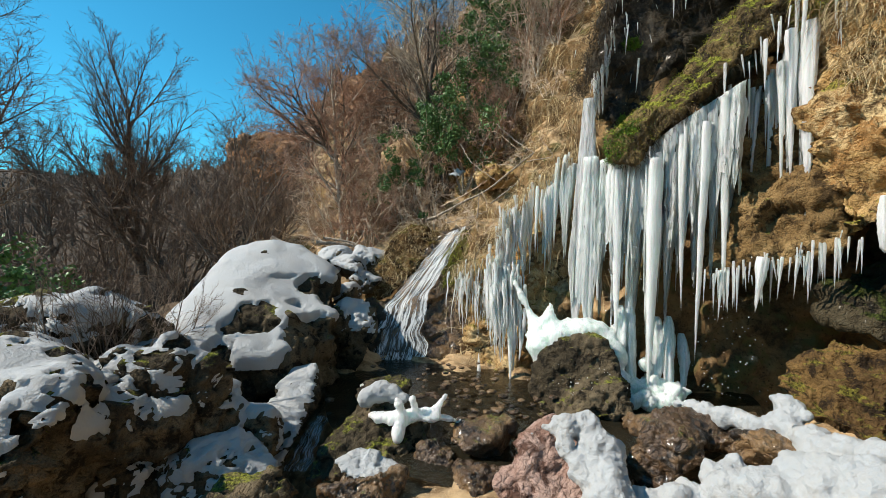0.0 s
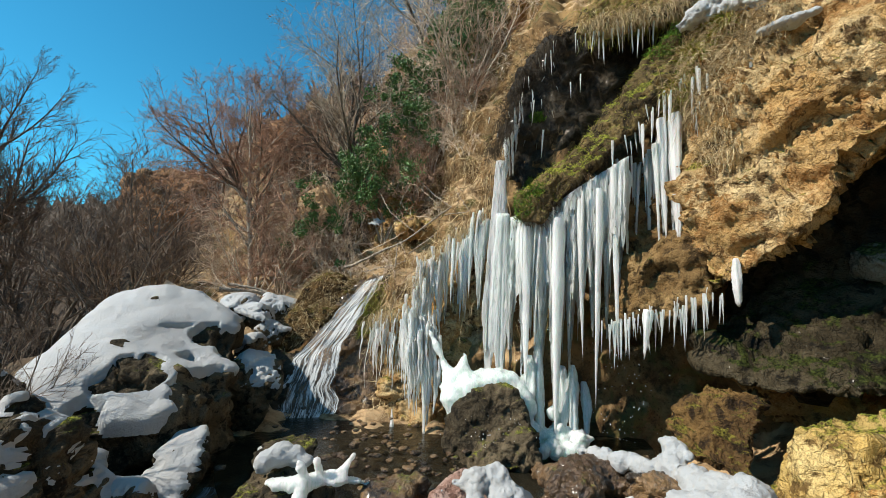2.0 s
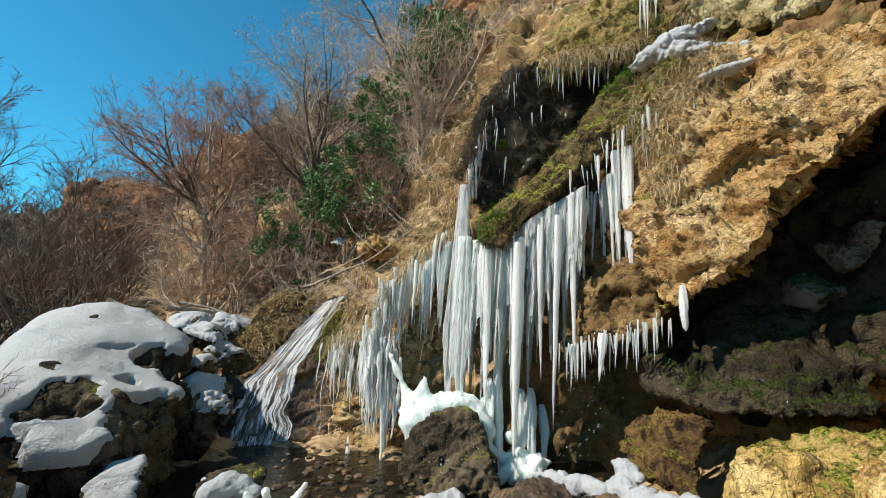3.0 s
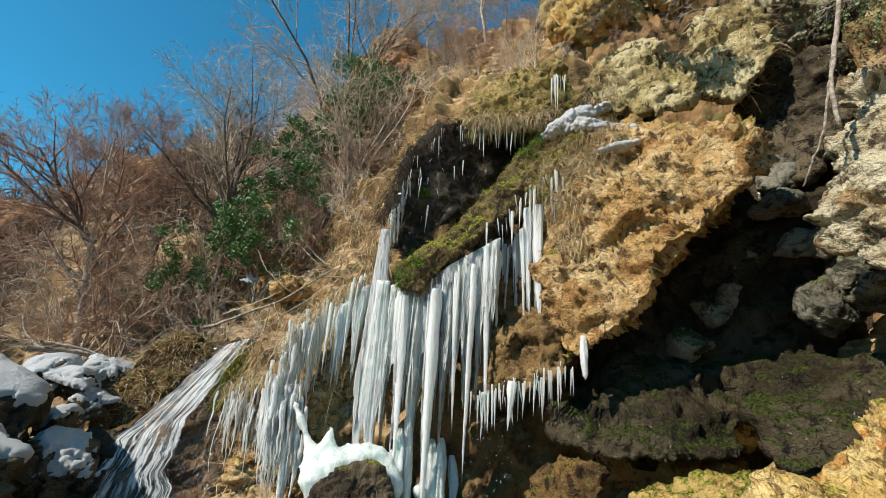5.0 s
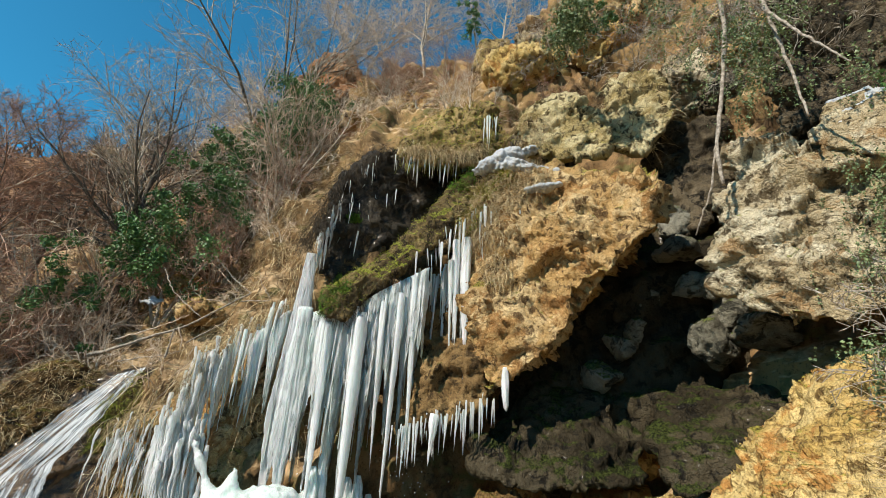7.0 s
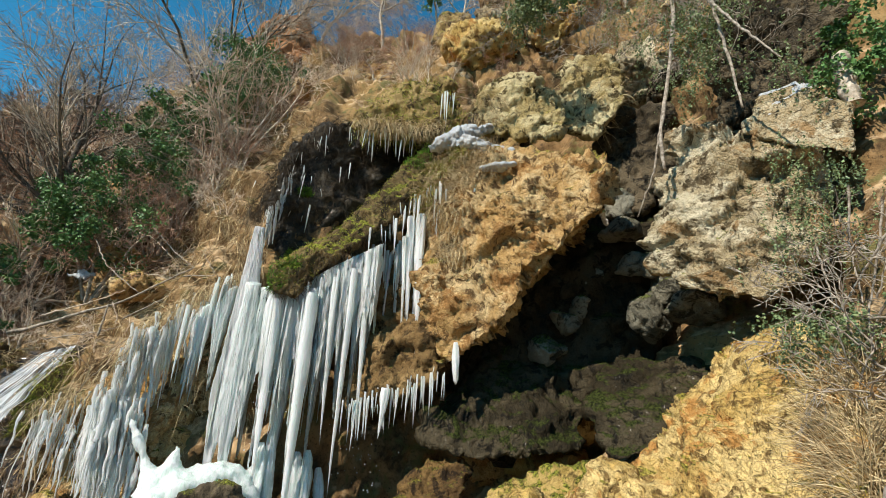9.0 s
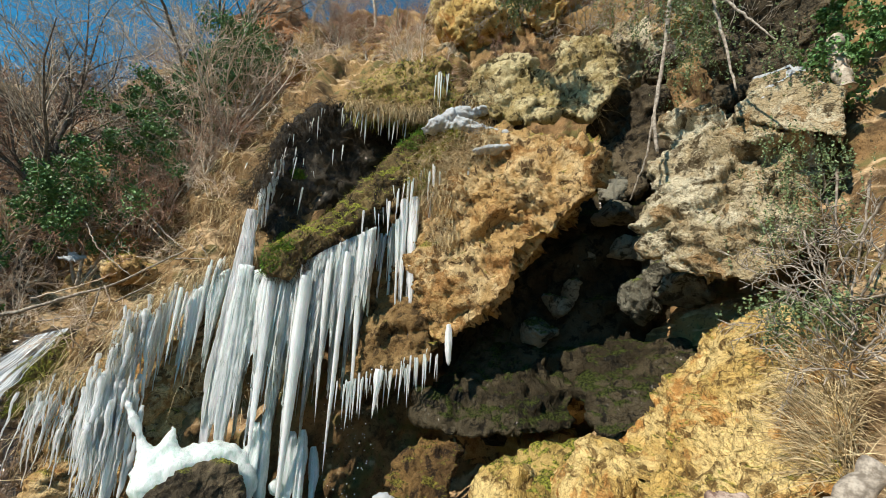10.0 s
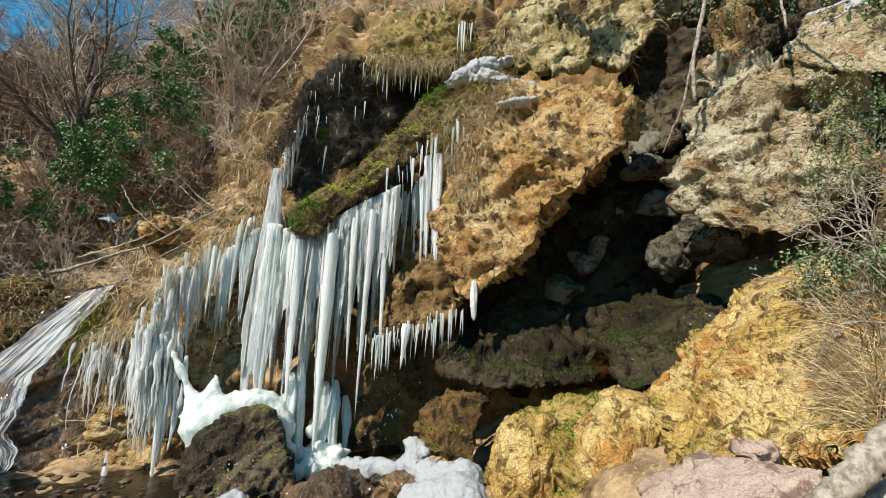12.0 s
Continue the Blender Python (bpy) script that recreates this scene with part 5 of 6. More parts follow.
def fall_sheet(tops, mids, feet, seed):
    """A sheet of white water over the rock, torn into streaks."""
    ta, tb, ma, mb, fa, fb = (np.array(p) for p in (*tops, *mids, *feet))
    n, m = 70, 60
    u, t = np.meshgrid(np.linspace(0, 1, n), np.linspace(0, 1, m))
    u, t = u.ravel()[:, None], t.ravel()[:, None]
    edge = np.concatenate((t * 7, t * 0, t * 0 + seed), 1)
    v = u + np.where(u < 0.5, fbm(edge, 1.0, 4, seed + 5)[:, None] * (0.5 - u), fbm(edge, 1.0, 4, seed + 9)[:, None] * (u - 0.5)) * 0.25
    a, c, b = ta + (tb - ta) * v, ma + (mb - ma) * v, fa + (fb - fa) * v
    P = np.where(t < 0.5, a + (c - a) * 2 * t, c + (b - c) * (2 * t - 1))
    P += (0.04 * fbm(edge, 0.8, 3, seed + 3))[:, None] * np.array((-.2, -.8, .5))
    F = [(j * n + i, j * n + i + 1, (j + 1) * n + i + 1, (j + 1) * n + i) for j in range(m - 1) for i in range(n - 1)]
    me_ob = build("waterfall", P, F, FOAM_SHEET)
    me_ob.data.uv_layers.new(name="flow")
    uv = np.concatenate((u, t), 1)
    loops = np.zeros(len(me_ob.data.loops), np.int32)
    me_ob.data.loops.foreach_get("vertex_index", loops)
    me_ob.data.uv_layers["flow"].data.foreach_set("uv", uv[loops].ravel())
    return tagged(me_ob, "small white fall sliding over the rock", "waterfall")


fall_sheet(((0.11, 8.49, 2.20), (0.46, 8.48, 2.35)), ((-1.06, 7.50, 0.78), (-0.26, 7.62, 1.02)), ((-1.35, 6.98, -0.01), (-0.33, 7.02, -0.06)), 1)
fall_sheet(((-1.50, 4.98, -0.09), (-1.30, 4.93, -0.06)), ((-1.57, 4.69, -0.26), (-1.36, 4.66, -0.24)), ((-1.63, 4.41, -0.46), (-1.38, 4.39, -0.44)), 2)


# ---------------------------------------------------------------- bare trees and shrubs
def grow(rnd, p, d, length, radius, level, spec, out):
    """Adds this branch and its offspring to out[level]."""
    wig, lift, kids, shrink, spread = spec[level]
    n = (7, 5, 2, 2, 1)[level] if level + 1 < len(spec) else 1
    pts, rad = [np.array(p)], [radius]
    d = np.array(d, float)
    for i in range(n):
        d = d + rnd.normal(0, wig, 3) + np.array((0, 0, lift))
        d /= np.linalg.norm(d)
        pts.append(pts[-1] + d * length / n)
        rad.append(radius * (1 - (0.8 if n > 1 else 0.4) * (i + 1) / n))
    out[level].append((np.array(pts), np.array(rad)))
    if level + 1 >= len(spec):
        return
    for k in range(kids):
        t = 0.22 + 0.78 * (k + rnd.rand()) / kids
        i = min(n - 1, int(t * n))
        f = t * n - i
        q = pts[i] * (1 - f) + pts[i + 1] * f
        ax = pts[i + 1] - pts[i]
        ax = ax / np.linalg.norm(ax)
        side = np.cross(ax, rnd.normal(0, 1, 3))
        side /= np.linalg.norm(side) + 1e-9
        ang = radians(spread * rnd.uniform(0.6, 1.3))
        nd = ax * math.cos(ang) + side * math.sin(ang)
        grow(rnd, q, nd, length * shrink * rnd.uniform(0.6, 1.15) * (1.15 - 0.5 * t), max(0.0045, rad[i] * 0.62), level + 1, spec, out)


def bare_tree(seed, tall, radius, spec, lean=(0, 0), stems=1, twig=TWIG, bark=BARK, name="bare_tree", label="", category="tree"):
    rnd = np.random.RandomState(seed)
    out = [[] for _ in spec]
    for s in range(stems):
        a = rnd.rand() * 6.28
        w = 0.0 if stems == 1 else rnd.uniform(0.15, 0.75)
        d = np.array((math.cos(a) * w + lean[0], math.sin(a) * w + lean[1], 1.0))
        o = np.array((math.cos(a), math.sin(a), 0)) * (0 if stems == 1 else rnd.uniform(0, 0.2))
        grow(rnd, o - np.array((0, 0, 0.15)), d / np.linalg.norm(d), tall * rnd.uniform(0.7, 1.0) if stems > 1 else tall, radius * (rnd.uniform(0.5, 1) if stems > 1 else 1), 0, spec, out)
    top = holder(name)
    if stems == 1:
        V, F = tubes(out[0], 8)
        build("trunk", V, F, bark, top)
        for line in out[1]:
            V, F = tubes([line], 5)
            build("limb", V, F, bark, top)
        fine = out[2:]
    else:
        for line in out[0]:
            V, F = tubes([line], 4)
            build("stem", V, F, bark, top)
        fine = out[1:]
    V, F = tubes([l for lv in fine[:-1] for l in lv], 3)
    V2, F2 = slivers(fine[-1], seed)
    build("crown", np.concatenate((V, V2)), F + [tuple(i + len(V) for i in f) for f in F2], twig, top)
    tagged(top, label, category)
    return top


BIG = ((.03, .03, 24, .50, 40), (.08, .13, 12, .45, 34), (.12, .09, 9, .5, 36), (.15, .05, 7, .6, 34), (.18, .03, 0, .5, 30))
MIDDLE = ((.10, .04, 17, .58, 44), (.15, .03, 10, .52, 42), (.19, .02, 8, .55, 42), (.22, .0, 5, .62, 38), (.22, .0, 0, .5, 30))
SHRUB = ((.20, -.02, 9, .55, 44), (.24, -.02, 5, .6, 44), (.26, -.02, 4, .7, 42), (.28, -.02, 0, .5, 34))
UPRIGHT = ((.10, .05, 8, .55, 32), (.14, .05, 6, .6, 36), (.18, .04, 4, .7, 38), (.2, .02, 0, .5, 30))


def stand(tree, az, r, turn=0, scale=1.0, sink=0.1):
    p = on_ground(az, r)
    tree.matrix_basis = Matrix.Translation(p - Vector((0, 0, sink))) @ Matrix.Rotation(radians(turn), 4, "Z") @ Matrix.Diagonal((scale, scale, scale, 1))
    return tree


stand(bare_tree(1, 7.3, .17, BIG, twig=TWIG_DARK, bark=BARK_DARK, label="tall bare tree with a fan of fine dark twigs"), -35.5, 18)
stand(bare_tree(2, 7.6, .15, BIG, twig=TWIG_DARK, bark=BARK_DARK, label="tall bare tree with a fan of fine dark twigs"), -43, 30)


def tree_to(seed, az, r, tip, rad, twig, bark, label, spec=MIDDLE, share=0.8):
    """A tree from the ground at (az, r) whose trunk makes for the point tip."""
    p = on_ground(az, r)
    d = Vector(tip) - p
    t = bare_tree(seed, d.length * share, rad, spec, lean=(d.x / max(d.z, 1), d.y / max(d.z, 1)), twig=twig, bark=bark, label=label)
    t.location = p - Vector((0, 0, .1))
    return t


tree_to(3, -9.5, 12.5, (-5.21, 10.81, 7.04), .10, TWIG_RED, BARK_DARK, "bare tree leaning out with reddish buds")
tree_to(4, -8.0, 13.0, (-3.63, 12.48, 8.61), .09, TWIG_RED, BARK_DARK, "bare tree leaning out with reddish buds")
tree_to(5, 0.5, 11.0, (-1.27, 10.93, 9.13), .10, TWIG_DARK, BARK_DARK, "bare dark tree leaning from the slope")
tree_to(6, 6.0, 11.4, (0.48, 10.99, 15.71), .10, BARK, BARK_DARK, "tall bare dark tree on the slope")
tree_to(10, -1.5, 11.0, (-1.31, 10.92, 10.35), .09, BARK, BARK_DARK, "bare dark tree leaning from the slope")
tree_to(7, 21.5, 13.0, (4.81, 11.54, 19.82), .06, TWIG, BARK, "thin pale bare tree on the skyline")
tree_to(11, 17.5, 13.6, (3.57, 12.71, 19.33), .06, TWIG, BARK, "thin pale bare tree on the skyline")
tree_to(8, 31, 12.4, (6.32, 10.43, 19.61), .06, TWIG, BARK, "thin pale bare tree on the skyline")
tree_to(12, 44, 12.0, (8.80, 7.86, 18.96), .05, TWIG, BARK, "thin pale bare tree on the skyline")
tree_to(13, -13.5, 11.8, (-3.37, 10.99, 8.04), .08, TWIG_RED, BARK, "bare tree with reddish buds")
tree_to(14, -30.5, 11.0, (-5.27, 9.66, 6.06), .03, TWIG_DARK, BARK_DARK, "slender dark bare sapling on the wooded bank", SHRUB, 0.95)
stand(bare_tree(9, 6.8, .12, MIDDLE, twig=TWIG_DARK, bark=BARK_DARK, lean=(.5, -.1), label="bare tree reaching in from the bank"), -50.5, 12.5)
shrubs = [bare_tree(20 + i, 2.4, .04, UPRIGHT if i > 3 else SHRUB, stems=5 if i > 3 else 8, twig=(TWIG, TWIG_RED, TWIG, TWIG_RED, TWIG_DARK, TWIG_DARK)[i], bark=(BARK_PALE, BARK, BARK_PALE, BARK, BARK_DARK, BARK_DARK)[i], name="bare_shrub",
                    label=("bare grey-brown shrub with a tangle of twigs", "bare reddish shrub with a tangle of twigs", "bare grey-brown shrub with a tangle of twigs",
                           "bare reddish shrub with a tangle of twigs", "dark bare shrub in the woods", "dark bare shrub in the woods")[i], category="shrub") for i in range(6)]
sr = random.Random(9)
spots = []
for i in range(64):
    az = sr.uniform(-46, 16)
    far = sr.random()
    r = (9.8 + 15 * far ** 1.3) if az > -20 else (11 + 18 * far)
    spots.append((az, r, sr.uniform(0.7, 1.25) * (0.7 if -34 < az < -15 else 1)))
for i in range(34):
    spots.append((sr.uniform(8, 44), sr.uniform(8.8, 13.5), sr.uniform(0.35, 0.75)))
for i in range(16):
    spots.append((sr.uniform(-13, 9), sr.uniform(9.6, 13.5), sr.uniform(0.6, 1.05)))
for i in range(22):
    spots.append((sr.uniform(-48, -24), sr.uniform(13, 26), sr.uniform(1.3, 2.0)))
for i in range(14):
    spots.append((sr.uniform(44, 86), sr.uniform(9.2, 11.5), sr.uniform(0.3, 0.55)))
spots = [q for q in spots if not (-17 < q[0] < -5 and q[1] < 11) and not (q[0] < -27 and q[1] < 16.5)]
placed = set()
for i, (az, r, s) in enumerate(spots):
    p = on_ground(az, r)
    m = Matrix.Translation(p - Vector((0, 0, .1))) @ Matrix.Rotation(sr.uniform(0, 6.28), 4, "Z") @ Matrix.Diagonal((s, s, s * sr.uniform(.85, 1.2), 1))
    pick = (4 + i % 2) if az < -20 else i % 4
    if pick in placed:
        copy_thing(shrubs[pick], m)
    else:
        shrubs[pick].matrix_basis = m
        placed.add(pick)


# ---------------------------------------------------------------- grass, moss and ivy
def surface_points(ob, n, seed, keep):
    """Random points and normals on a mesh where keep(point, normal) holds."""
    rnd = np.random.RandomState(seed)
    me = ob.data
    co = np.zeros(len(me.vertices) * 3)
    me.vertices.foreach_get("co", co)
    co = co.reshape(-1, 3)
    nr = np.zeros(len(me.vertices) * 3)
    me.vertices.foreach_get("normal", nr)
    nr = nr.reshape(-1, 3)
    ok = np.where(keep(co, nr))[0]
    if not len(ok):
        return []
    pick = rnd.choice(ok, n)
    return [(co[i] + rnd.normal(0, 0.02, 3), nr[i]) for i in pick]


def blades(name, roots, length, width, droop, out, material, label, category, seed, segs=3, spread=0.3):
    rnd = np.random.RandomState(seed)
    V, F = [], []
    for p, nr in roots:
        d = np.array(nr) * out + rnd.normal(0, spread, 3) + np.array((0, 0, 0.25 * (1 - droop)))
        d /= np.linalg.norm(d) + 1e-9
        L = length * rnd.uniform(0.4, 1.2)
        side = np.cross(d, rnd.normal(0, 1, 3))
        side /= np.linalg.norm(side) + 1e-9
        q = np.array(p, float)
        b = len(V)
        for s in range(segs + 1):
            w = width * (1 - 0.85 * s / segs)
            V += [q - side * w, q + side * w]
            d = d + np.array((0, 0, -droop * 0.55)) + rnd.normal(0, 0.06, 3)
            d /= np.linalg.norm(d)
            q = q + d * L / segs
        F += [(b + 2 * s, b + 2 * s + 1, b + 2 * s + 3, b + 2 * s + 2) for s in range(segs)]
    ob = build(name, V, F, material, smooth=False)
    return tagged(ob, label, category, kind="stuff")


def leaf_cloud(name, clumps, n, size, material, label, seed):
    """Leaves over rounded clumps: (centre, radii)."""
    rnd = np.random.RandomState(seed)
    V, F = [], []
    for i in range(n):
        c, rad = clumps[rnd.randint(len(clumps))]
        v = rnd.normal(0, 1, 3)
        v /= np.linalg.norm(v)
        p = np.array(c) + v * np.array(rad) * rnd.uniform(0.55, 1.08) * (1 + 0.25 * math.sin(7 * v[0] + 5 * v[2]))
        a = rnd.normal(0, 1, 3) + np.array((0, 0, -0.6))
        a /= np.linalg.norm(a)
        nrm = v + rnd.normal(0, 0.5, 3) + np.array((0, 0, 0.3))
        b = np.cross(nrm, a)
        b /= np.linalg.norm(b) + 1e-9
        nrm = np.cross(a, b)
        s = size * rnd.uniform(0.5, 1.2)
        k = len(V)
        V += [p, p + a * s * .55 + b * s * .5 + nrm * s * .12, p + a * s * 1.25, p + a * s * .55 - b * s * .5 + nrm * s * .12]
        F += [(k, k + 1, k + 2), (k, k + 2, k + 3)]
    ob = build(name, V, F, material, smooth=False)
    return tagged(ob, label, "ivy", kind="stuff")


def ivy_clumps(seed, *items):
    rnd = random.Random(seed)
    out = []
    for c, r, n in items:
        for i in range(3 * n):
            o = Vector(c) + Vector((rnd.gauss(0, r * .62), rnd.gauss(0, r * .62), rnd.gauss(0, r * .62)))
            s = r * rnd.uniform(.12, .38)
            out.append((o, (s, s, s * rnd.uniform(.7, 1.3))))
    return out


leaf_cloud("ivy", ivy_clumps(1, ((2.53, 10.09, 9.13), 1.1, 12), ((1.88, 10.43, 9.00), .9, 9), ((1.44, 10.30, 7.67), .7, 7)), 22000, .055, IVY, "dense dark green ivy on the crag", 1)
leaf_cloud("ivy", ivy_clumps(2, ((1.13, 10.14, 7.06), .6, 7), ((0.76, 9.87, 6.27), .65, 8), ((0.36, 9.69, 5.45), .65, 9), ((0.11, 9.50, 4.75), .7, 10), ((-0.20, 9.60, 4.28), .5, 7)), 24000, .045, IVY, "dense dark green ivy on the slope", 2)
leaf_cloud("ivy", ivy_clumps(3, ((-1.14, 10.14, 3.72), .5, 6)), 3500, .045, IVY, "dark green ivy round a tree stump", 3)

# ---------------------------------------------------------------- right bank: vines, brambles, log
def rod(name, pts, r0, r1, material, label, category, seed=0, parent=None, sides=7, wob=0.005, n=22):
    """A bent, tapering stem through the points."""
    rnd = np.random.RandomState(seed)
    P = np.array([tuple(p) for p in pts], float)
    t = np.linspace(0, len(P) - 1, n)
    base = np.stack([np.interp(t, np.arange(len(P)), P[:, k]) for k in range(3)], -1)
    for _ in range(3):
        base[1:-1] = 0.5 * base[1:-1] + 0.25 * (base[:-2] + base[2:])
    base[1:-1] += rnd.normal(0, wob, base[1:-1].shape)
    rad = np.linspace(r0, r1, n) * (1 + 0.08 * rnd.normal(0, 1, n))
    V, F = tubes([(base, rad)], sides)
    F.append(tuple(range(sides)))
    F.append(tuple(range((n - 1) * sides, n * sides)))
    ob = build(name, V, F, material, parent)
    return tagged(ob, label, category) if not parent else ob


rod("vine", ((5.47, 1.20, 7.97), (5.38, 1.15, 7.11), (5.24, 1.30, 6.02), (5.10, 1.44, 5.13), (5.10, 1.43, 4.68)), .03, .02, DEADWOOD, "pale woody vine hanging down the rock", "vine", 1)
rod("vine", ((5.16, 1.40, 5.49), (5.16, 1.58, 4.68), (5.28, 1.87, 4.23)), .016, .008, DEADWOOD, "thin grey vine hanging from the thick one", "vine", 2)
rod("vine", ((5.35, 0.74, 7.19), (5.36, 0.67, 6.23), (5.27, 0.60, 5.23)), .025, .012, DEADWOOD, "pale bent branch lying against the rock", "vine", 3)
rod("vine", ((5.15, 0.72, 6.82), (4.98, 0.42, 6.01), (4.90, 0.16, 5.41)), .018, .008, DEADWOOD, "pale bent branch lying against the rock", "vine", 4)
rod("fallen_branch", ((-2.73, 8.99, 1.91), (-2.02, 9.08, 1.90), (-1.46, 9.08, 1.64)), .05, .03, DEADWOOD, "bleached fallen branch on the slope", "branch", 5)
rod("fallen_branch", ((-3.36, 8.14, 2.01), (-2.49, 8.23, 1.54), (-1.70, 8.74, 1.47)), .05, .02, BARK, "dark fallen branch over the snow", "branch", 6)
log = rod("log", ((2.88, 0.37, 1.17), (2.99, 0.20, 1.42), (3.20, -0.03, 1.73)), .07, .06, DEADWOOD, "weathered grey log lying on the bank", "log", 7, sides=14, wob=0.004)
rod("log", ((3.09, 0.25, 1.16), (3.20, 0.10, 1.33), (3.30, -0.08, 1.52)), .06, .055, DEADWOOD, "weathered grey log lying on the bank", "log", 8, sides=14, wob=0.004)
rod("stump", ((5.99, -0.26, 5.22), (6.00, -0.24, 5.60), (5.99, -0.26, 5.90)), .09, .075, BARK, "short reddish stump above the boulder", "stump", 9)
BRAMBLE = ((.22, -.10, 7, .5, 45), (.22, -.05, 5, .5, 45), (.25, -.02, 0, .5, 40))


def bramble(seed, at, tall, stems, scale=1.0, material=DEADWOOD):
    rnd = np.random.RandomState(seed)
    out = [[], [], []]
    for k in range(stems):
        a = rnd.rand() * 6.28
        d = np.array((math.cos(a) * .8, math.sin(a) * .8, 1.0))
        grow(rnd, np.array((math.cos(a), math.sin(a), 0)) * rnd.uniform(0, .3), d / np.linalg.norm(d), tall * rnd.uniform(.6, 1.1), .008, 0, BRAMBLE, out)
    top = holder("bramble", at)
    for line in out[0]:
        V, F = tubes([line], 4)
        build("stem", V, F, material, top)
    V, F = tubes(out[1] + out[2], 3)
    build("crown", V, F, material, top)
    return tagged(top, "tangle of pale bare bramble stems", "bramble", "brambles on the bank")


for i, c in enumerate(((4.70, -0.01, 2.88), (4.45, -0.10, 2.50), (4.67, -0.23, 3.07), (4.56, 0.15, 2.26), (4.17, -0.07, 2.14))):
    bramble(60 + i, c, .75, 5)
for i, c in enumerate(((6.57, 4.91, 10.26), (7.07, 3.74, 10.17), (7.06, 2.22, 8.21), (6.53, 0.95, 7.46), (7.26, 2.84, 10.02), (6.85, 1.46, 8.60), (6.65, 6.06, 11.83), (7.20, 4.32, 11.49), (6.92, 3.14, 8.81), (6.18, 0.45, 7.08), (6.25, 0.83, 6.66))):
    bramble(80 + i, c, 1.1, 9)
for i, line in enumerate((
        ((4.56, -0.31, 3.47), (4.76, -0.04, 3.12), (4.91, 0.23, 2.74), (5.00, 0.49, 2.57)),
        ((4.47, -0.25, 3.06), (4.75, 0.07, 2.53), (4.84, 0.27, 2.36)),
        ((4.80, -0.25, 3.71), (4.85, -0.11, 3.17), (4.83, 0.02, 2.72), (4.67, 0.06, 2.18)),
        ((4.94, -0.07, 3.92), (5.01, 0.02, 3.34), (4.83, 0.02, 2.72)),
        ((4.43, -0.21, 2.73), (4.63, 0.07, 2.70), (4.94, 0.34, 3.11), (5.02, 0.47, 3.12)),
        ((4.37, -0.12, 2.26), (4.65, 0.07, 2.44), (4.97, 0.20, 3.00)),
        ((5.27, 0.25, 3.50), (5.07, 0.21, 3.02), (5.01, 0.20, 2.75)),
        ((4.36, -0.17, 2.49), (4.46, 0.02, 2.30), (4.74, 0.20, 2.53)))):
    rod("dead_stem", line, .011, .004, DEADWOOD, "pale bent bramble stem on the bank", "branch", 540 + i, sides=5, wob=.004)
leaf_cloud("ivy", ivy_clumps(4, ((6.27, -0.59, 5.89), .55, 6), ((6.58, -0.46, 6.42), .4, 4)), 5000, .045, IVY, "bright green ivy over the boulder", 4)
def ivy_trails(name, tops, n, length, reach, leaf, seed, label, material=IVY_PALE):
    """Ivy hanging in strands from points: thin stems with leaves set along them."""
    rnd = np.random.RandomState(seed)
    V, F = [], []
    for k in range(n):
        p = np.array(tops[rnd.randint(len(tops))]) + rnd.normal(0, reach, 3) * np.array((.7, 1, .6))
        drop = length * rnd.uniform(.3, 1.1)
        m = int(drop / (leaf * .8)) + 2
        q = p.copy()
        d = np.array((rnd.normal(-.1, .2), rnd.normal(0, .25), -1.0))
        for i in range(m):
            d = d + rnd.normal(0, .14, 3) + np.array((0, 0, -.08))
            d /= np.linalg.norm(d)
            q = q + d * drop / m
            a = rnd.normal(0, 1, 3) + np.array((-.3, -.2, -.5))
            a /= np.linalg.norm(a)
            b = np.cross(a, rnd.normal(0, 1, 3))
            b /= np.linalg.norm(b) + 1e-9
            nr = np.cross(a, b)
            w = leaf * rnd.uniform(.5, 1.25)
            c = len(V)
            V += [q, q + a * w * .5 + b * w * .5 + nr * w * .12, q + a * w * 1.2, q + a * w * .5 - b * w * .5 + nr * w * .12]
            F += [(c, c + 1, c + 2), (c, c + 2, c + 3)]
    return tagged(build(name, V, F, material, smooth=False), label, "ivy", kind="stuff")


ivy_trails("ivy", ((5.21, 1.00, 6.95), (5.39, 0.86, 6.78), (5.43, 0.66, 6.93), (5.40, 1.08, 6.40), (5.64, 0.88, 6.32)), 150, .75, .2, .026, 5, "ivy hanging in strands over the shaded rock")
ivy_trails("ivy", ((5.05, 1.23, 7.33), (4.97, 1.65, 7.70), (4.87, 2.09, 7.90), (5.14, 1.55, 7.15)), 80, .5, .22, .026, 15, "thin ivy among brambles above the boulders")
ivy_trails("ivy", ((4.82, 3.11, 8.83), (5.01, 3.08, 8.56), (4.93, 3.38, 8.61)), 260, .6, .18, .04, 16, "ivy bush over the rock edge")
ivy_trails("ivy", ((5.46, 0.32, 4.67), (5.37, 0.16, 4.41), (5.25, -0.04, 4.22), (5.37, 0.28, 4.13), (5.29, 0.41, 3.71), (5.19, 0.13, 3.79)), 150, .5, .18, .02, 17, "thin ivy trailing over pale limestone")
ivy_trails("ivy", ((4.96, 0.58, 2.82), (4.88, 0.40, 2.85), (4.71, 0.25, 2.72), (4.72, 0.38, 2.54), (4.61, 0.12, 2.79)), 160, .3, .1, .026, 6, "green ivy and nettles at the foot of the boulder")
ivy_trails("ivy", ((5.91, 0.30, 5.90), (5.92, 0.04, 5.91), (5.84, -0.07, 5.49), (6.10, 0.17, 6.35)), 60, .4, .2, .028, 18, "ivy on the dark rock above the boulder")
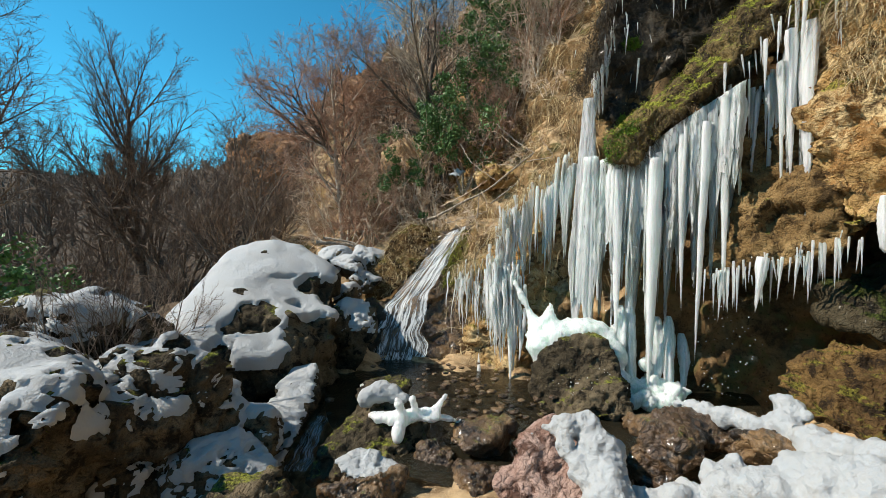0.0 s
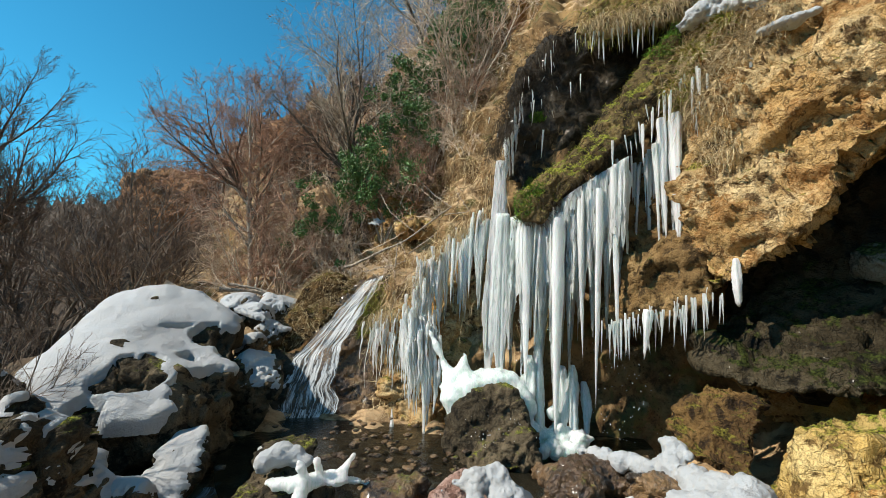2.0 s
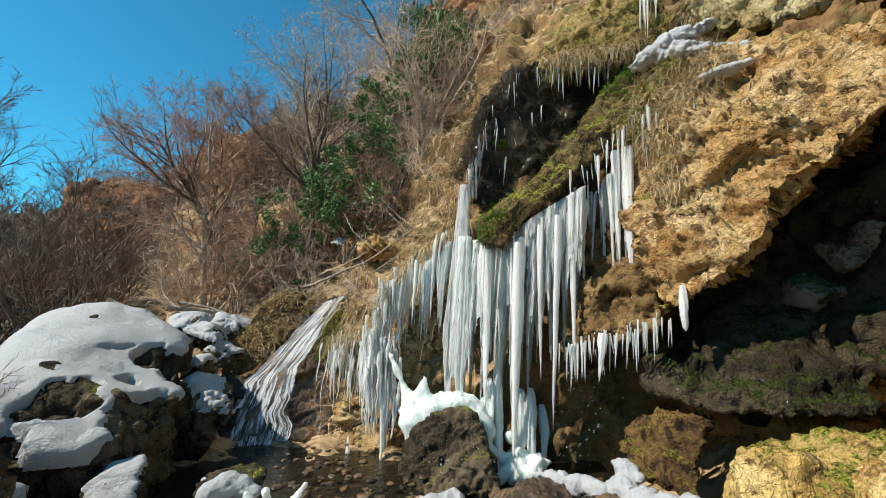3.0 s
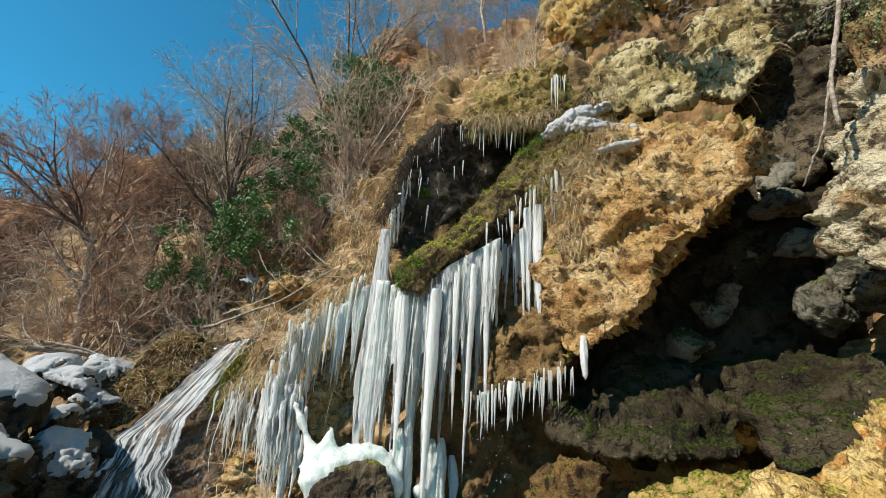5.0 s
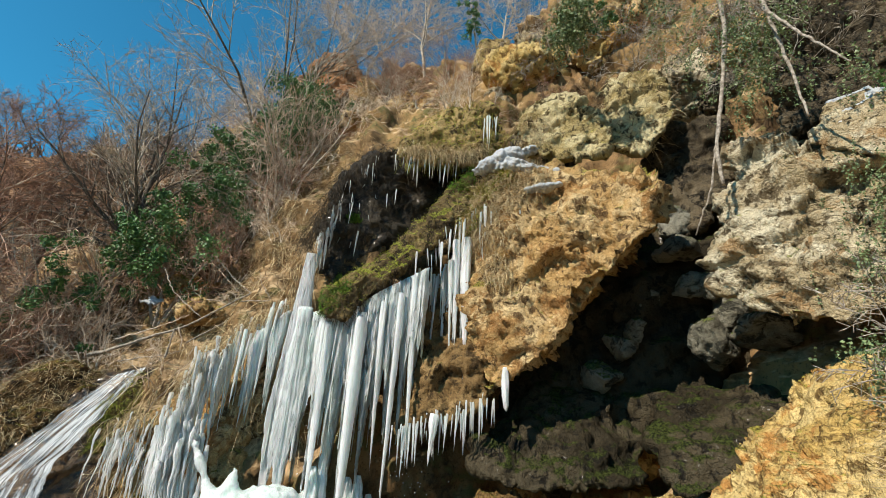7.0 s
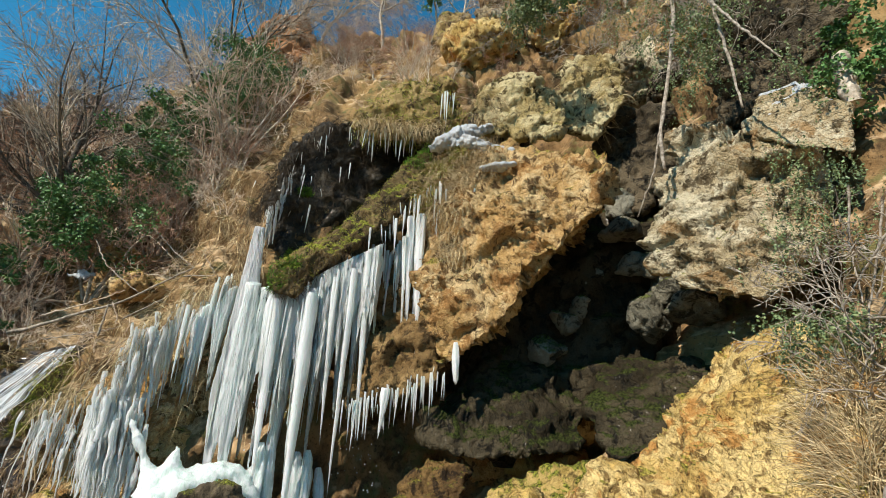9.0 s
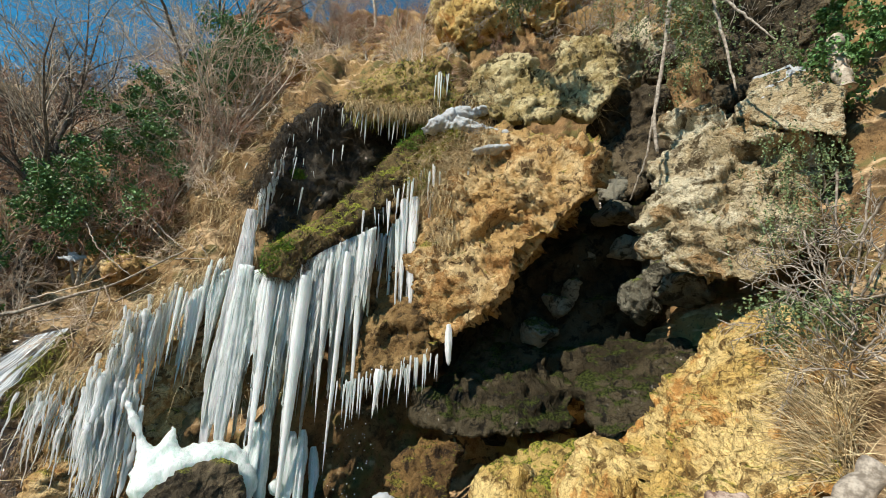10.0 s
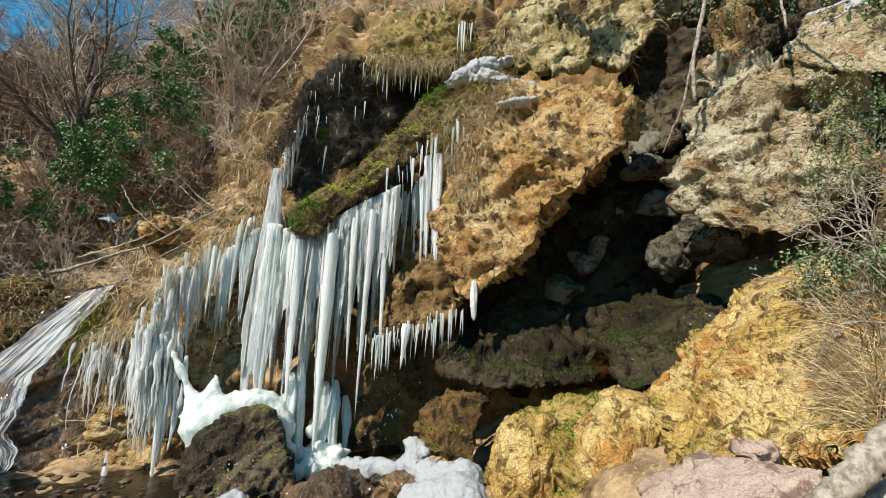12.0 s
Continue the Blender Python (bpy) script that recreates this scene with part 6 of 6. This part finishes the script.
leaf_cloud("ivy", ivy_clumps(7, ((6.82, 4.55, 11.23), .4, 6), ((7.09, 3.70, 10.84), .35, 4)), 4000, .04, IVY, "ivy bush over the rock edge", 7)
leaf_cloud("ivy", ivy_clumps(8, ((6.82, 1.07, 7.64), .6, 9), ((6.74, 1.50, 7.13), .5, 7), ((7.12, 2.36, 8.09), .45, 6), ((7.00, 1.68, 8.65), .5, 7), ((6.57, 0.63, 7.53), .5, 7), ((7.38, 2.83, 9.62), .4, 5)), 3000, .03, IVY_PALE, "ivy trailing down the shaded rock", 8)
rod("sapling", ((7.27, 8.65, 13.40), (7.02, 8.60, 14.47), (6.77, 8.67, 16.26)), .04, .02, BARK, "thin sapling clad in ivy on the skyline", "tree", 33)
leaf_cloud("ivy", ivy_clumps(9, ((6.83, 8.62, 15.42), .3, 6), ((6.92, 8.55, 14.49), .3, 6)), 1400, .06, IVY, "ivy-clad sapling on the skyline", 9)
leaf_cloud("ivy", ivy_clumps(10, ((-6.54, 6.19, 1.08), .7, 8)), 2600, .07, IVY, "dark evergreen bush at the edge of the bank", 10)


# ---------------------------------------------------------------- grasses and moss on the rock
def by_label(text):
    return [o for o in scene.objects if o.get("label") == text][0]


ov = by_label("great overhanging ochre boulder with dry grass on its edge")
lip = by_label("mossy lip of rock from which the icicles hang")
mound = by_label("mossy mound hung with dry strands and ice")
up_a = by_label("olive-ochre boulder above the overhang")
up_b = by_label("pale yellow rock face with dry grass")
wall = by_label("ochre rock wall with dry roots and ice")
slope = by_label("yellow tufa slope below the limestone boulder")
gnd = scene.objects["ground"]


def near(*spots):
    cs = [(np.array(c), r) for c, r in spots]
    def test(co, nr):
        ok = np.zeros(len(co), bool)
        for c, r in cs:
            ok |= ((co - c) ** 2).sum(1) < r * r
        return ok
    return test


blades("hanging_grass", surface_points(ov, 4200, 1, near(((4.30, 4.74, 5.50), .7), ((4.68, 4.22, 5.56), .5), ((4.05, 4.82, 4.76), .45), ((4.33, 4.30, 4.07), .3))), .3, .0045, .9, .8, STRAW, "dry straw hanging over the edge of the boulder", "grass", 1)
blades("hanging_grass", surface_points(mound, 2600, 2, lambda c, n: n[:, 2] < .75), .3, .0045, .9, .7, MOSSHAIR, "mossy strands hanging from the mound", "grass", 2)
blades("hanging_grass", surface_points(up_a, 600, 3, near(((5.13, 4.47, 7.03), .5))), .38, .005, .9, .8, STRAW, "dry straw hanging down the boulder", "grass", 3)
blades("hanging_grass", surface_points(up_b, 700, 4, lambda c, n: n[:, 2] > -.2), .38, .005, .9, .8, STRAW, "dry straw hanging down the rock face", "grass", 4)
ledge = by_label("upper mossy ledge running up to the overhang")
for k, rock in enumerate((lip, ledge)):
    blades("moss_fringe", surface_points(rock, 3000, 5 + 50 * k, lambda c, n: n[:, 2] > .15), .035, .0045, .5, .8, MOSSHAIR, "short moss on the lip of rock", "moss", 5 + 50 * k)
    blades("hanging_roots", surface_points(rock, 1500, 6 + 50 * k, lambda c, n: (n[:, 2] < .2) & (n[:, 1] < .4)), .17, .004, .9, .5, ROOT, "dark roots hanging under the lip of rock", "roots", 6 + 50 * k)
blades("dry_roots", surface_points(wall, 1500, 6, lambda c, n: n[:, 2] > -.4), .35, .003, .7, .9, STRAW, "dry roots and grass on the rock wall", "grass", 6)
blades("dry_grass", surface_points(slope, 2600, 7, near(((3.95, 0.02, 1.79), .42), ((4.25, -0.10, 2.15), .6))), .4, .0035, .35, .6, STRAW, "tall dry grass on the bank", "grass", 7)


def edge_straw(line, n, length, seed, label, material=STRAW):
    """Straw and roots drooping over an edge given as a line of points."""
    rnd = np.random.RandomState(seed)
    L = np.array(line, float)
    roots = []
    for k in range(n):
        t = rnd.rand() * (len(L) - 1)
        p = np.array([np.interp(t, np.arange(len(L)), L[:, c]) for c in range(3)]) + rnd.normal(0, (.06, .05, .05))
        roots.append((p, (-.35, -.9, .3)))
    return blades("hanging_grass", roots, length, .0045, 1.0, .5, material, label, "grass", seed, segs=4, spread=.35)


edge_straw(((2.10, 6.36, 3.52), (1.66, 6.62, 3.16), (1.40, 6.76, 2.96)), 420, .34, 61, "dry straw drooping over the row of icicles")
edge_straw(((1.40, 6.76, 2.96), (1.06, 6.66, 2.66), (0.90, 6.60, 2.30), (0.78, 6.56, 1.85)), 420, .34, 62, "dry straw and roots over the lacy ice")
edge_straw(((0.20, 7.16, 1.55), (0.46, 7.16, 1.68), (0.70, 7.05, 1.66)), 250, .3, 63, "dry straw over the small cluster of ice")
edge_straw(((1.95, 6.2, 4.25), (2.05, 6.25, 4.6), (2.2, 6.35, 5.1), (2.4, 6.45, 5.7), (2.8, 6.4, 6.3), (3.2, 6.25, 6.65)), 1500, .36, 64, "frosted roots hanging along the rim of the black rock", ROOT)
edge_straw(((3.25, 5.9, 6.55), (3.7, 5.5, 6.45), (4.2, 5.2, 6.5), (4.6, 5.05, 6.7)), 1300, .42, 65, "golden roots hanging from the mossy mound")
azr = lambda c: (np.degrees(np.arctan2(c[:, 0], c[:, 1])), np.hypot(c[:, 0], c[:, 1]))


def sector(a0, a1, r0, r1):
    def test(co, nr):
        a, r = azr(co)
        return (a > a0) & (a < a1) & (r > r0) & (r < r1)
    return test


blades("dry_grass", surface_points(gnd, 17000, 8, sector(-4, 24, 7.2, 13)), .55, .0048, 1.0, .35, STRAW, "dry grass and roots on the steep slope", "grass", 8)
blades("dry_grass", surface_points(gnd, 11000, 11, sector(-3, 21, 7.0, 10.0)), .8, .0055, 1.1, .3, STRAW, "long dry stalks matted down the steep slope", "grass", 11, spread=.6)
blades("dry_grass", surface_points(by_label("mossy rock beside the small fall"), 2600, 12, lambda c, n: n[:, 2] > .1), .22, .004, .7, .6, STRAW, "dry grass over the mossy rock by the fall", "grass", 12)
blades("moss_fringe", surface_points(by_label("strip of mossy rock along the small fall"), 2600, 13, lambda c, n: n[:, 2] > -.3), .10, .005, .9, .6, MOSSHAIR, "yellow-green moss beside the small fall", "moss", 13)
blades("dry_grass", surface_points(gnd, 5000, 9, sector(14, 66, 8.6, 13)), .5, .004, .8, .5, STRAW, "dry grass on the upper slope", "grass", 9)
blades("dry_grass", surface_points(gnd, 2500, 10, sector(84, 100, 3.2, 6)), .45, .0035, .4, .7, STRAW, "tall dry grass on the bank", "grass", 10)


# ---------------------------------------------------------------- small things
def specks(name, spots, n, size, material, label, category, seed, level=1, flat=1.0):
    """Many tiny rounded bits in boxes: (centre, spread)."""
    rnd = np.random.RandomState(seed)
    S, F = sphere(level)
    V, G = [], []
    for i in range(n):
        c, sp = spots[rnd.randint(len(spots))]
        r = size * rnd.uniform(.4, 1.3)
        V.append(np.array(c) + rnd.normal(0, 1, 3) * np.array(sp) + S * r * np.array((1, rnd.uniform(.7, 1.2), flat)) * (1 + .15 * rnd.normal(0, 1, (len(S), 1))))
        G += [tuple(k + i * len(S) for k in f) for f in F]
    ob = build(name, np.concatenate(V), G, material)
    return tagged(ob, label, category, kind="stuff")


DROP = ice_material("drops", (0.85, 0.9, 0.92), 0.0, 0.1)
specks("water_drops", (((3.20, 4.59, 0.94), (.22, .2, .35)), ((2.55, 5.43, 1.96), (.3, .05, .5)), ((1.79, 4.99, 0.38), (.3, .1, .12))), 170, .0075, DROP, "falling drops of melt water", "water", 1)
specks("gravel", (((0.38, 5.19, 0.13), (.6, .45, .03)), ((0.02, 5.60, 0.15), (.5, .5, .03)), ((0.79, 4.63, 0.09), (.4, .3, .04))), 130, .05, BROWNWET, "wet brown pebbles in the shallow stream", "gravel", 2, 2, .45)
MOSS_BRIGHT = leaf_material("bright_moss", (0.06, 0.13, 0.012), (0.16, 0.30, 0.025), 0.8)
blades("moss_cushion", surface_points(ledge, 2200, 23, near(((4.28, 5.0, 6.1), .34), ((4.05, 5.05, 5.75), .2))), .05, .006, .4, .8, MOSS_BRIGHT, "bright green moss under the melting snow", "moss", 23)
blades("moss_cushion", surface_points(lip, 1800, 21, near(((2.20, 5.60, 3.38), .24), ((2.42, 5.52, 3.6), .14))), .04, .0055, .3, .8, MOSS_BRIGHT, "bright green moss cushion", "moss", 21)


def fence():
    top = holder("fence")
    a, b = Vector((-8.53, 7.63, -1.22)), Vector((-8.86, 13.67, -1.42))
    n = 7
    for i in range(n):
        p = a.lerp(b, i / (n - 1))
        rod("post", (p - Vector((0, 0, 1.2)), p, p + Vector((0, 0, 1.0))), .07, .065, BARK, "", "", i, top, n=5, wob=.003)
        if i:
            q = a.lerp(b, (i - 1) / (n - 1))
            for h in (.5, .9):
                rod("rail", (q + Vector((0, 0, h)), p + Vector((0, 0, h))), .045, .045, BARK, "", "", 30 + i, top, n=6, wob=.005)
    return tagged(top, "low wooden post and rail fence along the path", "fence")


fence()


def far_woods():
    rnd = np.random.RandomState(77)
    lines = []
    for i in range(520):
        az = rnd.uniform(-64, -2)
        r = rnd.uniform(38, 150) if az < -24 else rnd.uniform(26, 50)
        p = np.array(on_ground(az, r))
        h = rnd.uniform(1.4, 2.8) if az > -34 else rnd.uniform(2.0, 4.5)
        lines.append((np.array((p - (0, 0, .3), p + (rnd.normal(0, .2), rnd.normal(0, .2), h * .5), p + (rnd.normal(0, .4), rnd.normal(0, .4), h))), np.array((.09, .06, .02)) * (1 + r / 80)))
        for k in range(9):
            t = rnd.uniform(.15, .95)
            q = p + np.array((0, 0, h * t))
            v = rnd.normal(0, 1, 3) * np.array((1, 1, .3)) + np.array((0, 0, .8))
            v = v / np.linalg.norm(v) * h * rnd.uniform(.15, .4)
            lines.append((np.array((q, q + v * .5 + rnd.normal(0, .06, 3), q + v)), np.array((.03, .02, .008)) * (1 + r / 60)))
    V, F = tubes(lines, 3)
    return tagged(build("far_woods", V, F, TWIG_DARK), "bare winter woods on the far hillside", "woods", kind="stuff")


far_woods()


# ---------------------------------------------------------------- dry stalks on the slope, twigs on the snowy bank
for i in range(12):
    az, r = sr.uniform(-3, 20), sr.uniform(7.8, 10.5)
    p = on_ground(az, r)
    bramble(120 + i, p, .9, 6, material=TWIG)
for i, (line, r0, r1) in enumerate((
        (((-0.36, 8.99, 2.47), (-0.01, 8.70, 2.60), (0.39, 8.38, 2.83), (0.81, 8.04, 3.01), (1.20, 7.64, 3.36), (1.56, 7.33, 3.64)), 0.028, 0.012),
        (((0.64, 8.09, 2.50), (0.66, 8.07, 2.71), (0.67, 8.10, 2.98)), 0.018, 0.010),
        (((0.70, 7.95, 2.99), (0.80, 7.86, 2.80), (0.80, 7.87, 2.63)), 0.012, 0.006),
        (((0.30, 8.99, 4.13), (0.51, 8.57, 3.66), (0.98, 7.90, 3.19)), 0.012, 0.006),
        (((0.99, 8.65, 4.51), (1.32, 8.12, 4.02), (1.72, 7.42, 3.55)), 0.014, 0.006),
        (((0.66, 8.81, 4.40), (1.05, 8.50, 4.26), (1.42, 7.95, 3.76)), 0.010, 0.005),
        (((1.44, 7.38, 3.48), (1.82, 6.99, 3.50), (1.62, 7.27, 3.88)), 0.010, 0.005),
        (((-2.59, 8.98, 2.03), (-1.96, 8.94, 1.95), (-1.38, 8.74, 1.74)), 0.030, 0.014),
        (((-0.08, 8.94, 2.76), (0.58, 8.69, 3.09), (1.01, 8.51, 3.40)), 0.012, 0.006),
        (((0.06, 8.76, 2.41), (0.54, 8.24, 2.53), (0.87, 7.80, 2.64)), 0.010, 0.005),
        (((0.86, 7.79, 2.75), (1.37, 7.47, 3.18), (1.76, 7.21, 3.60)), 0.012, 0.005),
        (((0.61, 7.94, 1.99), (0.97, 7.60, 2.43), (1.12, 7.45, 2.84)), 0.009, 0.004),
        (((0.43, 7.52, 1.40), (0.61, 7.63, 1.80), (0.87, 7.52, 2.21)), 0.008, 0.004))):
    rod("dead_stem", line, r0, r1, (DEADWOOD, TWIG)[i % 3 == 2], "bleached dead stem lying across the dry slope", "branch", 500 + i, sides=6, wob=.006)
for i, c in enumerate(((-3.02, 3.86, 0.22), (-3.48, 3.87, 0.42), (-3.04, 4.47, 0.31))):
    t = copy_thing(shrubs[4 + i % 2], Matrix.Translation(Vector(c)) @ Matrix.Rotation(i * 2.0, 4, "Z") @ Matrix.Diagonal((.42, .42, .5, 1)))
    tagged(t, "thin bare bush sticking out of the snow", "shrub")
rod("fallen_branch", ((-3.50, 3.57, 0.56), (-3.19, 3.72, 0.59), (-2.91, 4.19, 0.47)), .06, .04, DEADWOOD, "grey fallen branch half under the snow", "branch", 40)
rod("fallen_branch", ((-3.19, 3.45, 0.52), (-3.04, 3.72, 0.57), (-2.98, 4.14, 0.58)), .035, .02, DEADWOOD, "grey fallen branch half under the snow", "branch", 41)

fused("snow_patch", [((4.17, 4.70, 5.92), (0.12, 0.12, 0.07)), ((4.26, 4.64, 5.98), (0.13, 0.13, 0.08)), ((4.34, 4.58, 6.04), (0.17, 0.17, 0.11)), ((4.43, 4.53, 6.09), (0.19, 0.19, 0.12)), ((4.52, 4.47, 6.15), (0.21, 0.21, 0.13)), ((4.61, 4.40, 6.21), (0.18, 0.18, 0.11)), ((4.69, 4.34, 6.27), (0.20, 0.20, 0.12)), ((4.78, 4.28, 6.32), (0.13, 0.13, 0.08)), ((4.86, 4.21, 6.38), (0.12, 0.12, 0.07)), ((4.95, 4.14, 6.43), (0.10, 0.10, 0.06)), ((4.33, 4.49, 5.99), (0.09, 0.09, 0.05)), ((4.42, 4.41, 5.97), (0.09, 0.09, 0.06)), ((4.50, 4.32, 5.95), (0.13, 0.13, 0.08)), ((4.57, 4.23, 5.93), (0.16, 0.16, 0.10)), ((4.65, 4.14, 5.91), (0.14, 0.14, 0.08)), ((4.72, 4.05, 5.88), (0.16, 0.16, 0.10)), ((4.80, 3.96, 5.86), (0.11, 0.11, 0.07)), ((4.87, 3.88, 5.83), (0.11, 0.11, 0.07)), ((4.94, 3.79, 5.81), (0.08, 0.08, 0.05)), ((5.00, 3.70, 5.78), (0.09, 0.09, 0.06)), ((4.53, 4.35, 6.13), (0.08, 0.08, 0.05)), ((4.58, 4.28, 6.04), (0.15, 0.15, 0.09)), ((4.62, 4.20, 5.96), (0.19, 0.19, 0.12)), ((4.66, 4.12, 5.87), (0.14, 0.14, 0.09)), ((4.70, 4.05, 5.78), (0.08, 0.08, 0.05))], .018, SNOW, "melting snow draped over the top of the overhang", "snow", 210, rough=.03, lumps=.05, soften=5)
fused("snow_patch", [((4.55, 3.90, 5.36), (0.08, 0.08, 0.05)), ((4.59, 3.84, 5.37), (0.09, 0.09, 0.05)), ((4.64, 3.77, 5.38), (0.11, 0.11, 0.06)), ((4.69, 3.71, 5.39), (0.12, 0.12, 0.07)), ((4.74, 3.65, 5.40), (0.11, 0.11, 0.06)), ((4.78, 3.58, 5.41), (0.09, 0.09, 0.05)), ((4.83, 3.52, 5.42), (0.08, 0.08, 0.05))], .014, SNOW, "small tongue of snow on the overhang", "snow", 211, rough=.012, lumps=.02, soften=3)
snow_heap([(-0.00, 9.30, 3.49), (0.27, 9.40, 3.67), (0.57, 9.38, 3.61), (0.32, 9.19, 3.43)], 172, "streak of old snow on the slope", rough=.8, level=4)
snow_heap([(-2.55, 8.42, 1.35), (-1.76, 9.03, 1.54), (-1.36, 8.90, 1.35), (-1.83, 8.30, 1.15)], 173, "old snow behind the boulder", rough=.8, level=5)
snow_heap([(-1.77, 7.18, 0.98), (-1.44, 7.46, 1.05), (-1.35, 7.07, 0.43), (-1.60, 6.92, 0.46)], 174, "old snow beside the small fall", rough=1.0, level=5)
ice_row(((4.15, 4.61, 4.62), (4.27, 4.49, 4.68), (4.39, 4.31, 4.61)), 12, (.2, .6), (.008, .02), mats=(ICE, ICE_WHITE))

black = by_label("wet rock streaked with ice, blackened for the shade of its recess")
blades("hanging_roots", surface_points(black, 2600, 31, lambda c, n: n[:, 1] < .3), .45, .004, .9, .5, ROOT, "dark wet roots hanging down the black rock", "roots", 31)
blades("moss_cushion", surface_points(black, 1500, 32, near(((2.67, 6.03, 4.27), .3), ((2.58, 6.07, 3.98), .3), ((2.68, 6.25, 5.15), .2))), .07, .006, .5, .8, MOSS_BRIGHT, "green moss on the wet black rock", "moss", 32)
blades("hanging_grass", surface_points(ov, 2600, 33, near(((4.30, 4.74, 5.45), .5), ((4.62, 4.28, 5.46), .4), ((4.09, 4.80, 4.85), .4), ((4.37, 4.25, 4.70), .3))), .36, .0045, .9, .9, STRAW, "thatch of dry straw on the face of the boulder", "grass", 33, spread=.55)
blades("moss_cushion", surface_points(ov, 7000, 34, near(((4.26, 4.77, 5.55), .42), ((4.05, 4.83, 4.95), .36), ((4.53, 4.52, 5.76), .3))), .10, .007, .6, .8, MOSSHAIR, "yellow-green moss on the edge of the boulder", "moss", 34)
